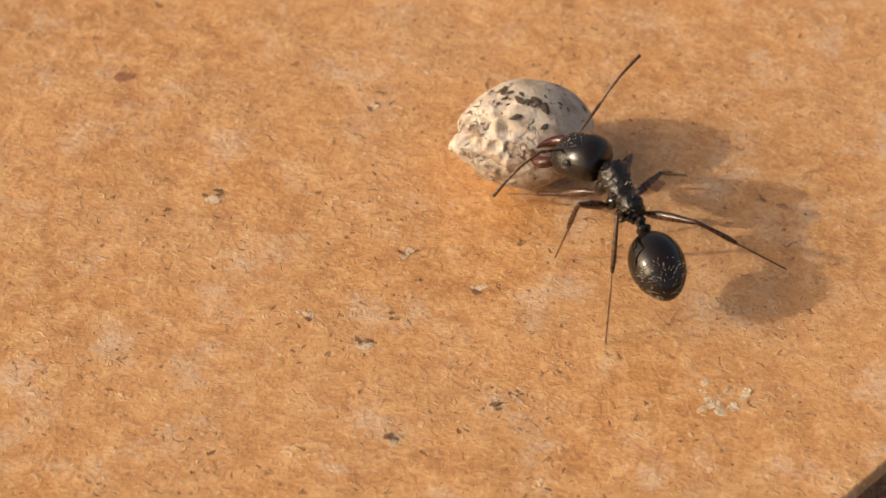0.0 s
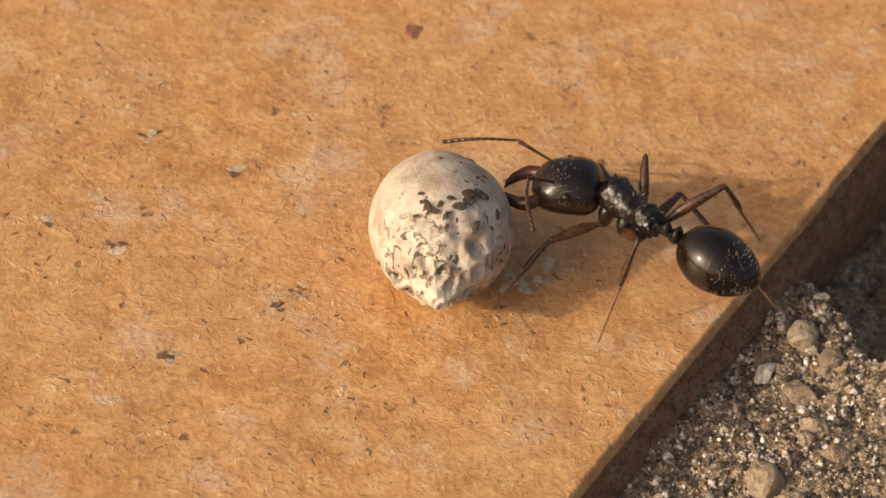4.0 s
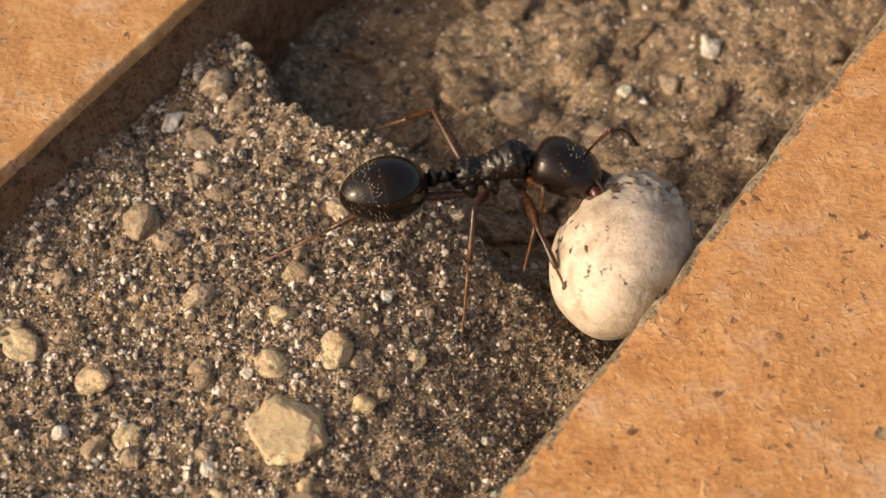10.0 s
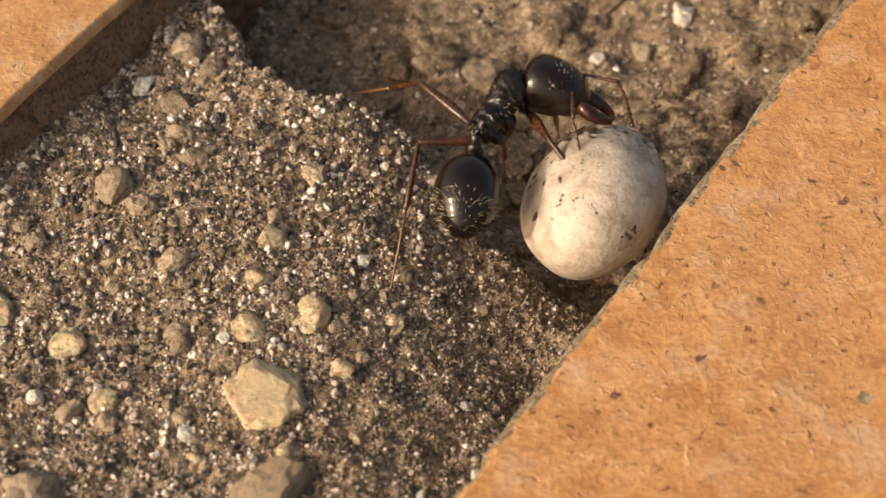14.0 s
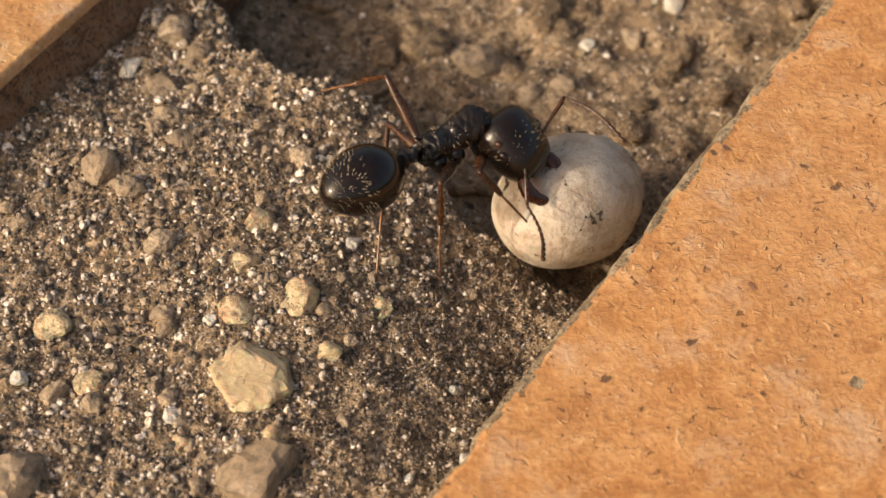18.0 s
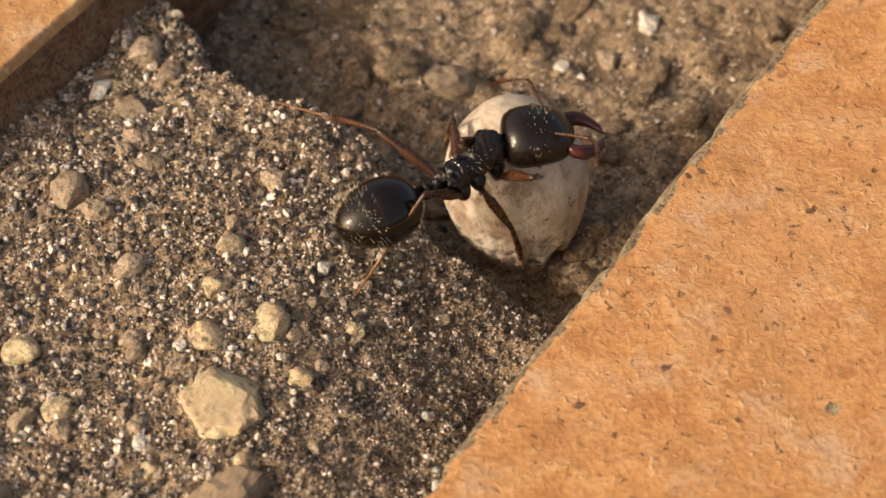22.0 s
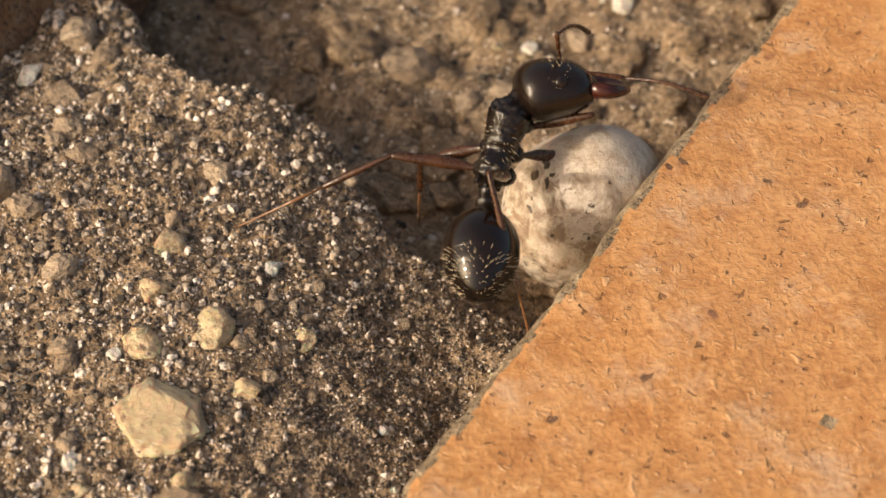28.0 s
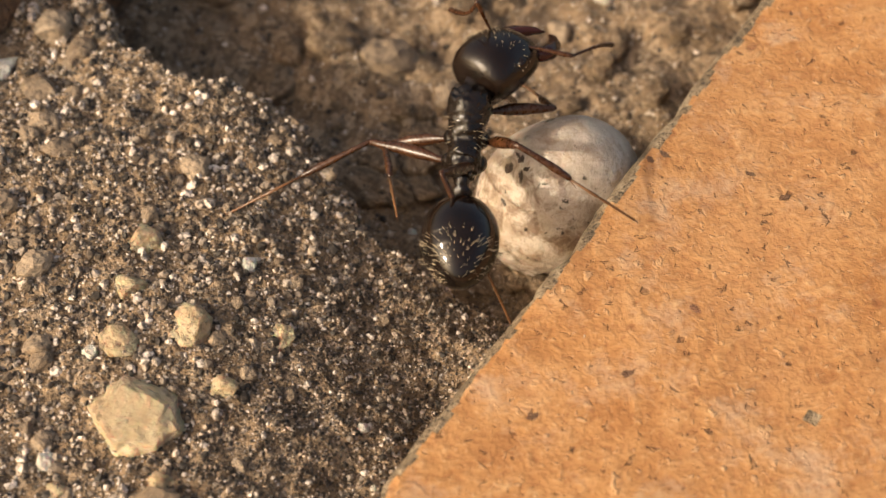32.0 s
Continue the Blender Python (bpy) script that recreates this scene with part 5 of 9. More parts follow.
        (27, pose(0.00085, 0.00047, -0.00095, 117.2, 38.8, 28.5)), (27.5, pose(0.00085, 0.00047, -0.00095, 107.2, 12.3, -31.3)), (28, pose(0.00085, 0.00047, -0.00095, 95.4, 43.4, -45.7)),
        (28.5, pose(0.00085, 0.00047, -0.00095, 88.9, 62.6, -52.7)), (29, pose(0.00085, 0.00047, -0.00095, 76.3, 74.0, -65.8)), (29.5, pose(0.00085, 0.00047, -0.00095, 73.2, 35.7, -75.4)),
        (30, pose(0.00085, 0.00047, -0.00095, 79.5, 58.7, -69.4)), (30.5, pose(0.00085, 0.00047, -0.00095, 78.8, 33.1, -72.4)), (31, pose(0.00085, 0.00047, -0.00095, 86.7, 58.4, -64.2)),
        (31.5, pose(0.00085, 0.00047, -0.00095, 89.3, 47.1, -60.8)), (32, pose(0.00085, 0.00047, -0.00095, 89.9, 37.3, -59.9)),
    ])
    walk(limbs["left", "front", "tibia"], [
        (0, pose(0.00221, 0.00159, -0.00227, 0.0, 42.2, 25.2)), (0.5, pose(0.00200, 0.00228, -0.00146, 11.6, 58.7, 41.8)), (1, pose(0.00189, 0.00241, -0.00104, 42.8, 68.9, 77.7)),
        (1.5, pose(0.00173, 0.00249, -0.00086, 3.7, 68.9, 36.7)), (2, pose(0.00156, 0.00253, -0.00068, -25.8, 61.3, 5.1)), (2.5, pose(0.00204, 0.00217, -0.00168, -4.6, 57.9, 28.9)),
        (3, pose(0.00219, 0.00186, -0.00199, 14.7, 47.4, 51.4)), (3.5, pose(0.00205, 0.00220, -0.00158, 27.3, 41.1, 69.2)), (4, pose(0.00172, 0.00247, -0.00121, 33.7, 39.2, 79.3)),
        (4.5, pose(0.00235, 0.00201, -0.00050, -128.9, 66.9, -114.2)), (5, pose(0.00210, 0.00228, -0.00084, -139.7, 46.7, -128.7)), (5.5, pose(0.00160, 0.00250, -0.00134, -143.1, 32.5, -134.9)),
        (6, pose(0.00136, 0.00251, -0.00159, -149.8, 28.6, -147.1)), (6.5, pose(0.00171, 0.00239, -0.00159, -160.6, 30.8, -167.1)), (7, pose(-0.00060, 0.00203, -0.00040, -158.7, 66.6, -170.4)),
        (7.5, pose(0.00079, 0.00249, -0.00008, -152.5, 53.2, -164.1)), (8, pose(0.00224, 0.00169, 0.00024, -168.3, 45.6, 176.4)), (8.5, pose(0.00247, 0.00124, 0.00032, 166.6, 46.3, 141.7)),
        (9, pose(0.00045, 0.00261, -0.00062, 168.2, 70.3, 145.2)), (9.5, pose(0.00149, -0.00164, -0.00098, -96.0, 36.8, -94.9)), (10, pose(0.00161, -0.00144, -0.00017, -138.6, 62.5, -141.7)),
        (10.5, pose(0.00123, -0.00168, -0.00065, -112.1, 84.3, -116.8)), (11, pose(0.00103, -0.00172, -0.00087, -29.4, 71.9, -32.6)), (11.5, pose(0.00100, -0.00167, -0.00046, 0.4, 59.9, -1.6)),
        (12, pose(0.00090, -0.00144, 0.00014, 7.9, 45.7, 6.9)), (12.5, pose(0.00127, -0.00167, -0.00063, 29.5, 58.4, 36.4)), (13, pose(0.00110, -0.00171, -0.00079, 57.0, 66.1, 68.1)),
        (13.5, pose(0.00103, -0.00171, -0.00068, 39.6, 67.6, 49.5)), (14, pose(0.00196, -0.00097, -0.00219, 22.8, 67.6, 31.5)), (14.5, pose(0.00190, -0.00097, -0.00224, 20.6, 62.3, 29.0)),
        (15, pose(0.00195, -0.00070, -0.00245, 14.7, 58.2, 22.4)), (15.5, pose(0.00191, -0.00101, -0.00219, 23.9, 57.3, 33.3)), (16, pose(0.00148, -0.00162, -0.00126, 31.8, 57.4, 42.8)),
        (16.5, pose(0.00132, -0.00167, -0.00077, 32.2, 59.9, 43.2)), (17, pose(0.00110, -0.00161, -0.00028, 28.1, 63.1, 38.5)), (17.5, pose(0.00089, -0.00145, 0.00012, 18.9, 66.8, 28.3)),
        (18, pose(0.00093, -0.00138, 0.00023, 17.9, 69.5, 27.1)), (18.5, pose(0.00079, -0.00131, 0.00035, 6.6, 57.8, 15.0)), (19, pose(0.00077, -0.00118, 0.00050, -0.7, 47.9, 6.3)),
        (19.5, pose(0.00277, -0.00049, -0.00045, 27.9, 74.5, 40.9)), (20, pose(0.00271, 0.00122, -0.00185, -33.4, 81.0, -22.2)), (20.5, pose(0.00289, -0.00034, -0.00076, 37.6, 76.3, 49.4)),
        (21, pose(0.00116, -0.00123, 0.00041, 9.2, 55.2, 19.7)), (21.5, pose(0.00045, -0.00053, 0.00097, 2.6, 47.8, 11.6)), (22, pose(-0.00021, 0.00039, 0.00098, -5.2, 35.8, 1.1)),
        (22.5, pose(0.00100, 0.00194, 0.00068, -11.8, 58.9, -8.5)), (23, pose(0.00139, 0.00185, 0.00067, 6.9, 76.2, 12.9)), (23.5, pose(0.00110, 0.00211, 0.00049, -7.7, 77.1, -2.1)),
        (24, pose(0.00019, 0.00144, 0.00091, 8.9, 78.4, 14.9)), (24.5, pose(0.00059, 0.00227, 0.00029, -44.1, 82.2, -39.1)), (25, pose(0.00121, 0.00259, -0.00140, -122.6, 85.0, -117.9)),
        (25.5, pose(0.00172, 0.00232, -0.00176, -9.6, 83.5, -4.9)), (26, pose(0.00225, 0.00184, -0.00195, 19.9, 72.7, 24.5)), (26.5, pose(0.00223, 0.00174, -0.00210, -0.8, 82.5, 3.0)),
        (27, pose(0.00236, 0.00129, -0.00233, 179.2, 82.8, -177.1)), (27.5, pose(0.00269, -0.00065, -0.00142, 119.5, 58.3, 123.7)), (28, pose(0.00197, -0.00067, -0.00246, 96.8, 67.8, 99.1)),
        (28.5, pose(0.00146, -0.00034, -0.00290, 99.8, 76.5, 102.3)), (29, pose(0.00110, -0.00008, -0.00306, 150.1, 84.2, 152.9)), (29.5, pose(0.00130, -0.00126, -0.00223, 131.3, 74.8, 134.2)),
        (30, pose(0.00125, -0.00060, -0.00283, -147.6, 75.6, -143.1)), (30.5, pose(0.00141, -0.00129, -0.00215, 144.5, 77.9, 147.2)), (31, pose(0.00135, -0.00057, -0.00282, 161.9, 85.8, 165.1)),
        (31.5, pose(0.00158, -0.00084, -0.00256, -101.0, 85.6, -97.5)), (32, pose(0.00173, -0.00104, -0.00228, -72.5, 79.7, -68.6)),
    ])
    walk(limbs["left", "middle", "femur"], [
        (0, pose(-0.00015, 0.00052, -0.00072, 0.0, -35.3, 98.1)), (0.5, pose(-0.00015, 0.00052, -0.00072, -10.0, -41.3, 115.5)), (1, pose(-0.00015, 0.00052, -0.00072, -26.2, -48.7, 140.4)),
        (1.5, pose(-0.00015, 0.00052, -0.00072, -0.4, -44.1, 107.7)), (2, pose(-0.00015, 0.00052, -0.00072, 15.6, -37.0, 84.5)), (2.5, pose(-0.00015, 0.00052, -0.00072, 5.6, -41.2, 100.4)),
        (3, pose(-0.00015, 0.00052, -0.00072, -4.9, -43.4, 116.4)), (3.5, pose(-0.00015, 0.00052, -0.00072, -17.3, -40.1, 134.8)), (4, pose(-0.00015, 0.00052, -0.00072, -27.7, -29.8, 151.7)),
        (4.5, pose(-0.00015, 0.00052, -0.00072, -29.6, -23.6, 155.6)), (5, pose(-0.00015, 0.00052, -0.00072, -19.2, -26.6, 133.6)), (5.5, pose(-0.00015, 0.00052, -0.00072, -8.6, -25.9, 111.8)),
        (6, pose(-0.00015, 0.00052, -0.00072, -2.8, -22.1, 98.8)), (6.5, pose(-0.00015, 0.00052, -0.00072, 1.3, -17.2, 87.9)), (7, pose(-0.00015, 0.00052, -0.00072, -7.1, -44.3, 114.0)),
        (7.5, pose(-0.00015, 0.00052, -0.00072, 10.5, -36.0, 89.0)), (8, pose(-0.00015, 0.00052, -0.00072, 29.1, -27.0, 53.2)), (8.5, pose(-0.00015, 0.00052, -0.00072, 21.5, -68.5, 74.2)),
        (9, pose(-0.00015, 0.00052, -0.00072, 69.9, -71.1, 21.6)), (9.5, pose(-0.00015, 0.00052, -0.00072, 28.7, -12.6, 82.3)), (10, pose(-0.00015, 0.00052, -0.00072, 35.1, 29.5, 96.3)),
        (10.5, pose(-0.00015, 0.00052, -0.00072, 53.9, -30.9, 83.7)), (11, pose(-0.00015, 0.00052, -0.00072, 21.7, -71.3, 128.4)), (11.5, pose(-0.00015, 0.00052, -0.00072, 66.6, -39.8, 77.3)),
        (12, pose(-0.00015, 0.00052, -0.00072, 70.8, 31.4, 54.0)), (12.5, pose(-0.00015, 0.00052, -0.00072, 73.5, 39.9, 58.0)), (13, pose(-0.00015, 0.00052, -0.00072, 78.7, 48.8, 64.8)),
        (13.5, pose(-0.00015, 0.00052, -0.00072, 69.9, 44.6, 52.5)), (14, pose(-0.00015, 0.00052, -0.00072, 64.5, 38.3, 44.0)), (14.5, pose(-0.00015, 0.00052, -0.00072, 62.6, 39.1, 41.1)),
        (15, pose(-0.00015, 0.00052, -0.00072, 61.3, 38.9, 39.1)), (15.5, pose(-0.00015, 0.00052, -0.00072, 63.6, 37.7, 42.8)), (16, pose(-0.00015, 0.00052, -0.00072, 66.3, 36.0, 47.3)),
        (16.5, pose(-0.00015, 0.00052, -0.00072, 68.1, 34.2, 50.6)), (17, pose(-0.00015, 0.00052, -0.00072, 69.8, 32.9, 53.8)), (17.5, pose(-0.00015, 0.00052, -0.00072, 71.4, 31.8, 56.8)),
        (18, pose(-0.00015, 0.00052, -0.00072, 73.0, 30.9, 59.9)), (18.5, pose(-0.00015, 0.00052, -0.00072, 73.5, -33.3, 76.7)), (19, pose(-0.00015, 0.00052, -0.00072, -22.1, -68.9, -179.8)),
        (19.5, pose(-0.00015, 0.00052, -0.00072, 77.9, -43.2, 62.9)), (20, pose(-0.00015, 0.00052, -0.00072, 85.3, 32.9, 59.5)), (20.5, pose(-0.00015, 0.00052, -0.00072, 80.3, 36.9, 51.3)),
        (21, pose(-0.00015, 0.00052, -0.00072, 77.1, 25.1, 43.6)), (21.5, pose(-0.00015, 0.00052, -0.00072, 77.8, 8.9, 44.9)), (22, pose(-0.00015, 0.00052, -0.00072, 78.0, -7.7, 47.0)),
        (22.5, pose(-0.00015, 0.00052, -0.00072, 75.4, -6.2, 65.2)), (23, pose(-0.00015, 0.00052, -0.00072, 71.0, -10.1, 85.2)), (23.5, pose(-0.00015, 0.00052, -0.00072, 69.7, -22.5, 90.0)),
        (24, pose(-0.00015, 0.00052, -0.00072, 67.9, -29.6, 93.9)), (24.5, pose(-0.00015, 0.00052, -0.00072, 66.0, -20.2, 99.5)), (25, pose(-0.00015, 0.00052, -0.00072, 62.8, -17.3, 109.1)),
        (25.5, pose(-0.00015, 0.00052, -0.00072, 61.3, -18.8, 113.7)), (26, pose(-0.00015, 0.00052, -0.00072, 59.0, -19.1, 120.1)), (26.5, pose(-0.00015, 0.00052, -0.00072, 60.0, -12.1, 116.9)),
        (27, pose(-0.00015, 0.00052, -0.00072, 60.7, 0.1, 113.3)), (27.5, pose(-0.00015, 0.00052, -0.00072, 60.7, 1.3, 116.3)), (28, pose(-0.00015, 0.00052, -0.00072, 61.1, 8.6, 118.0)),
        (28.5, pose(-0.00015, 0.00052, -0.00072, 61.9, 14.8, 121.1)), (29, pose(-0.00015, 0.00052, -0.00072, 63.1, 22.0, 124.1)), (29.5, pose(-0.00015, 0.00052, -0.00072, 63.1, 23.6, 123.9)),
        (30, pose(-0.00015, 0.00052, -0.00072, 62.8, 25.4, 123.4)), (30.5, pose(-0.00015, 0.00052, -0.00072, 62.9, 23.8, 123.6)), (31, pose(-0.00015, 0.00052, -0.00072, 62.9, 22.6, 123.4)),
        (31.5, pose(-0.00015, 0.00052, -0.00072, 63.3, 2.4, 115.9)), (32, pose(-0.00015, 0.00052, -0.00072, 57.2, 23.2, 96.3)),
    ])
    walk(limbs["left", "middle", "tibia"], [
        (0, pose(-0.00042, 0.00242, 0.00064, 0.0, 83.4, 21.5)), (0.5, pose(-0.00091, 0.00211, 0.00083, 25.7, 81.1, 47.3)), (1, pose(-0.00135, 0.00151, 0.00104, 55.9, 74.5, 78.1)),
        (1.5, pose(-0.00066, 0.00213, 0.00092, 74.4, 80.3, 96.9)), (2, pose(0.00003, 0.00239, 0.00069, 105.0, 77.9, 128.1)), (2.5, pose(-0.00047, 0.00226, 0.00083, 80.2, 73.1, 102.2)),
        (3, pose(-0.00091, 0.00205, 0.00089, 70.9, 65.5, 92.0)), (3.5, pose(-0.00142, 0.00180, 0.00079, 65.8, 67.0, 86.5)), (4, pose(-0.00195, 0.00149, 0.00045, 59.3, 66.8, 79.5)),
        (4.5, pose(-0.00211, 0.00141, 0.00022, 37.8, 18.5, 40.3)), (5, pose(-0.00160, 0.00204, 0.00033, 33.4, 41.2, 27.0)), (5.5, pose(-0.00093, 0.00248, 0.00031, -49.7, 83.3, -71.6)),
        (6, pose(-0.00048, 0.00267, 0.00016, -128.9, 50.7, -160.4)), (6.5, pose(-0.00007, 0.00276, -0.00003, -138.4, 33.9, -175.3)), (7, pose(-0.00083, 0.00206, 0.00092, -152.8, 47.7, 162.4)),
        (7.5, pose(-0.00012, 0.00242, 0.00066, -156.2, 45.2, 157.8)), (8, pose(0.00110, 0.00220, 0.00035, -163.5, 39.9, 147.6)), (8.5, pose(0.00008, 0.00135, 0.00147, -157.5, 25.6, 156.4)),
        (9, pose(0.00056, 0.00080, 0.00150, -158.5, 38.5, 153.3)), (9.5, pose(0.00016, 0.00279, -0.00021, 156.2, 59.3, 87.3)), (10, pose(-0.00038, 0.00255, -0.00188, 163.9, 54.0, 96.3)),
        (10.5, pose(0.00007, 0.00252, 0.00049, 116.6, 71.5, 42.0)), (11, pose(-0.00062, 0.00111, 0.00151, 101.1, 57.8, 24.6)), (11.5, pose(0.00025, 0.00228, 0.00078, 90.3, 65.8, 12.9)),
        (12, pose(0.00103, 0.00214, -0.00195, 114.2, 52.3, 42.0)), (12.5, pose(0.00080, 0.00205, -0.00223, 130.8, 64.9, 61.1)), (13, pose(0.00051, 0.00192, -0.00249, 169.1, 69.8, 101.7)),
        (13.5, pose(0.00087, 0.00185, -0.00237, 140.4, 69.3, 70.8)), (14, pose(0.00118, 0.00180, -0.00218, 117.9, 63.8, 46.0)), (14.5, pose(0.00122, 0.00172, -0.00220, 119.9, 63.6, 48.3)),
        (15, pose(0.00127, 0.00167, -0.00220, 121.1, 63.7, 49.5)), (15.5, pose(0.00121, 0.00178, -0.00216, 121.0, 61.7, 49.5)), (16, pose(0.00114, 0.00192, -0.00210, 120.6, 59.9, 49.0)),
        (16.5, pose(0.00108, 0.00202, -0.00204, 120.9, 58.0, 49.4)), (17, pose(0.00102, 0.00211, -0.00200, 121.4, 56.4, 50.0)), (17.5, pose(0.00094, 0.00219, -0.00196, 122.0, 54.4, 50.7)),
        (18, pose(0.00086, 0.00226, -0.00193, 122.7, 52.6, 51.6)), (18.5, pose(0.00030, 0.00243, 0.00057, 96.1, 67.7, 23.0)), (19, pose(-0.00100, 0.00052, 0.00147, 106.5, 56.5, 35.5)),
        (19.5, pose(0.00063, 0.00205, 0.00089, 114.9, 75.0, 45.1)), (20, pose(0.00085, 0.00222, -0.00200, 140.7, 61.1, 73.3)), (20.5, pose(0.00102, 0.00199, -0.00213, 124.3, 55.7, 53.7)),
        (21, pose(0.00139, 0.00199, -0.00172, 113.0, 54.9, 39.6)), (21.5, pose(0.00149, 0.00216, -0.00108, 116.0, 57.8, 43.2)), (22, pose(0.00144, 0.00222, -0.00040, 118.8, 59.2, 46.6)),
        (22.5, pose(0.00083, 0.00264, -0.00047, 104.0, 60.7, 29.3)), (23, pose(0.00004, 0.00283, -0.00031, 92.4, 59.0, 15.7)), (23.5, pose(-0.00015, 0.00269, 0.00018, 84.0, 65.5, 6.6)),
        (24, pose(-0.00029, 0.00256, 0.00044, 75.1, 69.9, -3.0)), (24.5, pose(-0.00052, 0.00269, 0.00009, 80.8, 75.7, 2.9)), (25, pose(-0.00089, 0.00264, -0.00002, 102.3, 80.5, 24.6)),
        (25.5, pose(-0.00105, 0.00256, 0.00004, 119.8, 81.7, 42.3)), (26, pose(-0.00126, 0.00244, 0.00005, 138.3, 81.5, 61.0)), (26.5, pose(-0.00119, 0.00257, -0.00023, 175.7, 84.2, 98.7)),
        (27, pose(-0.00108, 0.00268, -0.00072, -139.1, 81.6, 144.1)), (27.5, pose(-0.00119, 0.00263, -0.00077, -123.2, 77.1, 160.2)), (28, pose(-0.00124, 0.00257, -0.00107, -118.6, 71.1, 164.9)),
        (28.5, pose(-0.00132, 0.00247, -0.00132, -117.4, 65.1, 166.1)), (29, pose(-0.00137, 0.00232, -0.00160, -117.3, 58.1, 165.9)), (29.5, pose(-0.00135, 0.00231, -0.00166, -113.7, 61.5, 170.1)),
        (30, pose(-0.00132, 0.00229, -0.00173, -108.6, 64.5, 175.8)), (30.5, pose(-0.00134, 0.00231, -0.00167, -108.4, 62.8, 175.9)), (31, pose(-0.00135, 0.00233, -0.00162, -108.3, 61.1, 176.1)),
        (31.5, pose(-0.00118, 0.00263, -0.00082, -94.2, 19.4, -155.0)), (32, pose(-0.00039, 0.00267, -0.00165, -86.9, -47.2, -161.5)),
    ])
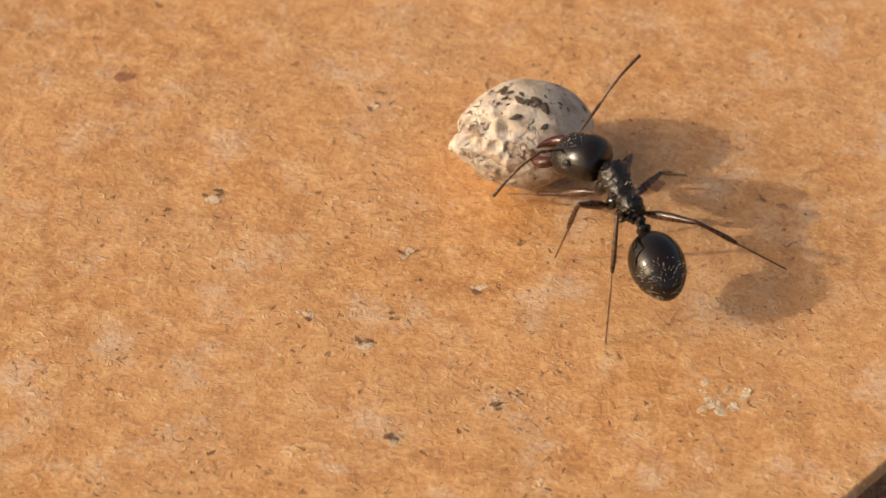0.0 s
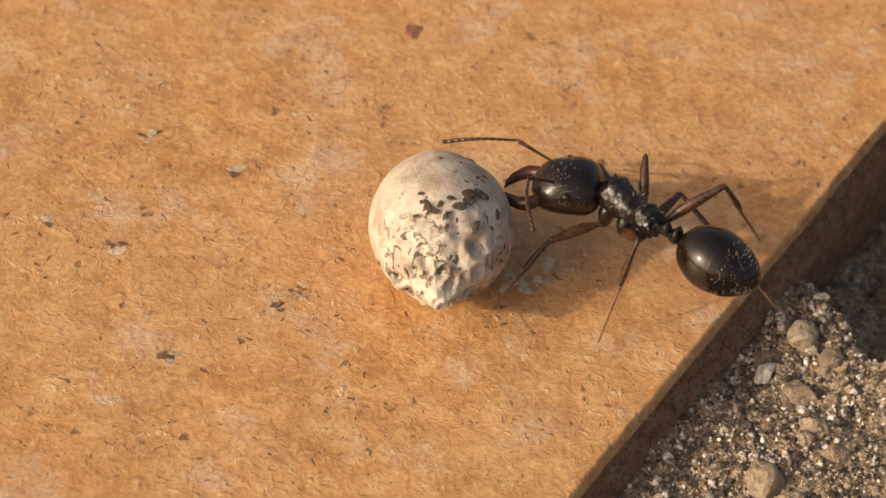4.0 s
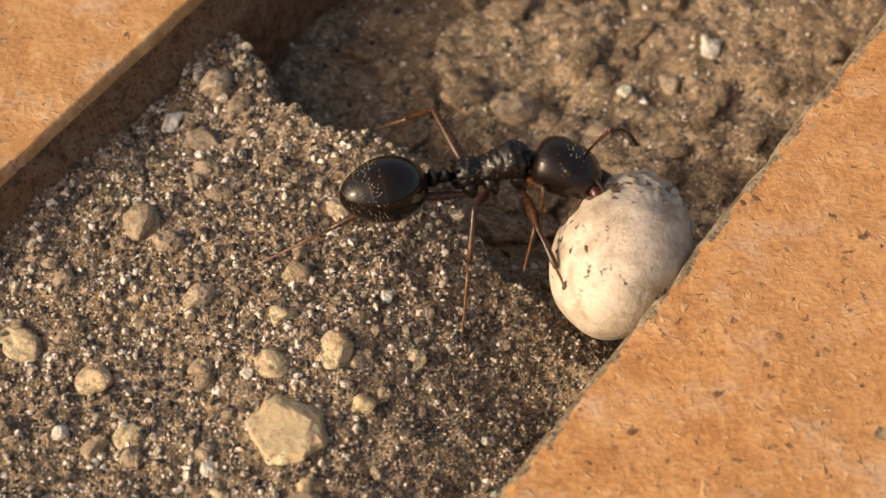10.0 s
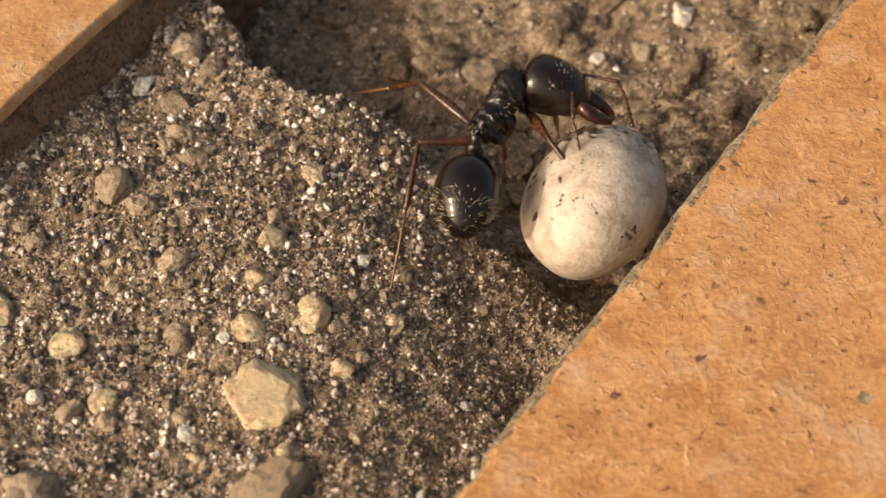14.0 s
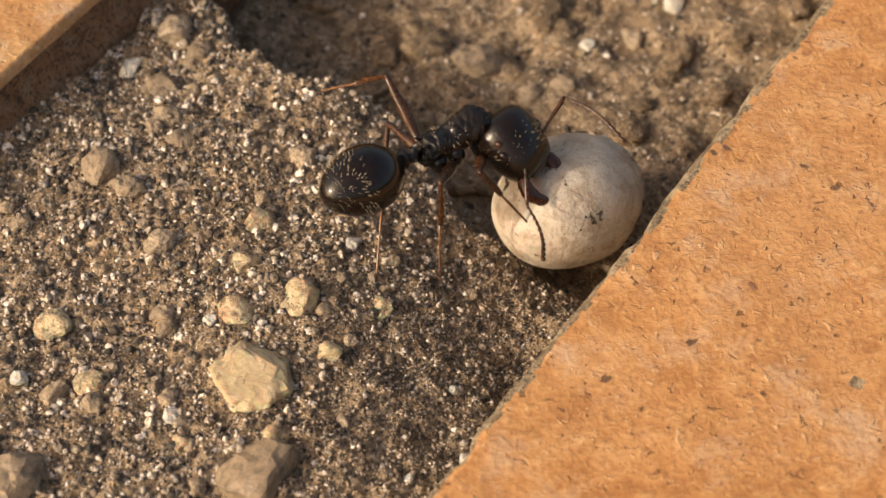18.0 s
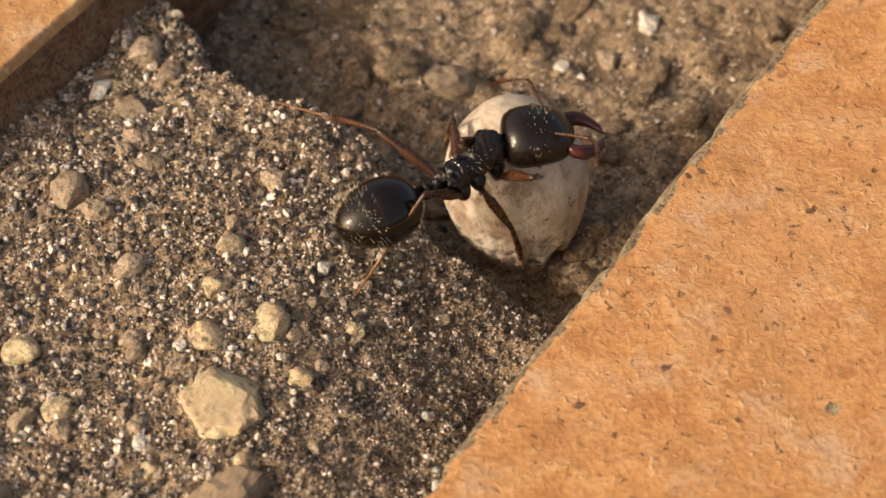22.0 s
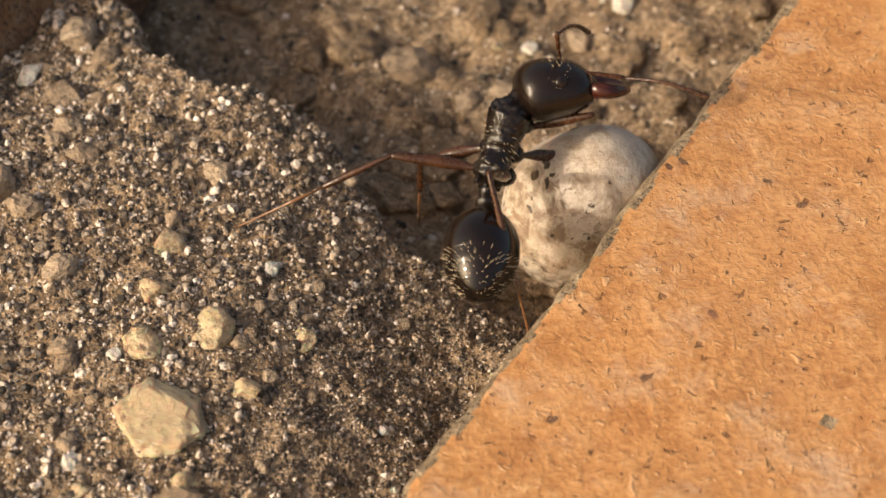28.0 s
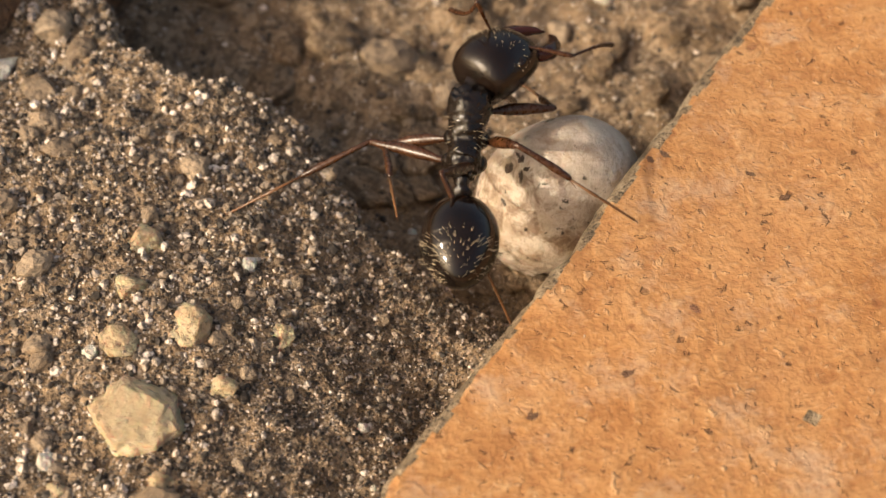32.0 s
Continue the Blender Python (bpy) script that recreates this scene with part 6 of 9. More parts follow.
    walk(limbs["left", "hind", "femur"], [
        (0, pose(-0.00092, 0.00050, -0.00066, 0.0, -54.0, 136.9)), (0.5, pose(-0.00092, 0.00050, -0.00066, -2.2, -55.8, 139.6)), (1, pose(-0.00092, 0.00050, -0.00066, -4.9, -56.1, 142.9)),
        (1.5, pose(-0.00092, 0.00050, -0.00066, 13.0, -63.6, 121.5)), (2, pose(-0.00092, 0.00050, -0.00066, 39.5, -66.0, 91.5)), (2.5, pose(-0.00092, 0.00050, -0.00066, -12.6, -61.7, 146.7)),
        (3, pose(-0.00092, 0.00050, -0.00066, -36.3, -42.7, 173.5)), (3.5, pose(-0.00092, 0.00050, -0.00066, -58.2, -18.5, -115.0)), (4, pose(-0.00092, 0.00050, -0.00066, -58.7, -3.9, -77.4)),
        (4.25, pose(-0.00092, 0.00050, -0.00066, -60.8, -64.9, -106.4)), (4.5, pose(-0.00092, 0.00050, -0.00066, 79.4, -50.1, 89.3)), (5, pose(-0.00092, 0.00050, -0.00066, 87.2, -52.5, 79.3)),
        (5.5, pose(-0.00092, 0.00050, -0.00066, 82.4, -58.1, 85.0)), (6, pose(-0.00092, 0.00050, -0.00066, 79.4, -59.7, 88.5)), (6.5, pose(-0.00092, 0.00050, -0.00066, 70.4, -60.0, 98.8)),
        (7, pose(-0.00092, 0.00050, -0.00066, 109.8, -63.1, 55.1)), (7.5, pose(-0.00092, 0.00050, -0.00066, 73.3, -60.8, 96.6)), (8, pose(-0.00092, 0.00050, -0.00066, 58.7, -47.6, 115.6)),
        (8.5, pose(-0.00092, 0.00050, -0.00066, -152.6, -55.6, -16.0)), (9, pose(-0.00092, 0.00050, -0.00066, 84.4, -60.4, 131.7)), (9.5, pose(-0.00092, 0.00050, -0.00066, 108.8, -26.3, 85.0)),
        (10, pose(-0.00092, 0.00050, -0.00066, 102.9, -17.4, 105.8)), (10.5, pose(-0.00092, 0.00050, -0.00066, 111.3, -21.0, 84.9)), (11, pose(-0.00092, 0.00050, -0.00066, 118.9, -24.4, 68.2)),
        (11.5, pose(-0.00092, 0.00050, -0.00066, 115.7, -28.5, 75.3)), (12, pose(-0.00092, 0.00050, -0.00066, 112.2, -33.1, 81.9)), (12.5, pose(-0.00092, 0.00050, -0.00066, 107.0, -37.3, 90.6)),
        (13, pose(-0.00092, 0.00050, -0.00066, 103.1, -44.6, 96.1)), (13.5, pose(-0.00092, 0.00050, -0.00066, 105.0, -26.3, 90.7)), (14, pose(-0.00092, 0.00050, -0.00066, 104.9, -1.5, 76.7)),
        (14.5, pose(-0.00092, 0.00050, -0.00066, 105.2, -9.8, 73.6)), (15, pose(-0.00092, 0.00050, -0.00066, 104.5, -24.4, 74.2)), (15.5, pose(-0.00092, 0.00050, -0.00066, 103.6, -27.1, 76.1)),
        (16, pose(-0.00092, 0.00050, -0.00066, 102.6, -30.1, 78.1)), (16.5, pose(-0.00092, 0.00050, -0.00066, 101.4, -28.4, 80.6)), (17, pose(-0.00092, 0.00050, -0.00066, 100.1, -31.3, 83.1)),
        (17.5, pose(-0.00092, 0.00050, -0.00066, 98.6, -34.2, 85.9)), (18, pose(-0.00092, 0.00050, -0.00066, 96.6, -36.7, 89.2)), (18.5, pose(-0.00092, 0.00050, -0.00066, 99.0, -30.9, 84.5)),
        (19, pose(-0.00092, 0.00050, -0.00066, 101.8, -16.6, 74.4)), (19.5, pose(-0.00092, 0.00050, -0.00066, 95.0, -29.5, 88.1)), (20, pose(-0.00092, 0.00050, -0.00066, 94.0, -27.0, 90.4)),
        (20.5, pose(-0.00092, 0.00050, -0.00066, 95.4, -24.2, 87.1)), (21, pose(-0.00092, 0.00050, -0.00066, 96.8, -23.0, 83.5)), (21.5, pose(-0.00092, 0.00050, -0.00066, 94.2, -19.2, 91.2)),
        (22, pose(-0.00092, 0.00050, -0.00066, 88.9, -23.5, 104.8)), (22.5, pose(-0.00092, 0.00050, -0.00066, 87.5, -32.2, 107.4)), (23, pose(-0.00092, 0.00050, -0.00066, 89.0, -32.8, 104.5)),
        (23.5, pose(-0.00092, 0.00050, -0.00066, 87.7, -26.3, 107.6)), (24, pose(-0.00092, 0.00050, -0.00066, 87.1, -17.5, 109.6)), (24.5, pose(-0.00092, 0.00050, -0.00066, 87.3, -10.3, 108.7)),
        (25, pose(-0.00092, 0.00050, -0.00066, 87.1, -5.8, 110.1)), (25.5, pose(-0.00092, 0.00050, -0.00066, 88.2, -9.9, 104.1)), (26, pose(-0.00092, 0.00050, -0.00066, 87.0, 4.3, 88.6)),
        (26.5, pose(-0.00092, 0.00050, -0.00066, 86.9, -1.7, 92.6)), (27, pose(-0.00092, 0.00050, -0.00066, 86.2, -7.6, 97.3)), (27.5, pose(-0.00092, 0.00050, -0.00066, 85.9, -10.7, 99.0)),
        (28, pose(-0.00092, 0.00050, -0.00066, 85.7, -12.1, 100.1)), (28.5, pose(-0.00092, 0.00050, -0.00066, 85.8, -0.1, 100.1)), (29, pose(-0.00092, 0.00050, -0.00066, 86.0, 7.8, 101.7)),
        (29.5, pose(-0.00092, 0.00050, -0.00066, 85.4, 14.6, 99.0)), (30, pose(-0.00092, 0.00050, -0.00066, 83.8, 23.4, 94.7)), (30.5, pose(-0.00092, 0.00050, -0.00066, 84.2, 24.0, 95.8)),
        (31, pose(-0.00092, 0.00050, -0.00066, 83.0, 29.3, 93.2)), (31.5, pose(-0.00092, 0.00050, -0.00066, 84.1, -1.9, 88.9)), (32, pose(-0.00092, 0.00050, -0.00066, 80.2, 20.7, 76.9)),
    ])
    walk(limbs["left", "hind", "tibia"], [
        (0, pose(-0.00216, 0.00166, 0.00169, 0.0, 49.6, 155.9)), (0.5, pose(-0.00216, 0.00156, 0.00174, -9.8, 53.9, 143.1)), (1, pose(-0.00221, 0.00148, 0.00175, -23.1, 58.1, 126.5)),
        (1.5, pose(-0.00159, 0.00160, 0.00194, -19.6, 58.9, 130.7)), (2, pose(-0.00095, 0.00168, 0.00199, -14.9, 59.0, 136.1)), (2.5, pose(-0.00207, 0.00125, 0.00189, 0.6, 46.5, 154.1)),
        (3, pose(-0.00304, 0.00074, 0.00131, 11.2, 33.2, 168.4)), (3.5, pose(-0.00208, -0.00199, 0.00026, 7.9, 38.9, 162.4)), (4, pose(-0.00029, -0.00232, -0.00046, 25.2, 38.7, -168.6)),
        (4.5, pose(-0.00090, 0.00236, 0.00157, 16.6, 28.2, 177.5)), (5, pose(-0.00059, 0.00224, 0.00164, 17.8, 29.6, -179.9)), (5.5, pose(-0.00079, 0.00203, 0.00180, 18.6, 32.1, -178.3)),
        (6, pose(-0.00088, 0.00196, 0.00184, 18.8, 32.2, -177.8)), (6.5, pose(-0.00114, 0.00193, 0.00185, 18.5, 31.5, -178.4)), (7, pose(-0.00017, 0.00158, 0.00193, 13.2, 27.8, 171.6)),
        (7.5, pose(-0.00108, 0.00191, 0.00187, 13.8, 31.5, 172.9)), (8, pose(-0.00176, 0.00226, 0.00148, 13.4, 32.1, 172.0)), (8.5, pose(0.00066, 0.00005, 0.00173, 19.3, 11.2, -178.3)),
        (9, pose(-0.00187, 0.00157, 0.00186, 9.7, 17.1, 147.0)), (9.5, pose(-0.00069, 0.00309, 0.00063, -5.4, 51.4, 103.2)), (10, pose(-0.00168, 0.00316, 0.00021, 13.5, 43.2, 127.3)),
        (10.5, pose(-0.00068, 0.00320, 0.00038, -10.2, 47.3, 93.5)), (11, pose(0.00006, 0.00295, 0.00054, -33.8, 40.7, 59.1)), (11.5, pose(-0.00027, 0.00297, 0.00072, -26.1, 43.7, 70.3)),
        (12, pose(-0.00058, 0.00290, 0.00092, -17.3, 44.5, 82.7)), (12.5, pose(-0.00094, 0.00281, 0.00110, -10.0, 46.6, 92.9)), (13, pose(-0.00114, 0.00255, 0.00138, -1.0, 45.0, 105.1)),
        (13.5, pose(-0.00095, 0.00310, 0.00062, -9.8, 47.8, 92.8)), (14, pose(-0.00025, 0.00332, -0.00058, -17.7, 44.0, 81.9)), (14.5, pose(-0.00011, 0.00324, -0.00017, -8.0, 40.4, 95.6)),
        (15, pose(-0.00020, 0.00304, 0.00054, -0.4, 37.4, 107.3)), (15.5, pose(-0.00030, 0.00301, 0.00066, -1.7, 39.2, 105.2)), (16, pose(-0.00040, 0.00296, 0.00079, -3.2, 40.8, 102.8)),
        (16.5, pose(-0.00051, 0.00302, 0.00072, -5.9, 42.0, 98.6)), (17, pose(-0.00062, 0.00296, 0.00085, -8.0, 43.1, 95.6)), (17.5, pose(-0.00075, 0.00289, 0.00097, -10.4, 43.9, 92.1)),
        (18, pose(-0.00089, 0.00282, 0.00107, -12.9, 44.3, 88.4)), (18.5, pose(-0.00068, 0.00298, 0.00083, -15.2, 42.6, 85.1)), (19, pose(-0.00017, 0.00318, 0.00017, -17.3, 38.3, 81.9)),
        (19.5, pose(-0.00084, 0.00302, 0.00077, -10.2, 41.7, 93.2)), (20, pose(-0.00094, 0.00308, 0.00066, -1.8, 39.4, 105.7)), (20.5, pose(-0.00079, 0.00314, 0.00053, -9.8, 41.0, 92.9)),
        (21, pose(-0.00062, 0.00315, 0.00047, -18.0, 40.2, 80.2)), (21.5, pose(-0.00098, 0.00324, 0.00030, -15.7, 31.1, 84.0)), (22, pose(-0.00160, 0.00307, 0.00050, -13.6, 23.0, 88.4)),
        (22.5, pose(-0.00165, 0.00284, 0.00088, -14.2, 19.3, 86.8)), (23, pose(-0.00153, 0.00286, 0.00091, -15.5, 16.9, 83.0)), (23.5, pose(-0.00171, 0.00298, 0.00063, -9.9, 19.6, 100.3)),
        (24, pose(-0.00185, 0.00311, 0.00021, -4.9, 21.0, 114.5)), (24.5, pose(-0.00183, 0.00320, -0.00014, -5.3, 14.3, 113.6)), (25, pose(-0.00191, 0.00321, -0.00037, -5.9, 9.3, 110.9)),
        (25.5, pose(-0.00161, 0.00327, -0.00016, -4.6, 11.2, 118.9)), (26, pose(-0.00085, 0.00339, -0.00088, -2.8, 10.3, 127.7)), (26.5, pose(-0.00105, 0.00340, -0.00057, -2.6, 9.1, 129.2)),
        (27, pose(-0.00129, 0.00335, -0.00028, -2.6, 8.6, 129.1)), (27.5, pose(-0.00137, 0.00331, -0.00012, -2.4, 6.5, 130.0)), (28, pose(-0.00142, 0.00329, -0.00005, -2.4, 5.7, 130.1)),
        (28.5, pose(-0.00143, 0.00336, -0.00066, -2.4, 2.9, 130.0)), (29, pose(-0.00150, 0.00331, -0.00105, -2.5, -2.0, 129.9)), (29.5, pose(-0.00136, 0.00327, -0.00139, -2.4, 2.0, 128.1)),
        (30, pose(-0.00114, 0.00315, -0.00181, -2.4, 2.8, 126.9)), (30.5, pose(-0.00119, 0.00314, -0.00184, -2.3, 3.1, 129.4)), (31, pose(-0.00106, 0.00302, -0.00208, -2.1, -13.4, 134.8)),
        (31.5, pose(-0.00087, 0.00340, -0.00056, -1.0, 6.1, 129.8)), (32, pose(-0.00031, 0.00314, -0.00168, -2.0, 11.9, 120.4)),
    ])
    walk(limbs["right", "front", "femur"], [
        (0, pose(0.00085, -0.00047, -0.00095, 0.0, 7.7, -45.1)), (0.5, pose(0.00085, -0.00047, -0.00095, 0.9, 8.0, -38.6)), (1, pose(0.00085, -0.00047, -0.00095, 1.7, 8.0, -32.6)),
        (1.5, pose(0.00085, -0.00047, -0.00095, 0.7, 12.5, -39.9)), (2, pose(0.00085, -0.00047, -0.00095, -1.1, 16.1, -47.9)), (2.5, pose(0.00085, -0.00047, -0.00095, 1.3, 7.5, -39.3)),
        (3, pose(0.00085, -0.00047, -0.00095, 2.0, -1.5, -34.1)), (3.5, pose(0.00085, -0.00047, -0.00095, 1.9, -13.1, -26.4)), (4, pose(0.00085, -0.00047, -0.00095, 0.3, -18.3, -19.5)),
        (4.5, pose(0.00085, -0.00047, -0.00095, 36.9, -65.7, -103.3)), (5, pose(0.00085, -0.00047, -0.00095, 33.8, -71.6, -99.8)), (5.5, pose(0.00085, -0.00047, -0.00095, -7.3, -43.4, -58.1)),
        (6, pose(0.00085, -0.00047, -0.00095, -45.6, 22.8, -25.1)), (6.5, pose(0.00085, -0.00047, -0.00095, -48.9, 25.3, -33.8)), (7, pose(0.00085, -0.00047, -0.00095, -53.9, 22.9, -47.5)),
        (7.5, pose(0.00085, -0.00047, -0.00095, -57.5, 20.5, -58.4)), (8, pose(0.00085, -0.00047, -0.00095, -58.9, 14.4, -63.6)), (8.5, pose(0.00085, -0.00047, -0.00095, -28.5, 18.0, -8.7)),
        (9, pose(0.00085, -0.00047, -0.00095, -35.8, 20.6, -48.9)), (9.5, pose(0.00085, -0.00047, -0.00095, -38.8, -4.9, -92.4)), (10, pose(0.00085, -0.00047, -0.00095, -38.9, 0.8, -82.7)),
        (10.5, pose(0.00085, -0.00047, -0.00095, -36.7, -7.4, -102.8)), (11, pose(0.00085, -0.00047, -0.00095, -32.6, -8.6, -121.7)), (11.5, pose(0.00085, -0.00047, -0.00095, -33.7, -4.4, -109.2)),
        (12, pose(0.00085, -0.00047, -0.00095, -33.8, 0.8, -96.8)), (12.5, pose(0.00085, -0.00047, -0.00095, -33.5, -4.3, -104.5)), (13, pose(0.00085, -0.00047, -0.00095, -33.0, -14.1, -110.9)),
        (13.5, pose(0.00085, -0.00047, -0.00095, -31.6, -18.0, -116.1)), (14, pose(0.00085, -0.00047, -0.00095, -29.3, -20.0, -122.9)), (14.5, pose(0.00085, -0.00047, -0.00095, -27.7, -30.3, -127.8)),
        (15, pose(0.00085, -0.00047, -0.00095, -24.7, -42.3, -134.0)), (15.5, pose(0.00085, -0.00047, -0.00095, -24.6, -38.8, -134.2)), (16, pose(0.00085, -0.00047, -0.00095, -24.7, -37.9, -134.1)),
        (16.5, pose(0.00085, -0.00047, -0.00095, -25.0, -37.1, -133.7)), (17, pose(0.00085, -0.00047, -0.00095, -25.5, -33.0, -132.9)), (17.5, pose(0.00085, -0.00047, -0.00095, -25.0, -34.0, -133.7)),
        (18, pose(0.00085, -0.00047, -0.00095, -27.5, -28.6, -129.3)), (18.5, pose(0.00085, -0.00047, -0.00095, -29.0, -34.9, -126.5)), (19, pose(0.00085, -0.00047, -0.00095, -34.3, -39.0, -117.3)),
        (19.5, pose(0.00085, -0.00047, -0.00095, -43.5, -47.6, -103.6)), (20, pose(0.00085, -0.00047, -0.00095, -56.8, -46.0, -84.4)), (20.5, pose(0.00085, -0.00047, -0.00095, -47.4, -43.5, -97.3)),
        (21, pose(0.00085, -0.00047, -0.00095, -45.9, -32.9, -100.5)), (21.5, pose(0.00085, -0.00047, -0.00095, -47.9, -36.1, -97.0)), (22, pose(0.00085, -0.00047, -0.00095, -48.1, -36.7, -96.7)),
        (22.5, pose(0.00085, -0.00047, -0.00095, -56.8, -24.4, -78.0)), (23, pose(0.00085, -0.00047, -0.00095, -60.6, -11.2, -62.4)), (23.5, pose(0.00085, -0.00047, -0.00095, -54.6, -25.3, -78.2)),
        (24, pose(0.00085, -0.00047, -0.00095, -44.8, -41.6, -95.5)), (24.5, pose(0.00085, -0.00047, -0.00095, -67.6, -28.3, -41.6)), (25, pose(0.00085, -0.00047, -0.00095, -73.7, -13.9, -15.4)),
        (25.5, pose(0.00085, -0.00047, -0.00095, -71.1, -34.5, -21.8)), (26, pose(0.00085, -0.00047, -0.00095, 24.9, -72.9, -126.7)), (26.5, pose(0.00085, -0.00047, -0.00095, -5.8, -68.1, -94.8)),
        (27, pose(0.00085, -0.00047, -0.00095, -21.7, -50.8, -78.5)), (27.5, pose(0.00085, -0.00047, -0.00095, -29.1, -35.8, -69.5)), (28, pose(0.00085, -0.00047, -0.00095, -33.0, -12.5, -65.9)),
        (28.5, pose(0.00085, -0.00047, -0.00095, -36.2, 14.3, -62.9)), (29, pose(0.00085, -0.00047, -0.00095, -37.4, 20.3, -66.9)), (29.5, pose(0.00085, -0.00047, -0.00095, -41.6, 20.8, -80.7)),
        (30, pose(0.00085, -0.00047, -0.00095, -47.0, 30.6, -93.7)), (30.5, pose(0.00085, -0.00047, -0.00095, -37.4, 20.6, -74.1)), (31, pose(0.00085, -0.00047, -0.00095, -29.8, 16.1, -55.0)),
        (31.5, pose(0.00085, -0.00047, -0.00095, -32.6, 7.1, -68.5)), (32, pose(0.00085, -0.00047, -0.00095, -33.5, 6.6, -80.0)),
    ])
    walk(limbs["right", "front", "tibia"], [
        (0, pose(0.00239, -0.00201, -0.00125, 0.0, 71.2, 22.8)), (0.5, pose(0.00255, -0.00183, -0.00126, -15.8, 63.6, 6.1)), (1, pose(0.00269, -0.00164, -0.00126, -23.7, 54.1, -2.5)),
        (1.5, pose(0.00250, -0.00185, -0.00143, -29.0, 62.5, -8.6)), (2, pose(0.00227, -0.00204, -0.00156, -38.6, 70.3, -19.0)), (2.5, pose(0.00254, -0.00185, -0.00124, -34.2, 74.4, -14.3)),
        (3, pose(0.00267, -0.00170, -0.00089, -23.9, 76.4, -3.6)), (3.5, pose(0.00277, -0.00142, -0.00045, -30.9, 56.5, -9.3)), (4, pose(0.00282, -0.00117, -0.00026, -36.6, 33.0, -13.9)),
        (4.25, pose(0.00173, -0.00126, 0.00040, -82.6, 70.6, -47.9)), (4.5, pose(0.00064, -0.00135, 0.00106, 172.0, 53.7, -142.3)), (5, pose(0.00073, -0.00115, 0.00114, 163.0, 65.4, -152.9)),
        (5.5, pose(0.00169, -0.00183, 0.00056, 129.3, 68.2, 169.5)), (6, pose(0.00269, -0.00133, -0.00180, -179.3, 75.2, -137.0)), (6.5, pose(0.00250, -0.00158, -0.00189, -106.3, 62.3, -58.4)),
        (7, pose(0.00222, -0.00196, -0.00181, -135.1, 69.4, -89.0)), (7.5, pose(0.00193, -0.00223, -0.00172, -119.1, 61.9, -71.3)), (8, pose(0.00180, -0.00238, -0.00150, -112.0, 50.0, -63.0)),
        (8.5, pose(0.00292, -0.00079, -0.00163, -141.6, 58.3, -96.9)), (9, pose(0.00221, -0.00202, -0.00172, -100.5, 59.3, -46.7)), (9.5, pose(0.00076, -0.00266, -0.00076, -164.2, 39.8, -116.3)),
        (10, pose(0.00113, -0.00265, -0.00098, -142.8, 23.8, -76.4)), (10.5, pose(0.00037, -0.00260, -0.00067, -151.4, 42.6, -94.5)), (11, pose(-0.00029, -0.00232, -0.00062, -153.1, 65.7, -99.3)),
        (11.5, pose(0.00013, -0.00254, -0.00078, -141.9, 41.0, -89.2)), (12, pose(0.00059, -0.00265, -0.00098, -135.4, 16.3, -81.4)), (12.5, pose(0.00030, -0.00259, -0.00079, -137.9, 11.3, -90.7)),
        (13, pose(0.00009, -0.00246, -0.00042, -138.8, 9.4, -95.6)), (13.5, pose(-0.00007, -0.00235, -0.00027, -140.7, 9.0, -105.0)), (14, pose(-0.00027, -0.00221, -0.00020, -142.4, 10.7, -113.4)),
        (14.5, pose(-0.00031, -0.00197, 0.00016, -141.2, 12.9, -106.9)), (15, pose(-0.00028, -0.00164, 0.00053, -140.2, 14.5, -102.0)), (15.5, pose(-0.00035, -0.00170, 0.00043, -138.7, 18.5, -96.4)),
        (16, pose(-0.00036, -0.00172, 0.00040, -135.4, 27.7, -88.3)), (16.5, pose(-0.00036, -0.00174, 0.00038, -130.0, 36.9, -78.5)), (17, pose(-0.00041, -0.00182, 0.00025, -118.0, 46.9, -60.9)),
        (17.5, pose(-0.00041, -0.00179, 0.00028, -110.8, 50.1, -51.4)), (18, pose(-0.00037, -0.00196, 0.00010, -92.0, 55.3, -28.2)), (18.5, pose(-0.00022, -0.00192, 0.00031, -99.8, 45.3, -39.0)),
        (19, pose(0.00007, -0.00199, 0.00043, -103.7, 37.9, -45.5)), (19.5, pose(0.00050, -0.00191, 0.00067, -90.1, 57.0, -30.0)), (20, pose(0.00100, -0.00199, 0.00063, -34.6, 71.6, 26.9)),
        (20.5, pose(0.00065, -0.00205, 0.00056, -48.6, 61.3, 12.1)), (21, pose(0.00051, -0.00229, 0.00024, -49.0, 50.5, 12.2)), (21.5, pose(0.00063, -0.00224, 0.00035, -43.1, 47.6, 20.0)),
        (22, pose(0.00064, -0.00222, 0.00037, -37.9, 42.3, 27.3)), (22.5, pose(0.00127, -0.00243, -0.00004, -42.7, 47.7, 20.5)), (23, pose(0.00185, -0.00238, -0.00052, -55.6, 53.7, 3.5)),
        (23.5, pose(0.00126, -0.00242, -0.00001, -37.2, 61.3, 24.7)), (24, pose(0.00069, -0.00211, 0.00051, -20.8, 65.1, 43.1)), (24.5, pose(0.00230, -0.00175, 0.00009, -32.4, 71.4, 30.5)),
        (25, pose(0.00291, -0.00104, -0.00042, -80.7, 63.9, -23.1)), (25.5, pose(0.00253, -0.00114, 0.00030, -124.1, 70.5, -68.3)), (26, pose(0.00046, -0.00099, 0.00115, -132.2, 46.4, -80.7)),
        (26.5, pose(0.00078, -0.00129, 0.00109, -125.1, 58.2, -72.5)), (27, pose(0.00113, -0.00183, 0.00076, -103.1, 72.5, -49.7)), (27.5, pose(0.00147, -0.00214, 0.00034, -64.7, 79.4, -11.0)),
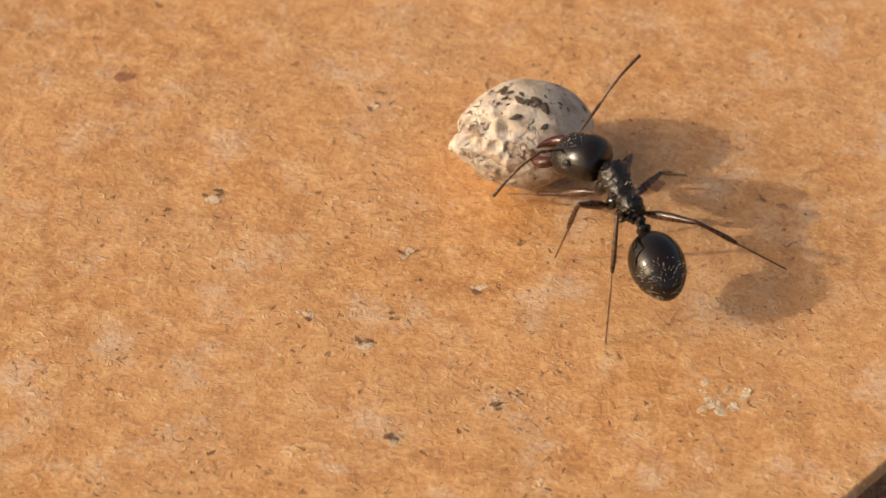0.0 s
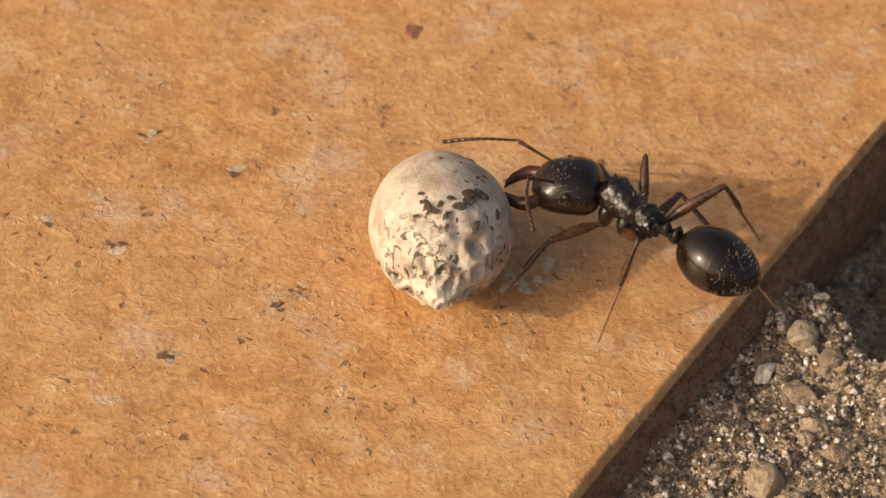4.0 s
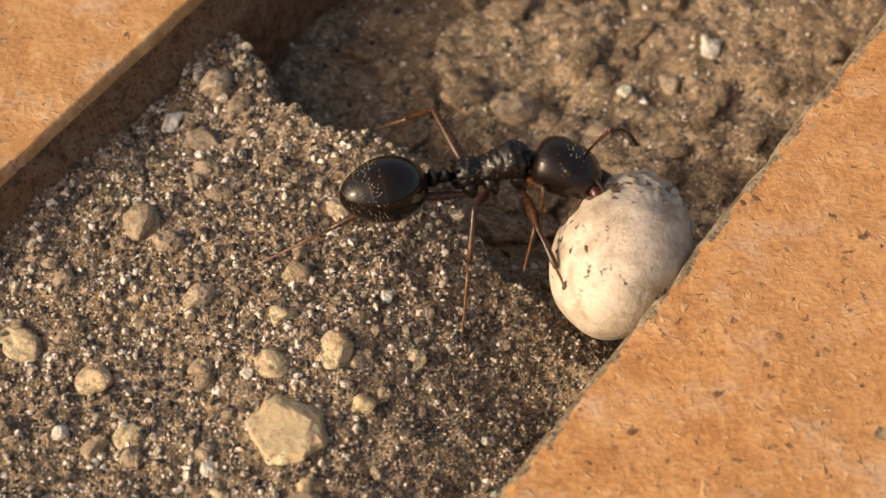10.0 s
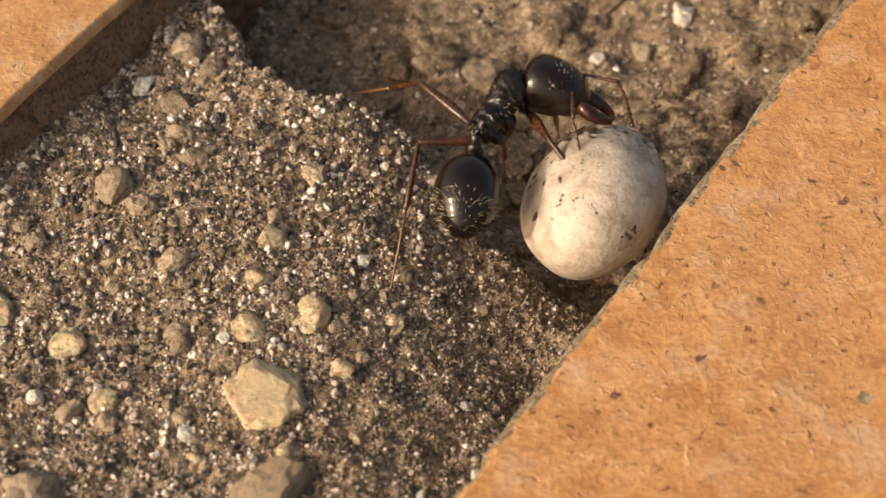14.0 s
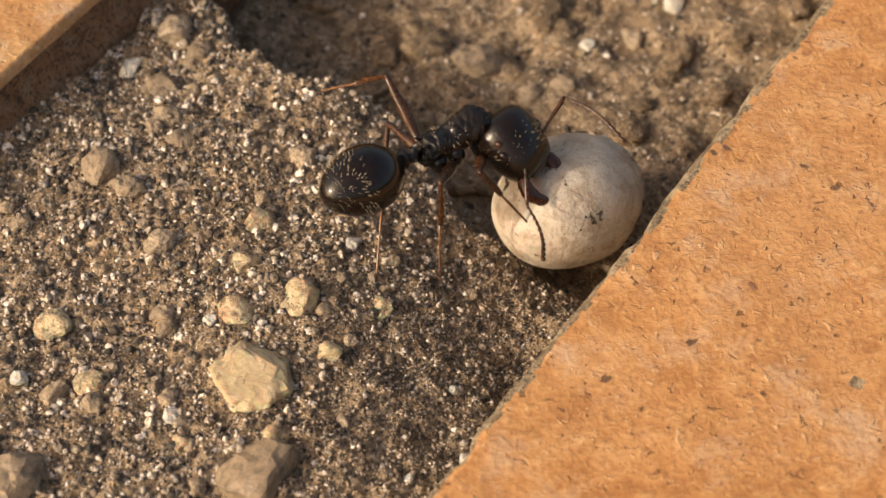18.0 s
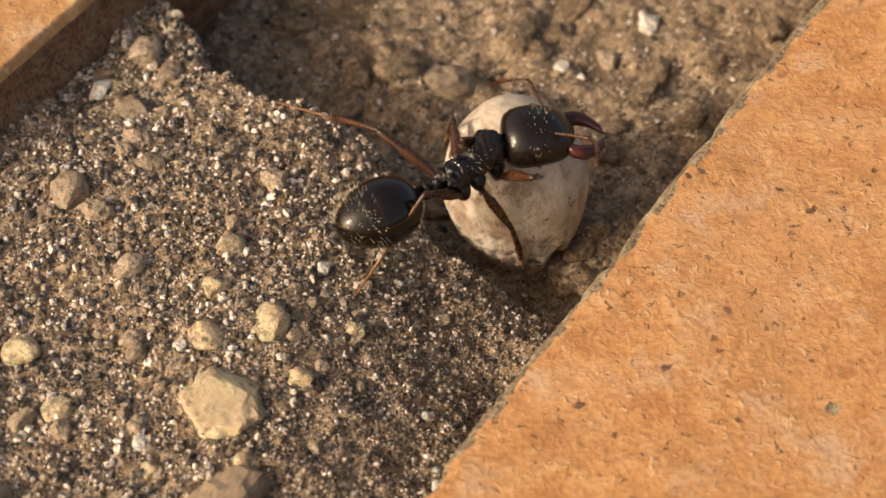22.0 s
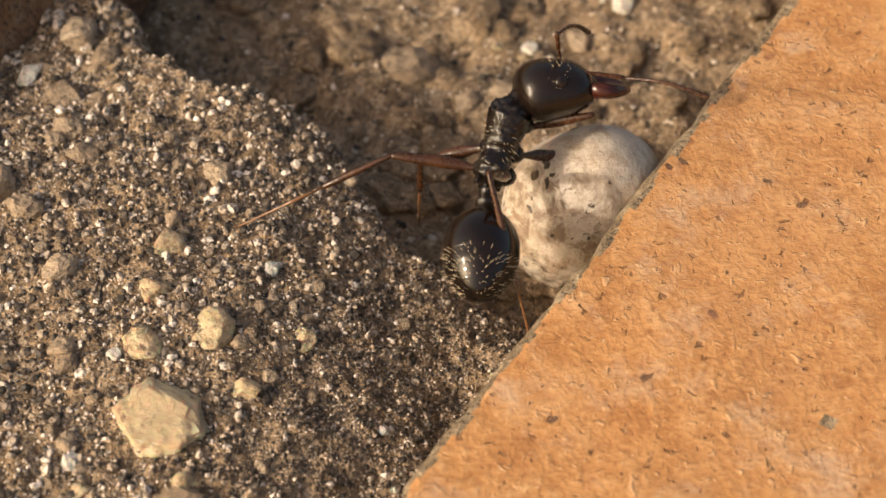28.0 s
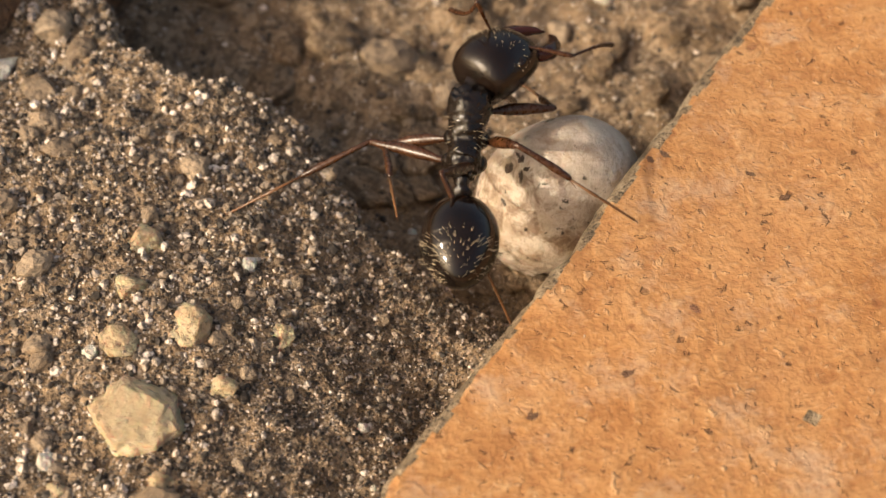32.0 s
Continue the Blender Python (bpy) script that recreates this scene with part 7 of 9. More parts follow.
        (28, pose(0.00173, -0.00243, -0.00047, -13.2, 75.2, 41.1)), (28.5, pose(0.00182, -0.00237, -0.00149, -6.0, 70.5, 48.5)), (29, pose(0.00166, -0.00237, -0.00171, -8.5, 67.4, 45.9)),
        (29.5, pose(0.00118, -0.00250, -0.00173, 69.9, 18.0, 150.2)), (29.75, pose(0.00096, -0.00243, -0.00190, 68.8, -21.6, 165.4)), (30, pose(0.00073, -0.00236, -0.00207, 48.3, -58.3, -165.5)),
        (30.25, pose(0.00107, -0.00241, -0.00190, 68.5, -16.8, -177.0)), (30.5, pose(0.00141, -0.00245, -0.00172, 81.5, 25.5, -174.2)), (31, pose(0.00206, -0.00220, -0.00156, -79.4, 75.7, 18.4)),
        (31.5, pose(0.00165, -0.00250, -0.00122, -63.0, 67.7, 36.1)), (32, pose(0.00123, -0.00262, -0.00120, -58.4, 57.9, 41.7)),
    ])
    walk(limbs["right", "middle", "femur"], [
        (0, pose(-0.00015, -0.00052, -0.00072, 0.0, 6.7, -64.4)), (0.5, pose(-0.00015, -0.00052, -0.00072, 1.4, -10.9, -53.1)), (1, pose(-0.00015, -0.00052, -0.00072, -1.0, -21.7, -41.0)),
        (1.5, pose(-0.00015, -0.00052, -0.00072, 5.2, -22.6, -57.8)), (2, pose(-0.00015, -0.00052, -0.00072, 10.9, -19.7, -73.0)), (2.5, pose(-0.00015, -0.00052, -0.00072, 9.1, -26.2, -67.8)),
        (3, pose(-0.00015, -0.00052, -0.00072, 7.3, -27.1, -63.6)), (3.5, pose(-0.00015, -0.00052, -0.00072, 3.9, -34.7, -56.2)), (4, pose(-0.00015, -0.00052, -0.00072, -1.1, -42.6, -47.5)),
        (4.5, pose(-0.00015, -0.00052, -0.00072, -74.9, -58.4, 62.8)), (5, pose(-0.00015, -0.00052, -0.00072, -44.3, -59.8, 28.8)), (5.5, pose(-0.00015, -0.00052, -0.00072, 13.6, -42.5, -32.8)),
        (6, pose(-0.00015, -0.00052, -0.00072, 39.8, -19.5, -79.7)), (6.5, pose(-0.00015, -0.00052, -0.00072, 43.4, -13.3, -94.7)), (7, pose(-0.00015, -0.00052, -0.00072, 45.8, 16.3, -73.7)),
        (7.5, pose(-0.00015, -0.00052, -0.00072, 45.5, -8.7, -94.0)), (8, pose(-0.00015, -0.00052, -0.00072, 54.7, -29.5, -123.0)), (8.25, pose(-0.00015, -0.00052, -0.00072, 13.3, -37.7, -74.7)),
        (8.5, pose(-0.00015, -0.00052, -0.00072, -20.5, -18.5, -33.6)), (8.75, pose(-0.00015, -0.00052, -0.00072, 3.4, -26.4, -89.8)), (9, pose(-0.00015, -0.00052, -0.00072, 23.5, -12.6, -143.5)),
        (9.5, pose(-0.00015, -0.00052, -0.00072, 15.2, -9.6, -115.2)), (10, pose(-0.00015, -0.00052, -0.00072, 16.5, -32.8, -115.4)), (10.5, pose(-0.00015, -0.00052, -0.00072, 28.3, -20.7, -139.9)),
        (11, pose(-0.00015, -0.00052, -0.00072, 33.7, -4.6, -160.5)), (11.5, pose(-0.00015, -0.00052, -0.00072, 33.9, -3.7, -164.4)), (12, pose(-0.00015, -0.00052, -0.00072, 34.0, -3.3, -167.1)),
        (12.5, pose(-0.00015, -0.00052, -0.00072, 33.8, -8.0, -163.6)), (13, pose(-0.00015, -0.00052, -0.00072, 33.1, -11.4, -159.1)), (13.5, pose(-0.00015, -0.00052, -0.00072, 35.4, 44.2, 161.6)),
        (14, pose(-0.00015, -0.00052, -0.00072, -45.2, 64.9, 60.5)), (14.5, pose(-0.00015, -0.00052, -0.00072, 44.8, 42.1, 153.3)), (15, pose(-0.00015, -0.00052, -0.00072, 56.6, -21.4, -161.5)),
        (15.5, pose(-0.00015, -0.00052, -0.00072, 55.7, -21.7, -159.2)), (16, pose(-0.00015, -0.00052, -0.00072, 54.9, -21.8, -157.0)), (16.5, pose(-0.00015, -0.00052, -0.00072, 54.2, -22.0, -155.1)),
        (17, pose(-0.00015, -0.00052, -0.00072, 52.5, -23.5, -151.0)), (17.5, pose(-0.00015, -0.00052, -0.00072, 51.0, -24.6, -147.3)), (18, pose(-0.00015, -0.00052, -0.00072, 49.9, -25.2, -144.8)),
        (18.5, pose(-0.00015, -0.00052, -0.00072, 51.1, -23.4, -147.9)), (19, pose(-0.00015, -0.00052, -0.00072, 53.0, -25.9, -152.5)), (19.5, pose(-0.00015, -0.00052, -0.00072, 38.9, -30.6, -127.4)),
        (20, pose(-0.00015, -0.00052, -0.00072, 25.7, -26.8, -104.2)), (20.5, pose(-0.00015, -0.00052, -0.00072, 28.2, -15.7, -109.3)), (21, pose(-0.00015, -0.00052, -0.00072, 29.2, 1.2, -109.0)),
        (21.5, pose(-0.00015, -0.00052, -0.00072, 33.4, 27.9, -94.7)), (22, pose(-0.00015, -0.00052, -0.00072, 64.9, 57.3, -50.6)), (22.5, pose(-0.00015, -0.00052, -0.00072, 65.3, 59.1, -50.1)),
        (23, pose(-0.00015, -0.00052, -0.00072, 65.7, 60.6, -49.7)), (23.5, pose(-0.00015, -0.00052, -0.00072, 30.0, 25.5, -98.3)), (24, pose(-0.00015, -0.00052, -0.00072, 32.4, -19.2, -116.2)),
        (24.5, pose(-0.00015, -0.00052, -0.00072, 25.9, -30.9, -99.8)), (25, pose(-0.00015, -0.00052, -0.00072, 12.9, -35.9, -77.1)), (25.5, pose(-0.00015, -0.00052, -0.00072, 4.3, -13.6, -62.1)),
        (26, pose(-0.00015, -0.00052, -0.00072, 3.7, -12.5, -59.3)), (26.5, pose(-0.00015, -0.00052, -0.00072, 4.4, -10.6, -62.5)), (27, pose(-0.00015, -0.00052, -0.00072, 4.7, -7.1, -64.1)),
        (27.5, pose(-0.00015, -0.00052, -0.00072, 4.6, 32.8, -55.4)), (28, pose(-0.00015, -0.00052, -0.00072, 3.4, 51.5, -58.0)), (28.5, pose(-0.00015, -0.00052, -0.00072, -8.6, 64.3, -73.1)),
        (28.75, pose(-0.00015, -0.00052, -0.00072, -78.8, 7.3, -122.7)), (29, pose(-0.00015, -0.00052, -0.00072, -127.0, -56.2, -97.6)), (29.5, pose(-0.00015, -0.00052, -0.00072, -125.6, -48.5, -99.1)),
        (30, pose(-0.00015, -0.00052, -0.00072, -124.6, -41.7, -100.3)), (30.5, pose(-0.00015, -0.00052, -0.00072, -125.6, -42.9, -98.9)), (31, pose(-0.00015, -0.00052, -0.00072, -128.8, -45.9, -94.3)),
        (31.5, pose(-0.00015, -0.00052, -0.00072, -121.1, -53.6, -104.0)), (32, pose(-0.00015, -0.00052, -0.00072, -114.8, -58.6, -111.5)),
    ])
    walk(limbs["right", "middle", "tibia"], [
        (0, pose(0.00086, -0.00262, -0.00099, 0.0, 45.0, -63.1)), (0.5, pose(0.00123, -0.00237, -0.00027, 3.9, 53.6, -57.5)), (1, pose(0.00150, -0.00195, 0.00015, 9.7, 57.6, -50.4)),
        (1.5, pose(0.00100, -0.00236, 0.00018, -17.7, 60.9, -82.8)), (2, pose(0.00050, -0.00264, 0.00007, -41.0, 54.0, -110.4)), (2.5, pose(0.00065, -0.00247, 0.00032, -31.3, 61.0, -98.8)),
        (3, pose(0.00078, -0.00239, 0.00035, -14.0, 66.0, -79.4)), (3.5, pose(0.00092, -0.00213, 0.00062, 8.4, 64.8, -55.0)), (4, pose(0.00102, -0.00179, 0.00087, 24.5, 58.0, -37.1)),
        (4.25, pose(0.00072, -0.00061, 0.00108, -42.4, 49.5, -115.8)), (4.5, pose(0.00041, 0.00058, 0.00128, -60.4, 13.7, -148.2)), (5, pose(0.00089, 0.00005, 0.00131, -58.6, 21.8, -142.6)),
        (5.5, pose(0.00131, -0.00146, 0.00087, -59.8, 20.6, -145.9)), (6, pose(0.00024, -0.00270, 0.00007, -56.8, 9.6, -133.2)), (6.5, pose(-0.00034, -0.00280, -0.00018, -56.0, -2.2, -117.7)),
        (6.75, pose(0.00007, -0.00274, -0.00078, -32.8, 27.8, -74.4)), (7, pose(0.00048, -0.00269, -0.00138, 9.9, 28.7, -15.5)), (7.5, pose(-0.00031, -0.00284, -0.00036, 2.0, 22.3, -31.6)),
        (8, pose(-0.00126, -0.00224, 0.00044, -5.4, 12.6, -51.0)), (8.5, pose(0.00171, -0.00175, 0.00003, -16.6, 71.5, -65.2)), (9, pose(-0.00199, -0.00188, -0.00021, -62.8, 8.6, -100.1)),
        (9.5, pose(-0.00114, -0.00262, -0.00033, -66.9, 31.9, -104.9)), (10, pose(-0.00100, -0.00230, 0.00055, -75.9, 49.9, -115.8)), (10.5, pose(-0.00183, -0.00194, 0.00011, -81.9, 53.0, -123.3)),
        (11, pose(-0.00236, -0.00130, -0.00053, -91.6, 58.3, -134.7)), (11.5, pose(-0.00241, -0.00115, -0.00057, -92.6, 50.4, -136.1)), (12, pose(-0.00244, -0.00104, -0.00058, -93.3, 42.4, -137.1)),
        (12.5, pose(-0.00238, -0.00118, -0.00039, -95.2, 22.7, -142.6)), (13, pose(-0.00230, -0.00134, -0.00026, -94.9, 2.3, -143.5)), (13.5, pose(-0.00175, 0.00001, -0.00236, -87.8, 52.2, -136.6)),
        (14, pose(0.00034, 0.00035, -0.00285, 87.3, 73.6, 39.2)), (14.5, pose(-0.00171, 0.00026, -0.00230, -24.5, 51.9, -68.1)), (15, pose(-0.00222, -0.00121, 0.00014, -51.6, 29.8, -109.2)),
        (15.5, pose(-0.00219, -0.00130, 0.00015, -50.8, 38.3, -107.3)), (16, pose(-0.00216, -0.00137, 0.00015, -49.6, 47.6, -105.1)), (16.5, pose(-0.00213, -0.00144, 0.00016, -47.7, 57.2, -102.2)),
        (17, pose(-0.00203, -0.00156, 0.00022, -46.7, 67.6, -100.6)), (17.5, pose(-0.00195, -0.00167, 0.00026, -45.3, 76.9, -98.7)), (18, pose(-0.00189, -0.00175, 0.00028, -39.5, 85.1, -92.5)),
        (18.5, pose(-0.00198, -0.00166, 0.00021, -88.6, 82.0, -142.1)), (19, pose(-0.00202, -0.00150, 0.00031, -104.4, 74.1, -158.4)), (19.5, pose(-0.00138, -0.00213, 0.00048, -77.5, 60.5, -128.1)),
        (20, pose(-0.00067, -0.00255, 0.00034, -66.3, 45.1, -112.5)), (20.5, pose(-0.00090, -0.00266, -0.00009, -72.1, 17.0, -122.4)), (21, pose(-0.00091, -0.00274, -0.00077, -72.1, -4.8, -136.9)),
        (21.5, pose(-0.00032, -0.00259, -0.00182, -68.4, 46.2, -122.4)), (22, pose(0.00066, -0.00150, -0.00270, 33.4, 73.2, -13.6)), (22.5, pose(0.00062, -0.00145, -0.00274, 38.7, 74.4, -8.1)),
        (23, pose(0.00060, -0.00140, -0.00277, 44.2, 75.2, -2.4)), (23.5, pose(-0.00045, -0.00262, -0.00173, 80.5, 78.3, 34.9)), (24, pose(-0.00113, -0.00251, 0.00005, -48.8, 87.4, -94.6)),
        (24.5, pose(-0.00049, -0.00251, 0.00049, -56.9, 52.7, -97.5)), (25, pose(0.00028, -0.00238, 0.00066, -63.1, 12.4, -96.1)), (25.5, pose(0.00092, -0.00254, -0.00017, -63.4, -2.6, -108.7)),
        (26, pose(0.00102, -0.00249, -0.00021, -60.4, -21.0, -121.0)), (26.5, pose(0.00092, -0.00257, -0.00029, -60.6, -19.3, -120.5)), (27, pose(0.00087, -0.00262, -0.00043, -60.6, -16.3, -120.5)),
        (27.5, pose(0.00097, -0.00215, -0.00199, -61.5, -9.0, -116.5)), (28, pose(0.00062, -0.00176, -0.00256, -61.9, -0.6, -112.6)), (28.5, pose(0.00015, -0.00150, -0.00284, -62.0, -1.9, -110.5)),
        (29, pose(-0.00032, -0.00182, 0.00123, -63.8, 21.2, -110.1)), (29.5, pose(-0.00040, -0.00206, 0.00104, -63.7, 21.0, -110.0)), (30, pose(-0.00046, -0.00225, 0.00084, -63.7, 20.7, -109.9)),
        (30.5, pose(-0.00042, -0.00222, 0.00088, -63.4, 23.1, -109.1)), (31, pose(-0.00027, -0.00215, 0.00097, -63.5, 22.6, -109.2)), (31.5, pose(-0.00049, -0.00187, 0.00117, -64.2, 18.1, -111.2)),
        (32, pose(-0.00060, -0.00166, 0.00129, -65.1, 17.7, -114.2)),
    ])
    walk(limbs["right", "hind", "femur"], [
        (0, pose(-0.00092, -0.00050, -0.00066, 0.0, -26.2, -145.8)), (0.5, pose(-0.00092, -0.00050, -0.00066, -2.0, -28.6, -141.3)), (1, pose(-0.00092, -0.00050, -0.00066, -5.1, -28.7, -134.7)),
        (1.5, pose(-0.00092, -0.00050, -0.00066, -2.0, -32.9, -141.2)), (2, pose(-0.00092, -0.00050, -0.00066, 2.8, -36.9, -149.9)), (2.5, pose(-0.00092, -0.00050, -0.00066, -2.5, -56.9, -141.5)),
        (3, pose(-0.00092, -0.00050, -0.00066, -19.0, -73.8, -122.7)), (3.5, pose(-0.00092, -0.00050, -0.00066, -20.8, -51.6, -122.3)), (4, pose(-0.00092, -0.00050, -0.00066, -23.9, -29.9, -120.2)),
        (4.25, pose(-0.00092, -0.00050, -0.00066, -54.9, -73.1, -106.5)), (4.5, pose(-0.00092, -0.00050, -0.00066, 161.8, -58.4, 21.3)), (5, pose(-0.00092, -0.00050, -0.00066, 170.4, -56.5, 11.3)),
        (5.5, pose(-0.00092, -0.00050, -0.00066, -176.2, -53.0, -4.6)), (6, pose(-0.00092, -0.00050, -0.00066, -166.1, -53.0, -17.4)), (6.5, pose(-0.00092, -0.00050, -0.00066, -146.6, -58.6, -42.0)),
        (7, pose(-0.00092, -0.00050, -0.00066, -124.9, -50.4, -69.4)), (7.5, pose(-0.00092, -0.00050, -0.00066, -104.2, -42.8, -100.6)), (8, pose(-0.00092, -0.00050, -0.00066, -94.6, -30.4, -119.3)),
        (8.5, pose(-0.00092, -0.00050, -0.00066, -64.3, -38.0, -163.6)), (9, pose(-0.00092, -0.00050, -0.00066, -67.1, -40.5, -159.3)), (9.5, pose(-0.00092, -0.00050, -0.00066, -27.9, -42.8, 152.4)),
        (10, pose(-0.00092, -0.00050, -0.00066, -44.1, -7.1, 175.4)), (10.5, pose(-0.00092, -0.00050, -0.00066, -38.2, -3.1, 148.0)), (11, pose(-0.00092, -0.00050, -0.00066, -34.5, -10.5, 127.5)),
        (11.5, pose(-0.00092, -0.00050, -0.00066, -34.8, -1.8, 127.0)), (12, pose(-0.00092, -0.00050, -0.00066, -34.9, 4.8, 130.7)), (12.5, pose(-0.00092, -0.00050, -0.00066, -34.8, -4.1, 137.3)),
        (13, pose(-0.00092, -0.00050, -0.00066, -35.6, -12.6, 142.5)), (13.5, pose(-0.00092, -0.00050, -0.00066, -34.4, -12.6, 137.5)), (14, pose(-0.00092, -0.00050, -0.00066, -32.7, -10.2, 129.9)),
        (14.5, pose(-0.00092, -0.00050, -0.00066, -33.9, -15.1, 136.2)), (15, pose(-0.00092, -0.00050, -0.00066, -35.6, -20.1, 142.4)), (15.5, pose(-0.00092, -0.00050, -0.00066, -32.8, -15.7, 134.1)),
        (16, pose(-0.00092, -0.00050, -0.00066, -30.6, -13.1, 126.4)), (16.5, pose(-0.00092, -0.00050, -0.00066, -29.0, -12.9, 119.8)), (17, pose(-0.00092, -0.00050, -0.00066, -26.8, -8.1, 110.4)),
        (17.5, pose(-0.00092, -0.00050, -0.00066, -25.3, -1.4, 99.9)), (18, pose(-0.00092, -0.00050, -0.00066, -25.1, 2.3, 92.6)), (18.5, pose(-0.00092, -0.00050, -0.00066, -25.8, -23.0, 120.0)),
        (19, pose(-0.00092, -0.00050, -0.00066, -39.4, -35.0, 158.4)), (19.5, pose(-0.00092, -0.00050, -0.00066, -44.6, -54.3, 163.5)), (20, pose(-0.00092, -0.00050, -0.00066, -51.4, -72.3, 169.4)),
        (20.5, pose(-0.00092, -0.00050, -0.00066, -56.7, -56.9, 174.3)), (21, pose(-0.00092, -0.00050, -0.00066, -54.6, -42.1, 170.3)), (21.5, pose(-0.00092, -0.00050, -0.00066, -58.9, -40.2, 176.9)),
        (22, pose(-0.00092, -0.00050, -0.00066, -62.7, -38.3, -176.8)), (22.5, pose(-0.00092, -0.00050, -0.00066, -55.2, -40.3, 171.9)), (23, pose(-0.00092, -0.00050, -0.00066, -47.2, -41.8, 160.3)),
        (23.5, pose(-0.00092, -0.00050, -0.00066, -49.2, -42.4, 163.3)), (24, pose(-0.00092, -0.00050, -0.00066, -49.6, -45.1, 163.9)), (24.5, pose(-0.00092, -0.00050, -0.00066, -67.7, -66.0, -177.3)),
        (25, pose(-0.00092, -0.00050, -0.00066, -140.9, -72.2, -102.6)), (25.5, pose(-0.00092, -0.00050, -0.00066, -118.9, -78.2, -125.3)), (26, pose(-0.00092, -0.00050, -0.00066, -73.3, -80.5, -171.5)),
        (26.5, pose(-0.00092, -0.00050, -0.00066, -63.6, -80.3, 178.6)), (27, pose(-0.00092, -0.00050, -0.00066, -73.1, -80.6, -171.7)), (27.5, pose(-0.00092, -0.00050, -0.00066, -65.0, -80.0, -180.0)),
        (28, pose(-0.00092, -0.00050, -0.00066, -56.1, -79.6, 171.1)), (28.5, pose(-0.00092, -0.00050, -0.00066, -50.1, -78.5, 164.9)), (29, pose(-0.00092, -0.00050, -0.00066, -45.4, -77.0, 160.1)),
        (29.5, pose(-0.00092, -0.00050, -0.00066, -63.4, -73.4, 178.8)), (30, pose(-0.00092, -0.00050, -0.00066, -75.3, -68.8, -168.5)), (30.5, pose(-0.00092, -0.00050, -0.00066, -59.3, -72.6, 174.7)),
        (31, pose(-0.00092, -0.00050, -0.00066, -36.6, -74.3, 151.3)), (31.5, pose(-0.00092, -0.00050, -0.00066, -20.1, -67.0, 134.0)), (32, pose(-0.00092, -0.00050, -0.00066, -16.8, -62.0, 130.4)),
    ])
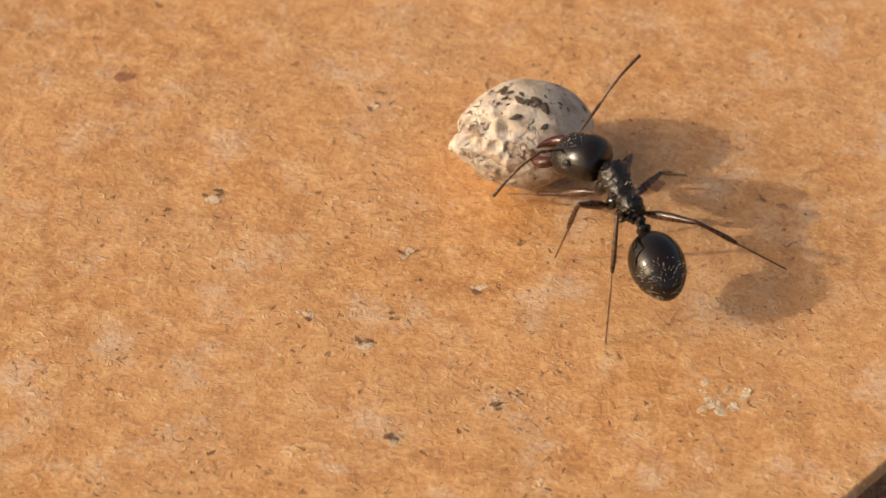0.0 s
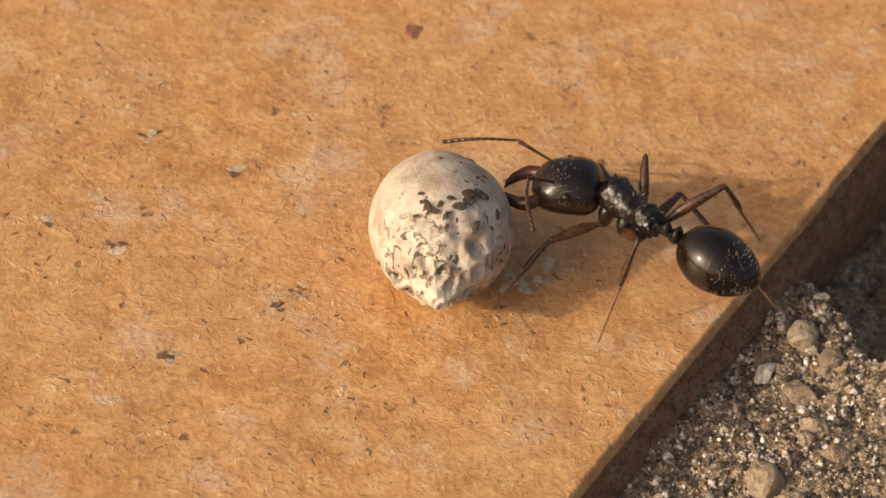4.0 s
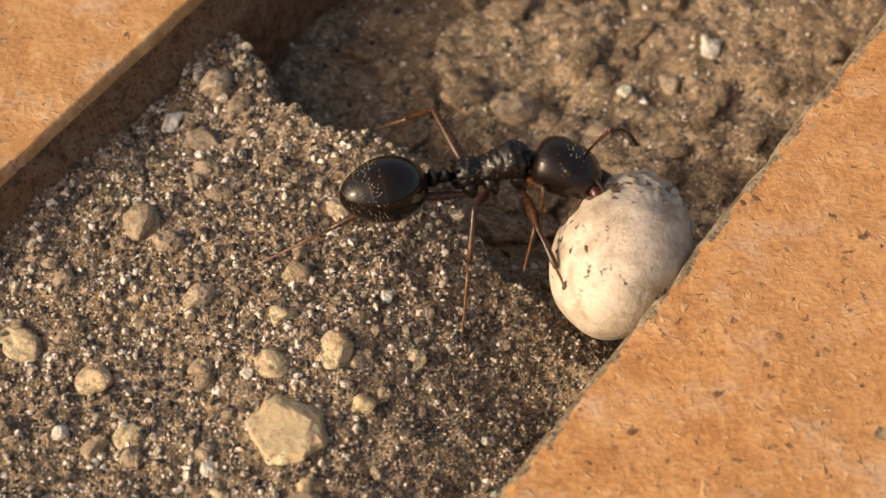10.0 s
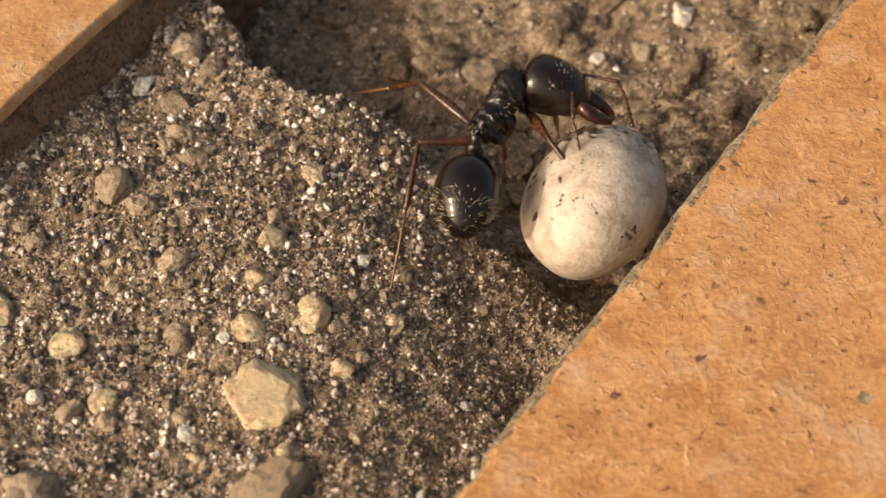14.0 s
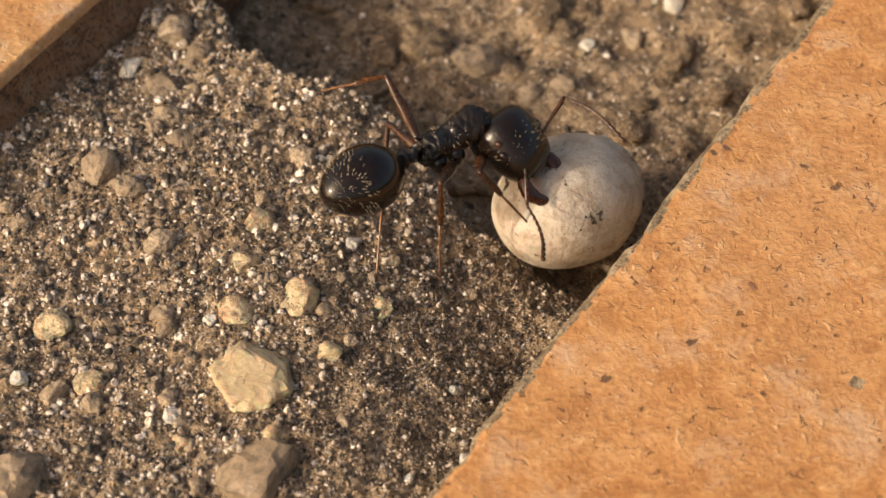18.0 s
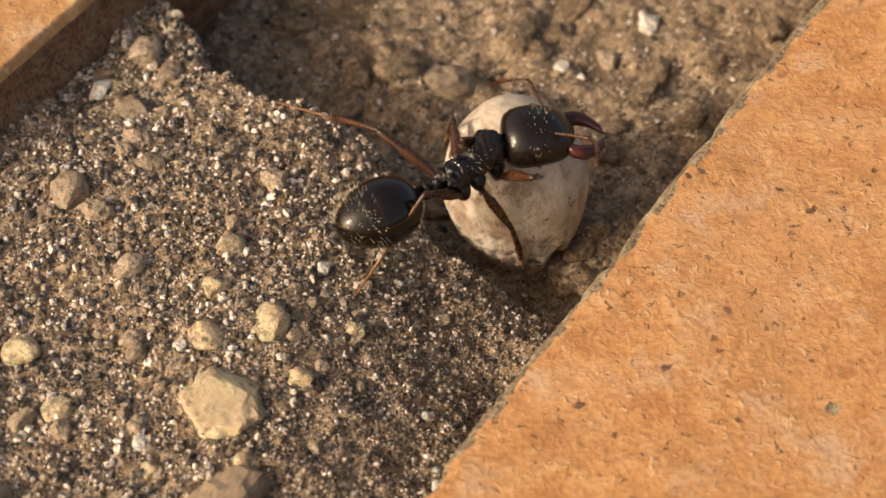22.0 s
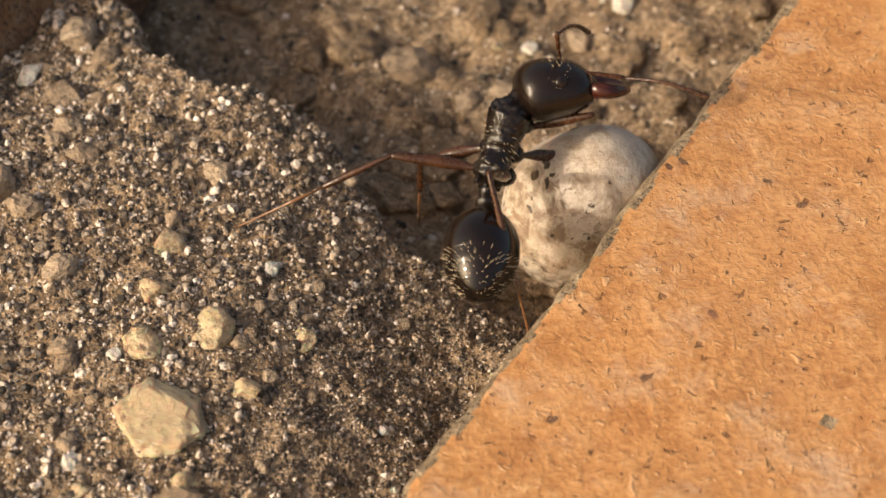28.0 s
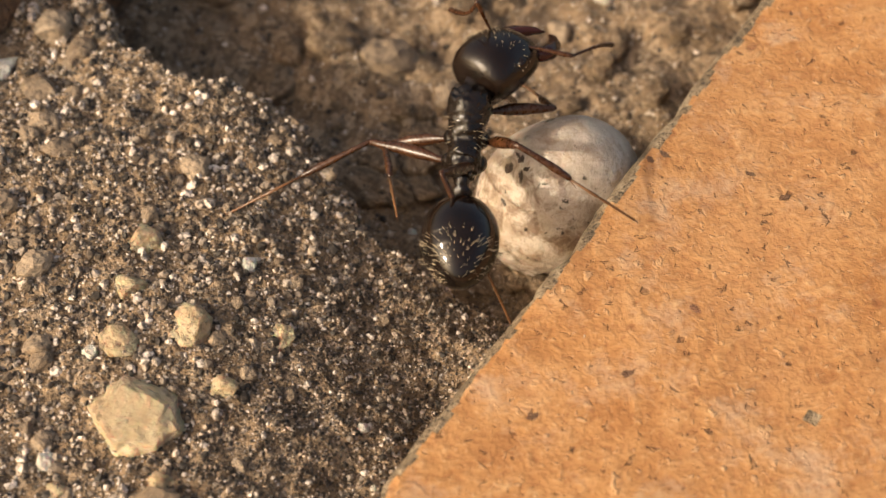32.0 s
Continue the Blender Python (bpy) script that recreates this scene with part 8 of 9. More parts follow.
    walk(limbs["right", "hind", "tibia"], [
        (0, pose(-0.00307, -0.00196, 0.00062, 0.0, 34.8, -112.1)), (0.5, pose(-0.00291, -0.00209, 0.00073, -5.2, 38.2, -121.2)), (1, pose(-0.00271, -0.00231, 0.00073, -10.7, 42.0, -130.2)),
        (1.5, pose(-0.00282, -0.00203, 0.00091, -26.1, 36.7, -154.5)), (2, pose(-0.00293, -0.00166, 0.00108, -35.9, 29.6, -172.7)), (2.5, pose(-0.00216, -0.00149, 0.00177, -26.6, 46.2, -155.9)),
        (3, pose(-0.00136, -0.00118, 0.00213, -0.7, 57.7, -121.9)), (3.5, pose(-0.00188, -0.00202, 0.00161, 20.0, 62.1, -97.4)), (4, pose(-0.00219, -0.00267, 0.00079, 39.0, 57.5, -75.3)),
        (4.25, pose(-0.00085, -0.00131, 0.00130, -42.4, 47.2, -161.6)), (4.5, pose(0.00050, 0.00005, 0.00181, -63.0, 3.0, 171.3)), (5, pose(0.00065, -0.00019, 0.00176, -61.8, 15.2, 178.6)),
        (5.5, pose(0.00082, -0.00064, 0.00166, -55.3, 23.8, -165.6)), (6, pose(0.00075, -0.00102, 0.00165, -45.4, 22.7, -144.7)), (6.5, pose(0.00021, -0.00151, 0.00181, -41.2, 16.5, -133.3)),
        (7, pose(-0.00027, -0.00223, 0.00157, -40.6, 15.9, -131.2)), (7.5, pose(-0.00131, -0.00259, 0.00131, -38.9, 5.1, -121.7)), (8, pose(-0.00214, -0.00268, 0.00081, -39.8, -10.5, -113.7)),
        (8.5, pose(-0.00311, -0.00114, 0.00112, -42.6, -15.1, -83.6)), (9, pose(-0.00298, -0.00128, 0.00122, 4.4, -19.7, -163.5)), (9.5, pose(-0.00280, 0.00049, 0.00131, 16.8, 38.2, -179.6)),
        (10, pose(-0.00379, -0.00027, -0.00030, 21.9, 14.2, -173.8)), (10.5, pose(-0.00338, 0.00103, -0.00050, 17.4, 17.8, 170.9)), (11, pose(-0.00265, 0.00176, -0.00013, 11.9, 19.1, 154.5)),
        (11.5, pose(-0.00267, 0.00181, -0.00057, 9.8, 22.4, 148.2)), (12, pose(-0.00281, 0.00169, -0.00090, 6.5, 26.3, 139.9)), (12.5, pose(-0.00305, 0.00146, -0.00045, 10.7, 11.8, 148.8)),
        (13, pose(-0.00316, 0.00122, -0.00003, 12.3, -5.2, 154.9)), (13.5, pose(-0.00301, 0.00141, -0.00003, 10.2, 10.2, 175.8)), (14, pose(-0.00275, 0.00169, -0.00015, 14.0, 20.5, -159.7)),
        (14.5, pose(-0.00294, 0.00144, 0.00010, 14.3, 25.6, -158.9)), (15, pose(-0.00308, 0.00116, 0.00034, 14.6, 30.6, -158.5)), (15.5, pose(-0.00286, 0.00151, 0.00012, 18.3, 32.5, -151.0)),
        (16, pose(-0.00260, 0.00177, 0.00000, 21.7, 34.5, -144.6)), (16.5, pose(-0.00233, 0.00195, -0.00001, 24.7, 37.6, -139.3)), (17, pose(-0.00192, 0.00219, -0.00025, 27.4, 37.6, -134.9)),
        (17.5, pose(-0.00142, 0.00236, -0.00059, 28.9, 36.7, -132.3)), (18, pose(-0.00105, 0.00239, -0.00078, 30.4, 37.9, -129.8)), (18.5, pose(-0.00225, 0.00181, 0.00048, 31.6, 55.7, -130.0)),
        (19, pose(-0.00313, 0.00037, 0.00100, 6.1, 72.2, -159.7)), (19.5, pose(-0.00254, -0.00002, 0.00170, 0.9, 56.8, -165.2)), (20, pose(-0.00179, -0.00034, 0.00210, 0.7, 40.7, -165.5)),
        (20.5, pose(-0.00250, -0.00034, 0.00177, -7.5, 49.3, -177.9)), (21, pose(-0.00304, -0.00014, 0.00128, -16.4, 54.8, 170.4)), (21.5, pose(-0.00313, -0.00038, 0.00121, -22.2, 58.0, 163.3)),
        (22, pose(-0.00319, -0.00063, 0.00114, -29.4, 60.3, 154.8)), (22.5, pose(-0.00311, -0.00019, 0.00122, -32.8, 57.9, 150.8)), (23, pose(-0.00295, 0.00023, 0.00127, -35.9, 55.4, 147.1)),
        (23.5, pose(-0.00297, 0.00012, 0.00129, -38.8, 48.8, 143.7)), (24, pose(-0.00289, 0.00007, 0.00139, -39.1, 40.8, 143.7)), (24.5, pose(-0.00210, -0.00056, 0.00199, -7.8, 22.8, -173.4)),
        (25, pose(-0.00111, -0.00137, 0.00210, 2.8, 3.1, -147.4)), (25.5, pose(-0.00126, -0.00099, 0.00218, 3.0, 22.7, -147.6)), (26, pose(-0.00139, -0.00057, 0.00220, 4.2, 49.3, -145.7)),
        (26.5, pose(-0.00141, -0.00049, 0.00220, 3.4, 42.1, -146.8)), (27, pose(-0.00139, -0.00057, 0.00220, 1.5, 36.3, -149.6)), (27.5, pose(-0.00142, -0.00050, 0.00220, 1.3, 29.9, -149.9)),
        (28, pose(-0.00144, -0.00042, 0.00219, 1.2, 23.2, -150.3)), (28.5, pose(-0.00148, -0.00035, 0.00218, 1.0, 19.0, -150.7)), (29, pose(-0.00153, -0.00028, 0.00217, 0.9, 15.4, -151.1)),
        (29.5, pose(-0.00175, -0.00048, 0.00212, 1.0, 20.1, -150.6)), (30, pose(-0.00195, -0.00071, 0.00204, 6.2, -32.3, -142.3)), (30.5, pose(-0.00178, -0.00042, 0.00211, 15.1, 21.2, -148.0)),
        (31, pose(-0.00161, -0.00012, 0.00213, 15.8, 17.4, -146.1)), (31.5, pose(-0.00171, 0.00031, 0.00201, 15.5, 19.9, -147.0)), (32, pose(-0.00180, 0.00054, 0.00190, 15.5, 32.8, -148.0)),
    ])
    walk(limbs["left", "antenna", "scape"], [
        (0, pose(0.00279, 0.00136, 0.00013, 0.0, -27.9, 101.0)), (0.5, pose(0.00250, 0.00153, 0.00042, -5.9, -7.8, 112.9)), (1, pose(0.00214, 0.00164, 0.00066, -7.1, 15.0, 118.6)),
        (1.5, pose(0.00251, 0.00152, 0.00043, -9.7, -10.9, 112.0)), (2, pose(0.00281, 0.00134, 0.00013, -7.0, -33.3, 97.2)), (2.5, pose(0.00269, 0.00140, 0.00038, -3.7, -22.9, 91.1)),
        (3, pose(0.00253, 0.00144, 0.00062, -1.2, -12.2, 84.6)), (3.5, pose(0.00241, 0.00150, 0.00066, -1.8, -25.3, 87.4)), (4, pose(0.00231, 0.00155, 0.00069, -4.7, -36.9, 93.9)),
        (4.5, pose(0.00317, -0.00030, -0.00080, 2.0, 17.9, 84.2)), (5, pose(0.00306, -0.00013, -0.00103, 3.2, 7.9, 87.9)), (5.5, pose(0.00294, 0.00024, -0.00118, 2.2, 2.2, 80.8)),
        (6, pose(0.00286, 0.00061, -0.00114, 1.4, 6.7, 62.2)), (6.5, pose(0.00289, 0.00079, -0.00099, -0.3, 13.7, 47.6)), (7, pose(0.00311, 0.00092, -0.00030, 11.2, -9.4, 100.4)),
        (7.5, pose(0.00325, 0.00068, -0.00005, 13.0, 2.6, 89.0)), (8, pose(0.00330, 0.00047, 0.00024, 12.3, 13.7, 76.5)), (8.5, pose(0.00256, 0.00146, -0.00052, 0.7, 27.9, 36.2)),
        (9, pose(0.00282, 0.00111, -0.00074, -20.3, -6.1, -7.1)), (9.5, pose(0.00337, 0.00011, 0.00015, -26.5, -56.1, -17.2)), (10, pose(0.00335, -0.00003, -0.00030, -25.9, -52.6, -18.0)),
        (10.5, pose(0.00326, -0.00060, 0.00026, -9.0, -58.4, -38.6)), (11, pose(0.00290, -0.00110, 0.00060, -3.2, -52.9, -45.4)), (11.5, pose(0.00299, -0.00101, 0.00053, -31.2, -35.0, -9.5)),
        (12, pose(0.00307, -0.00092, 0.00045, -36.2, -34.0, -0.4)), (12.5, pose(0.00313, -0.00092, -0.00007, -9.2, -22.9, -41.7)), (13, pose(0.00301, -0.00093, -0.00060, 8.9, -18.0, -86.1)),
        (13.5, pose(0.00289, -0.00119, -0.00040, 8.3, -11.6, -84.1)), (14, pose(0.00271, -0.00142, -0.00022, 7.1, -3.8, -77.8)), (14.5, pose(0.00273, -0.00141, -0.00019, 7.7, -4.0, -87.7)),
        (15, pose(0.00274, -0.00140, -0.00015, 8.2, -2.7, -96.5)), (15.5, pose(0.00271, -0.00142, -0.00015, 7.3, -3.7, -82.3)), (16, pose(0.00269, -0.00145, -0.00016, 5.2, -4.6, -59.0)),
        (16.5, pose(0.00266, -0.00147, -0.00017, 2.5, -9.4, -31.6)), (17, pose(0.00262, -0.00149, -0.00019, -0.5, -22.5, -13.4)), (17.5, pose(0.00259, -0.00151, -0.00021, -6.5, -31.4, 2.1)),
        (18, pose(0.00256, -0.00153, -0.00024, -15.8, -23.9, 20.6)), (18.5, pose(0.00277, -0.00138, 0.00011, -10.7, -38.4, 8.1)), (19, pose(0.00290, -0.00117, 0.00045, 52.0, -64.9, -83.4)),
        (19.5, pose(0.00312, -0.00087, 0.00038, -53.8, -35.6, 23.4)), (20, pose(0.00329, -0.00053, 0.00022, -61.1, 12.9, 50.6)), (20.5, pose(0.00316, -0.00077, 0.00042, -61.6, 0.8, 51.3)),
        (21, pose(0.00298, -0.00099, 0.00059, -62.6, -12.3, 53.4)), (21.5, pose(0.00297, -0.00094, 0.00069, -63.9, -12.3, 60.8)), (22, pose(0.00304, -0.00068, 0.00083, -64.5, -1.0, 62.7)),
        (22.5, pose(0.00316, -0.00082, 0.00029, -65.2, -15.9, 62.5)), (23, pose(0.00330, -0.00048, -0.00026, -60.6, -12.4, 46.1)), (23.5, pose(0.00336, 0.00012, 0.00022, -104.9, -50.6, 97.2)),
        (24, pose(0.00318, 0.00083, 0.00013, -163.4, -65.9, 159.2)), (24.5, pose(0.00313, 0.00085, 0.00036, -141.6, -46.1, 135.9)), (25, pose(0.00327, 0.00063, 0.00000, -125.5, -9.4, 109.6)),
        (25.5, pose(0.00334, 0.00002, -0.00035, -130.0, -51.9, 127.8)), (26, pose(0.00303, -0.00067, -0.00085, -47.9, -83.6, 50.0)), (26.5, pose(0.00302, -0.00075, -0.00080, -34.5, -81.1, 36.5)),
        (27, pose(0.00301, -0.00082, -0.00074, -25.7, -78.0, 27.5)), (27.5, pose(0.00301, -0.00088, -0.00068, -16.6, -73.7, 18.2)), (28, pose(0.00301, -0.00093, -0.00062, -10.7, -68.5, 12.0)),
        (28.5, pose(0.00301, -0.00095, -0.00057, -5.2, -62.1, 6.1)), (29, pose(0.00303, -0.00097, -0.00050, -0.1, -55.7, 0.3)), (29.5, pose(0.00334, -0.00001, -0.00036, -95.5, -83.7, 100.0)),
        (30, pose(0.00295, 0.00074, -0.00093, -95.2, -61.0, 100.2)), (30.5, pose(0.00332, -0.00006, -0.00044, 135.4, -60.5, -132.8)), (31, pose(0.00288, -0.00110, -0.00064, 106.4, -26.3, -85.8)),
        (31.5, pose(0.00317, -0.00084, -0.00019, 97.2, -67.3, -79.9)), (32, pose(0.00325, -0.00046, -0.00048, -27.5, -62.8, 40.9)),
    ])
    walk(limbs["left", "antenna", "funiculus"], [
        (0, pose(0.00249, 0.00291, 0.00097, 0.0, 34.9, 100.9)), (0.5, pose(0.00181, 0.00317, 0.00066, 4.1, 11.7, 107.5)), (1, pose(0.00132, 0.00314, 0.00020, 5.3, -5.3, 112.5)),
        (1.5, pose(0.00185, 0.00315, 0.00077, 5.4, 14.7, 115.0)), (2, pose(0.00263, 0.00280, 0.00110, 7.7, 39.6, 121.1)), (2.5, pose(0.00266, 0.00304, 0.00107, 29.7, 5.4, 154.3)),
        (3, pose(0.00269, 0.00317, 0.00099, 28.7, -22.4, -176.7)), (3.5, pose(0.00248, 0.00311, 0.00142, 34.6, -7.7, 162.5)), (4, pose(0.00221, 0.00296, 0.00176, 34.7, 4.5, 140.9)),
        (4.25, pose(0.00277, 0.00215, 0.00021, 14.2, 5.4, 97.1)), (4.5, pose(0.00334, 0.00134, -0.00134, -1.4, -7.8, 55.5)), (5, pose(0.00312, 0.00158, -0.00127, -0.6, -4.4, 49.5)),
        (5.5, pose(0.00321, 0.00192, -0.00125, 0.0, -0.3, 42.5)), (6, pose(0.00365, 0.00209, -0.00134, 0.0, 1.9, 39.4)), (6.5, pose(0.00399, 0.00201, -0.00139, 0.0, 3.4, 38.1)),
        (7, pose(0.00280, 0.00262, -0.00001, 1.1, 13.6, 56.8)), (7.5, pose(0.00328, 0.00243, -0.00012, 5.0, 35.1, 72.4)), (8, pose(0.00370, 0.00212, -0.00017, -3.1, 41.3, 58.4)),
        (8.5, pose(0.00379, 0.00236, -0.00134, -17.8, 49.4, 36.0)), (9, pose(0.00447, 0.00091, -0.00056, 24.8, 52.6, 91.2)), (9.5, pose(0.00426, -0.00017, 0.00154, -18.6, 35.4, 39.7)),
        (10, pose(0.00432, -0.00034, 0.00103, -15.1, 57.1, 47.0)), (10.5, pose(0.00395, -0.00116, 0.00169, -58.5, 32.7, -15.9)), (11, pose(0.00362, -0.00184, 0.00195, -62.4, 2.2, -59.2)),
        (11.5, pose(0.00441, -0.00125, 0.00153, -63.0, -6.0, -47.3)), (12, pose(0.00452, -0.00093, 0.00143, -65.9, -14.4, -32.2)), (12.5, pose(0.00430, -0.00197, 0.00059, -34.5, -25.5, -84.5)),
        (13, pose(0.00312, -0.00258, -0.00007, -12.8, -39.5, -123.0)), (13.5, pose(0.00307, -0.00287, -0.00005, -6.9, -29.3, -132.3)), (14, pose(0.00307, -0.00310, -0.00011, -4.4, -17.6, -137.6)),
        (14.5, pose(0.00280, -0.00313, -0.00007, -3.0, -26.4, -142.3)), (15, pose(0.00255, -0.00312, -0.00007, -0.7, -34.4, -147.4)), (15.5, pose(0.00294, -0.00313, -0.00004, -2.8, -30.4, -143.9)),
        (16, pose(0.00357, -0.00292, -0.00002, -4.8, -21.7, -139.9)), (16.5, pose(0.00413, -0.00237, 0.00012, -8.7, -10.7, -129.5)), (17, pose(0.00420, -0.00187, 0.00048, -11.3, -3.8, -114.1)),
        (17.5, pose(0.00408, -0.00146, 0.00070, -11.9, 0.7, -97.7)), (18, pose(0.00409, -0.00096, 0.00048, -11.1, 3.7, -80.0)), (18.5, pose(0.00412, -0.00119, 0.00120, -11.7, -0.1, -99.2)),
        (19, pose(0.00298, -0.00188, 0.00197, -11.8, -16.6, -109.9)), (19.25, pose(0.00370, -0.00109, 0.00168, 4.7, 15.8, -133.2)), (19.5, pose(0.00442, -0.00031, 0.00140, 8.8, 51.9, -154.1)),
        (20, pose(0.00442, 0.00084, -0.00018, -62.8, 34.7, 91.3)), (20.5, pose(0.00429, 0.00064, 0.00039, -71.5, 25.3, 70.5)), (21, pose(0.00403, 0.00042, 0.00097, -74.9, 11.0, 54.3)),
        (21.5, pose(0.00382, 0.00058, 0.00107, -70.6, 26.2, 65.1)), (22, pose(0.00386, 0.00091, 0.00086, -62.9, 42.6, 77.6)), (22.5, pose(0.00395, 0.00070, 0.00078, -62.8, 40.0, 77.8)),
        (23, pose(0.00451, 0.00079, 0.00013, -62.7, 37.6, 78.1)), (23.5, pose(0.00322, 0.00120, 0.00155, -6.1, 33.2, 145.2)), (24, pose(0.00252, 0.00108, 0.00171, 23.8, -31.5, 176.5)),
        (24.5, pose(0.00226, 0.00170, 0.00162, 39.2, -12.7, 129.1)), (25, pose(0.00269, 0.00226, 0.00028, 40.7, -3.2, 103.6)), (25.5, pose(0.00268, 0.00088, 0.00103, 35.1, 43.6, 67.8)),
        (26, pose(0.00316, -0.00052, 0.00085, -10.6, 53.6, 9.1)), (26.5, pose(0.00323, -0.00060, 0.00088, -15.2, 57.5, 3.4)), (27, pose(0.00333, -0.00066, 0.00092, -21.4, 61.6, -3.8)),
        (27.5, pose(0.00346, -0.00073, 0.00095, -29.9, 65.4, -13.5)), (28, pose(0.00362, -0.00080, 0.00095, -41.2, 68.6, -25.9)), (28.5, pose(0.00379, -0.00087, 0.00092, -55.1, 70.1, -40.8)),
        (29, pose(0.00397, -0.00096, 0.00088, -69.3, 69.7, -56.1)), (29.5, pose(0.00331, 0.00018, 0.00138, -155.4, 16.8, -161.1)), (29.75, pose(0.00306, 0.00087, 0.00099, -135.8, -27.6, -169.1)),
        (30, pose(0.00280, 0.00157, 0.00059, -82.9, -60.8, 145.1)), (30.25, pose(0.00276, 0.00043, 0.00086, -90.4, -11.2, 136.1)), (30.5, pose(0.00272, -0.00070, 0.00112, -108.0, 35.8, 118.1)),
        (31, pose(0.00300, -0.00263, 0.00012, 156.7, 78.8, 14.8)), (31.5, pose(0.00329, -0.00149, 0.00140, -157.3, 75.7, 61.6)), (32, pose(0.00383, 0.00004, 0.00102, -149.2, 68.0, 69.8)),
    ])
    walk(limbs["right", "antenna", "scape"], [
        (0, pose(0.00331, 0.00051, 0.00005, 0.0, -33.0, -63.4)), (0.5, pose(0.00317, 0.00080, 0.00032, -10.5, -38.2, -43.9)), (1, pose(0.00294, 0.00104, 0.00060, -25.2, -41.5, -19.3)),
        (1.5, pose(0.00318, 0.00078, 0.00032, -19.9, -23.0, -28.8)), (2, pose(0.00331, 0.00048, 0.00002, -18.4, 4.8, -38.4)), (2.5, pose(0.00326, 0.00059, 0.00027, -20.1, -19.7, -39.9)),
        (3, pose(0.00317, 0.00068, 0.00051, -19.3, -33.9, -43.7)), (3.5, pose(0.00309, 0.00076, 0.00065, -37.2, -36.0, -6.7)), (4, pose(0.00300, 0.00083, 0.00077, -51.8, -25.6, 27.7)),
        (4.5, pose(0.00279, -0.00121, -0.00064, -52.0, 5.9, 6.9)), (5, pose(0.00279, -0.00107, -0.00085, -52.1, -1.9, 10.7)), (5.5, pose(0.00285, -0.00075, -0.00106, -51.4, -9.6, 4.1)),
        (6, pose(0.00295, -0.00039, -0.00113, -48.9, -8.1, -8.3)), (6.5, pose(0.00304, -0.00020, -0.00105, -48.6, -0.7, -13.8)), (7, pose(0.00334, -0.00005, -0.00037, -44.3, -3.0, -41.2)),
        (7.5, pose(0.00335, -0.00031, -0.00008, -44.3, -5.2, -41.2)), (8, pose(0.00328, -0.00053, 0.00025, -44.4, -6.9, -40.3)), (8.25, pose(0.00322, 0.00006, -0.00017, -58.4, 30.5, -38.2)),
        (8.5, pose(0.00316, 0.00066, -0.00059, -86.2, 66.5, -55.1)), (9, pose(0.00328, 0.00026, -0.00052, -76.5, 61.8, -44.1)), (9.5, pose(0.00311, -0.00075, 0.00060, -77.3, 23.4, -39.4)),
        (10, pose(0.00314, -0.00091, 0.00012, -87.0, 35.5, -56.0)), (10.5, pose(0.00267, -0.00135, 0.00057, -90.8, 26.2, -64.6)), (11, pose(0.00206, -0.00164, 0.00073, -92.3, 14.6, -70.3)),
        (11.5, pose(0.00220, -0.00158, 0.00073, -95.1, 22.8, -77.8)), (12, pose(0.00232, -0.00153, 0.00072, -99.8, 29.4, -87.1)), (12.5, pose(0.00253, -0.00148, 0.00050, -113.9, 33.1, -111.1)),
        (13, pose(0.00270, -0.00143, 0.00021, -121.2, 13.8, -133.4)), (13.5, pose(0.00236, -0.00164, 0.00032, -121.2, 2.1, -138.6)), (14, pose(0.00198, -0.00178, 0.00036, -121.1, -3.4, -145.2)),
        (14.5, pose(0.00196, -0.00179, 0.00032, -108.8, 35.2, -130.6)), (15, pose(0.00193, -0.00181, 0.00027, -102.7, 35.7, -119.9)), (15.5, pose(0.00187, -0.00183, 0.00019, -103.1, 37.0, -120.5)),
        (16, pose(0.00181, -0.00185, 0.00011, -103.1, 38.2, -120.5)), (16.5, pose(0.00176, -0.00186, 0.00002, -103.2, 39.4, -120.7)), (17, pose(0.00170, -0.00186, -0.00006, -102.9, 40.4, -120.2)),
        (17.5, pose(0.00166, -0.00186, -0.00014, -102.5, 41.4, -119.6)), (18, pose(0.00162, -0.00186, -0.00022, -101.6, 42.2, -118.2)), (18.5, pose(0.00188, -0.00183, 0.00012, -90.7, 38.8, -100.7)),
        (19, pose(0.00206, -0.00171, 0.00053, -82.4, 29.4, -84.1)), (19.5, pose(0.00240, -0.00153, 0.00061, -76.3, 19.6, -67.2)), (20, pose(0.00273, -0.00129, 0.00058, -70.4, 13.8, -47.0)),
        (20.5, pose(0.00247, -0.00144, 0.00071, -70.6, 1.1, -42.5)), (21, pose(0.00218, -0.00156, 0.00079, -71.7, -16.0, -41.4)), (21.5, pose(0.00219, -0.00157, 0.00077, -66.9, -21.3, -54.1)),
        (22, pose(0.00239, -0.00144, 0.00081, -51.1, -24.5, -84.9)), (22.5, pose(0.00249, -0.00156, 0.00032, -49.6, -42.6, -89.7)), (23, pose(0.00279, -0.00133, -0.00030, -47.5, -51.6, -93.0)),
        (23.5, pose(0.00317, -0.00086, 0.00010, -35.3, -39.6, -109.7)), (24, pose(0.00337, -0.00015, 0.00011, -40.9, -28.4, -100.5)), (24.5, pose(0.00335, -0.00013, 0.00032, -48.9, -7.6, -61.4)),
        (25, pose(0.00334, -0.00036, -0.00002, -48.6, -5.7, -32.9)), (25.5, pose(0.00311, -0.00094, -0.00022, -43.9, -33.8, -51.8)), (26, pose(0.00265, -0.00144, -0.00035, -24.5, -48.5, -80.5)),
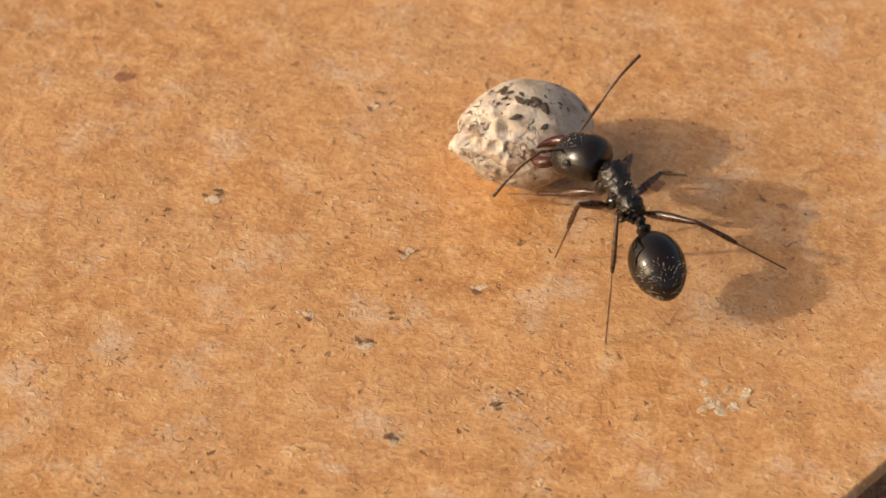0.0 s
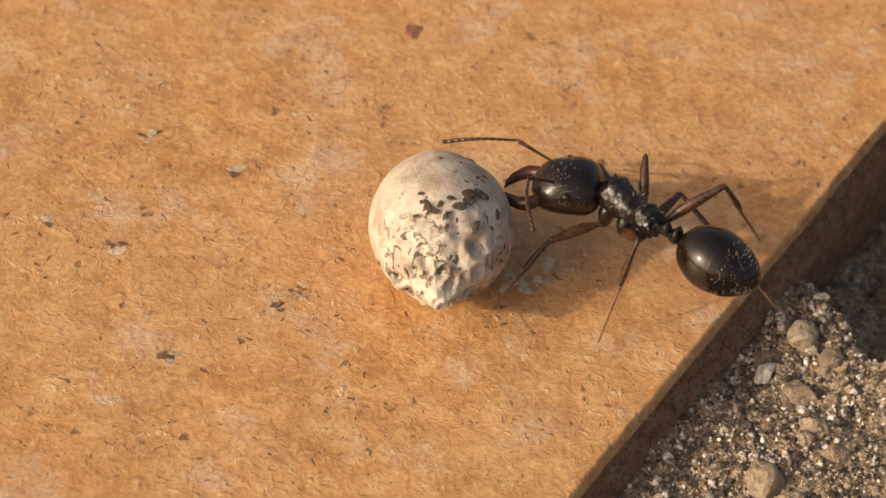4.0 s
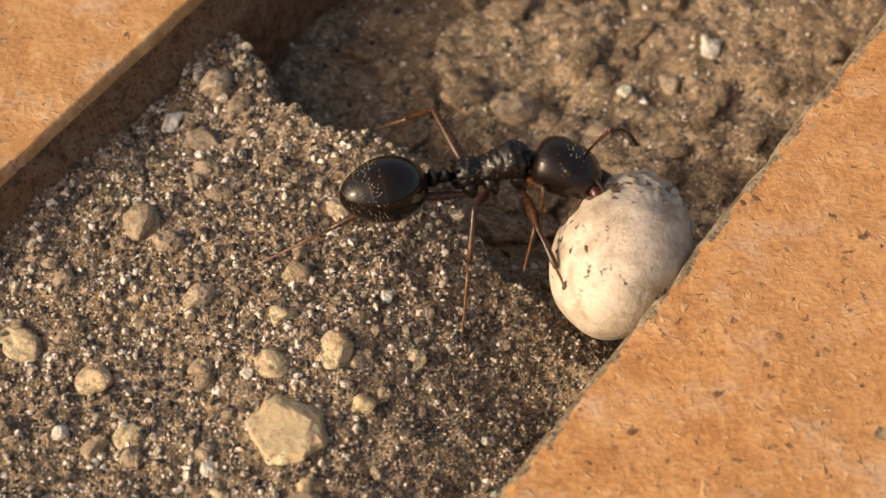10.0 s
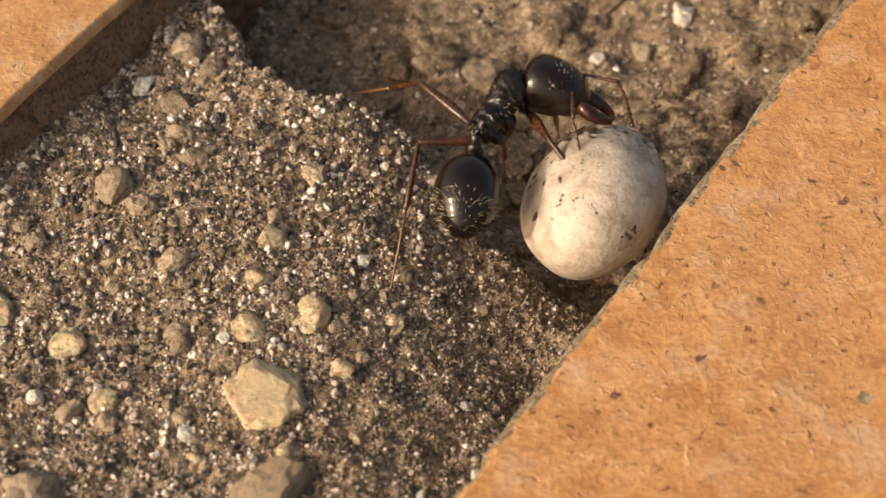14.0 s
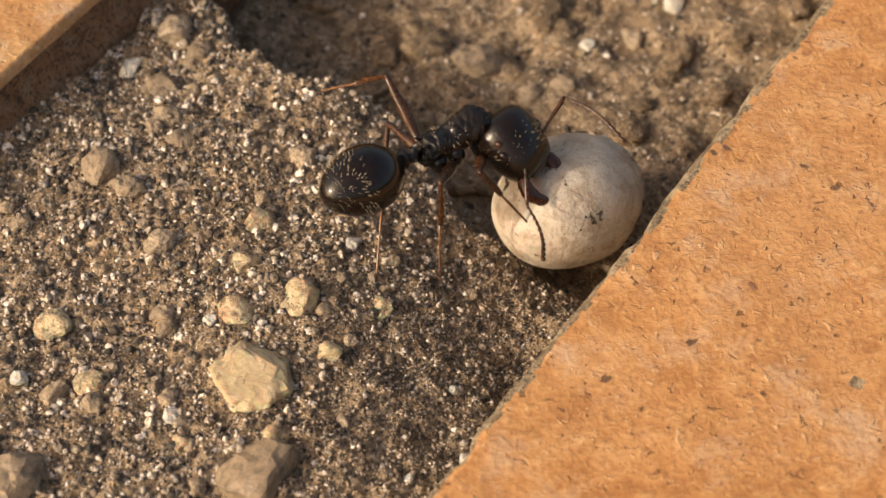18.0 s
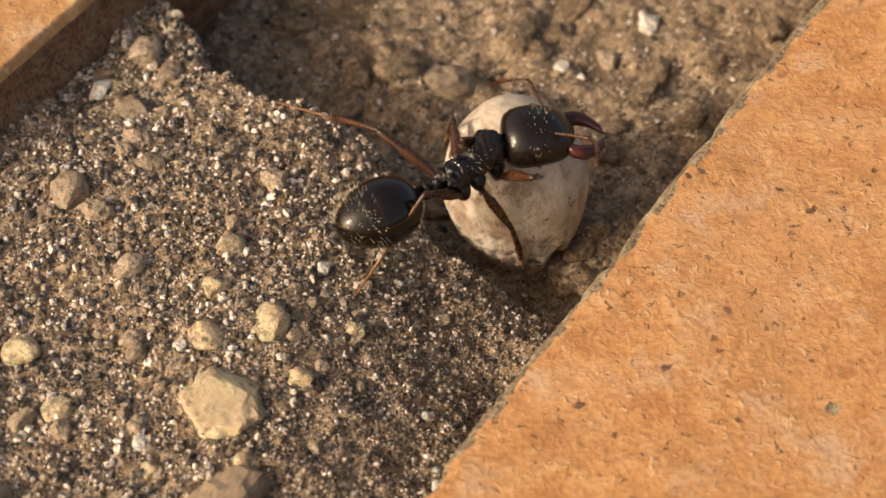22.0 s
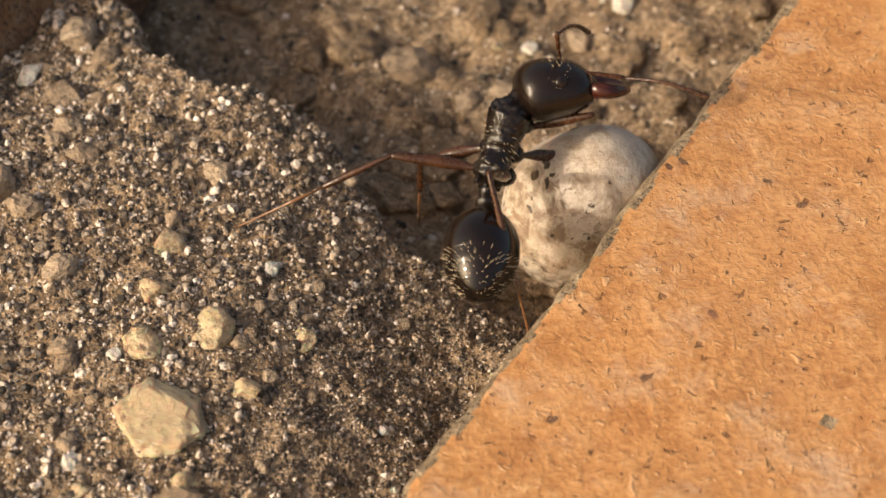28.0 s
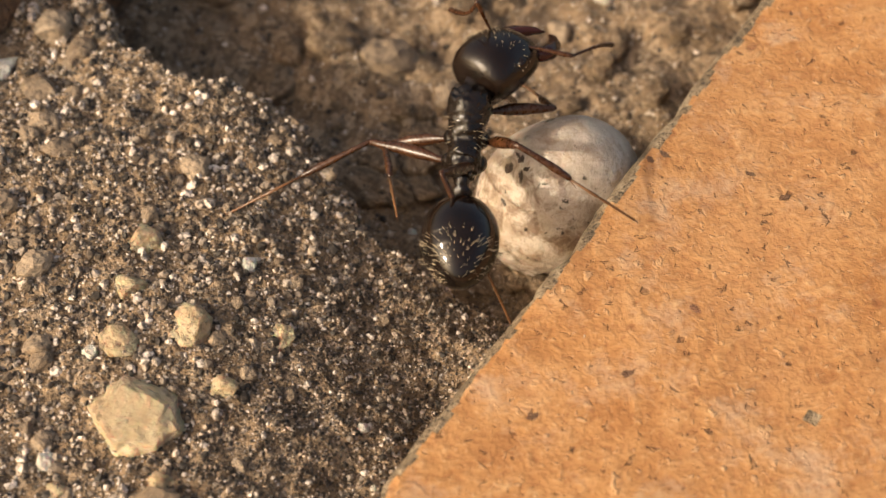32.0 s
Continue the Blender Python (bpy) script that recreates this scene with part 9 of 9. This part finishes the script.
        (26.5, pose(0.00265, -0.00147, -0.00021, -26.3, -40.0, -78.4)), (27, pose(0.00267, -0.00147, -0.00006, -27.5, -27.4, -77.4)), (27.5, pose(0.00270, -0.00144, 0.00009, -28.8, -9.9, -77.0)),
        (28, pose(0.00275, -0.00138, 0.00023, -30.4, 11.3, -78.6)), (28.5, pose(0.00282, -0.00129, 0.00035, -31.6, 12.0, -85.6)), (29, pose(0.00287, -0.00120, 0.00046, -32.5, 11.5, -90.3)),
        (29.5, pose(0.00315, -0.00088, 0.00010, -34.6, 8.9, -109.6)), (30, pose(0.00307, -0.00026, -0.00099, -40.6, 36.8, -117.8)), (30.5, pose(0.00315, -0.00090, 0.00007, -48.5, 6.7, -128.8)),
        (31, pose(0.00286, -0.00125, 0.00035, -47.7, 8.3, -123.6)), (31.5, pose(0.00279, -0.00118, 0.00067, -45.0, 7.9, -110.0)), (32, pose(0.00288, -0.00128, -0.00003, -42.5, 4.1, -95.4)),
    ])
    walk(limbs["right", "antenna", "funiculus"], [
        (0, pose(0.00396, -0.00080, 0.00100, 0.0, -31.8, -67.9)), (0.5, pose(0.00416, -0.00015, 0.00141, -14.7, -38.7, -39.6)), (1, pose(0.00418, 0.00061, 0.00176, -32.8, -40.3, -8.2)),
        (1.5, pose(0.00461, -0.00001, 0.00101, -9.5, 2.1, -45.4)), (2, pose(0.00472, -0.00064, -0.00012, -11.2, 35.3, -84.7)), (2.5, pose(0.00454, -0.00048, 0.00086, 2.9, 2.9, -61.7)),
        (3, pose(0.00422, -0.00032, 0.00148, 4.6, -33.7, -38.9)), (3.5, pose(0.00449, 0.00060, 0.00168, -24.6, -24.0, 17.7)), (4, pose(0.00440, 0.00156, 0.00152, -33.5, -1.7, 50.0)),
        (4.25, pose(0.00447, 0.00028, 0.00035, -22.3, 17.7, 15.1)), (4.5, pose(0.00454, -0.00100, -0.00082, -25.1, 39.8, -22.8)), (5, pose(0.00453, -0.00074, -0.00079, -28.0, 42.7, -27.3)),
        (5.5, pose(0.00460, -0.00063, -0.00076, -24.2, 42.0, -21.8)), (6, pose(0.00470, -0.00065, -0.00088, -16.9, 32.9, -10.6)), (6.5, pose(0.00478, -0.00062, -0.00103, -14.9, 21.0, -6.4)),
        (7, pose(0.00470, -0.00124, -0.00028, -15.8, 22.6, -9.0)), (7.5, pose(0.00471, -0.00151, 0.00009, -25.0, 39.1, -31.0)), (8, pose(0.00464, -0.00169, 0.00046, -44.5, 50.6, -61.2)),
        (8.5, pose(0.00356, 0.00009, -0.00219, -59.6, 1.0, -70.9)), (9, pose(0.00388, -0.00032, -0.00207, -59.2, 61.3, -52.7)), (9.5, pose(0.00435, -0.00177, -0.00010, -59.8, 27.0, -46.1)),
        (10, pose(0.00394, -0.00209, -0.00089, -78.8, 40.0, -78.5)), (10.5, pose(0.00335, -0.00277, -0.00020, -76.9, 31.7, -74.9)), (11, pose(0.00263, -0.00323, 0.00029, -77.8, 20.8, -76.5)),
        (11.5, pose(0.00254, -0.00316, 0.00005, -78.9, 23.9, -79.2)), (12, pose(0.00240, -0.00305, -0.00014, -80.2, 26.6, -82.3)), (12.5, pose(0.00200, -0.00285, -0.00045, -90.8, 31.8, -102.6)),
        (13, pose(0.00152, -0.00268, -0.00021, -101.1, 27.9, -123.8)), (13.5, pose(0.00102, -0.00282, 0.00026, -107.7, 29.8, -136.5)), (14, pose(0.00051, -0.00280, 0.00047, -115.3, 33.5, -149.8)),
        (14.5, pose(0.00103, -0.00288, -0.00069, -114.0, 17.0, -148.6)), (15, pose(0.00123, -0.00304, -0.00075, -112.6, -5.2, -143.5)), (15.5, pose(0.00116, -0.00303, -0.00086, -113.0, -4.8, -139.4)),
        (16, pose(0.00111, -0.00303, -0.00098, -113.4, -4.5, -135.1)), (16.5, pose(0.00107, -0.00302, -0.00109, -113.8, -4.2, -130.6)), (17, pose(0.00103, -0.00302, -0.00119, -114.2, -3.8, -125.9)),
        (17.5, pose(0.00101, -0.00301, -0.00130, -114.6, -3.6, -121.2)), (18, pose(0.00101, -0.00300, -0.00139, -114.9, -3.0, -116.5)), (18.5, pose(0.00162, -0.00318, -0.00097, -114.5, 5.3, -113.0)),
        (19, pose(0.00222, -0.00323, -0.00033, -112.1, 18.2, -105.8)), (19.5, pose(0.00304, -0.00305, 0.00002, -102.1, 20.1, -68.0)), (20, pose(0.00389, -0.00253, 0.00016, -80.2, 29.8, -25.3)),
        (20.5, pose(0.00376, -0.00262, 0.00068, -82.2, 8.9, -34.8)), (21, pose(0.00344, -0.00266, 0.00127, -81.2, -8.9, -43.6)), (21.5, pose(0.00313, -0.00286, 0.00139, -56.1, -26.0, -89.2)),
        (22, pose(0.00253, -0.00299, 0.00152, -27.4, -24.3, -135.3)), (22.5, pose(0.00250, -0.00281, 0.00146, -24.6, -18.5, -142.3)), (23, pose(0.00273, -0.00239, 0.00102, -23.0, -14.6, -147.5)),
        (23.5, pose(0.00272, -0.00210, 0.00119, -25.3, -20.6, -138.6)), (24, pose(0.00309, -0.00163, 0.00093, -29.0, -25.2, -127.7)), (24.5, pose(0.00417, -0.00163, 0.00055, -44.0, -30.0, -76.7)),
        (25, pose(0.00480, -0.00131, 0.00015, -51.4, -5.0, -34.5)), (25.5, pose(0.00397, -0.00205, 0.00071, -30.4, -22.9, -82.9)), (26, pose(0.00283, -0.00254, 0.00091, -4.2, -22.8, -132.6)),
        (26.5, pose(0.00291, -0.00273, 0.00087, -7.6, -21.4, -123.7)), (27, pose(0.00300, -0.00293, 0.00072, -11.3, -18.3, -113.1)), (27.5, pose(0.00308, -0.00308, 0.00039, -14.8, -13.5, -101.1)),
        (28, pose(0.00309, -0.00306, -0.00011, -17.9, -0.4, -87.1)), (28.5, pose(0.00295, -0.00300, -0.00001, -17.9, 11.5, -77.8)), (29, pose(0.00286, -0.00292, 0.00011, -17.2, 11.6, -74.4)),
        (29.5, pose(0.00257, -0.00251, -0.00017, -20.8, 9.1, -106.6)), (30, pose(0.00242, -0.00149, -0.00203, -22.5, -14.3, -140.5)), (30.5, pose(0.00206, -0.00225, -0.00013, -28.0, 21.0, -109.0)),
        (31, pose(0.00190, -0.00269, 0.00010, -5.9, 51.9, -62.9)), (31.5, pose(0.00220, -0.00281, 0.00043, -2.0, 53.1, -58.0)), (32, pose(0.00271, -0.00301, -0.00016, 4.5, 53.9, -49.9)),
    ])


cam.data.dof.focus_object = ant  # the focus follows the ant
motions()
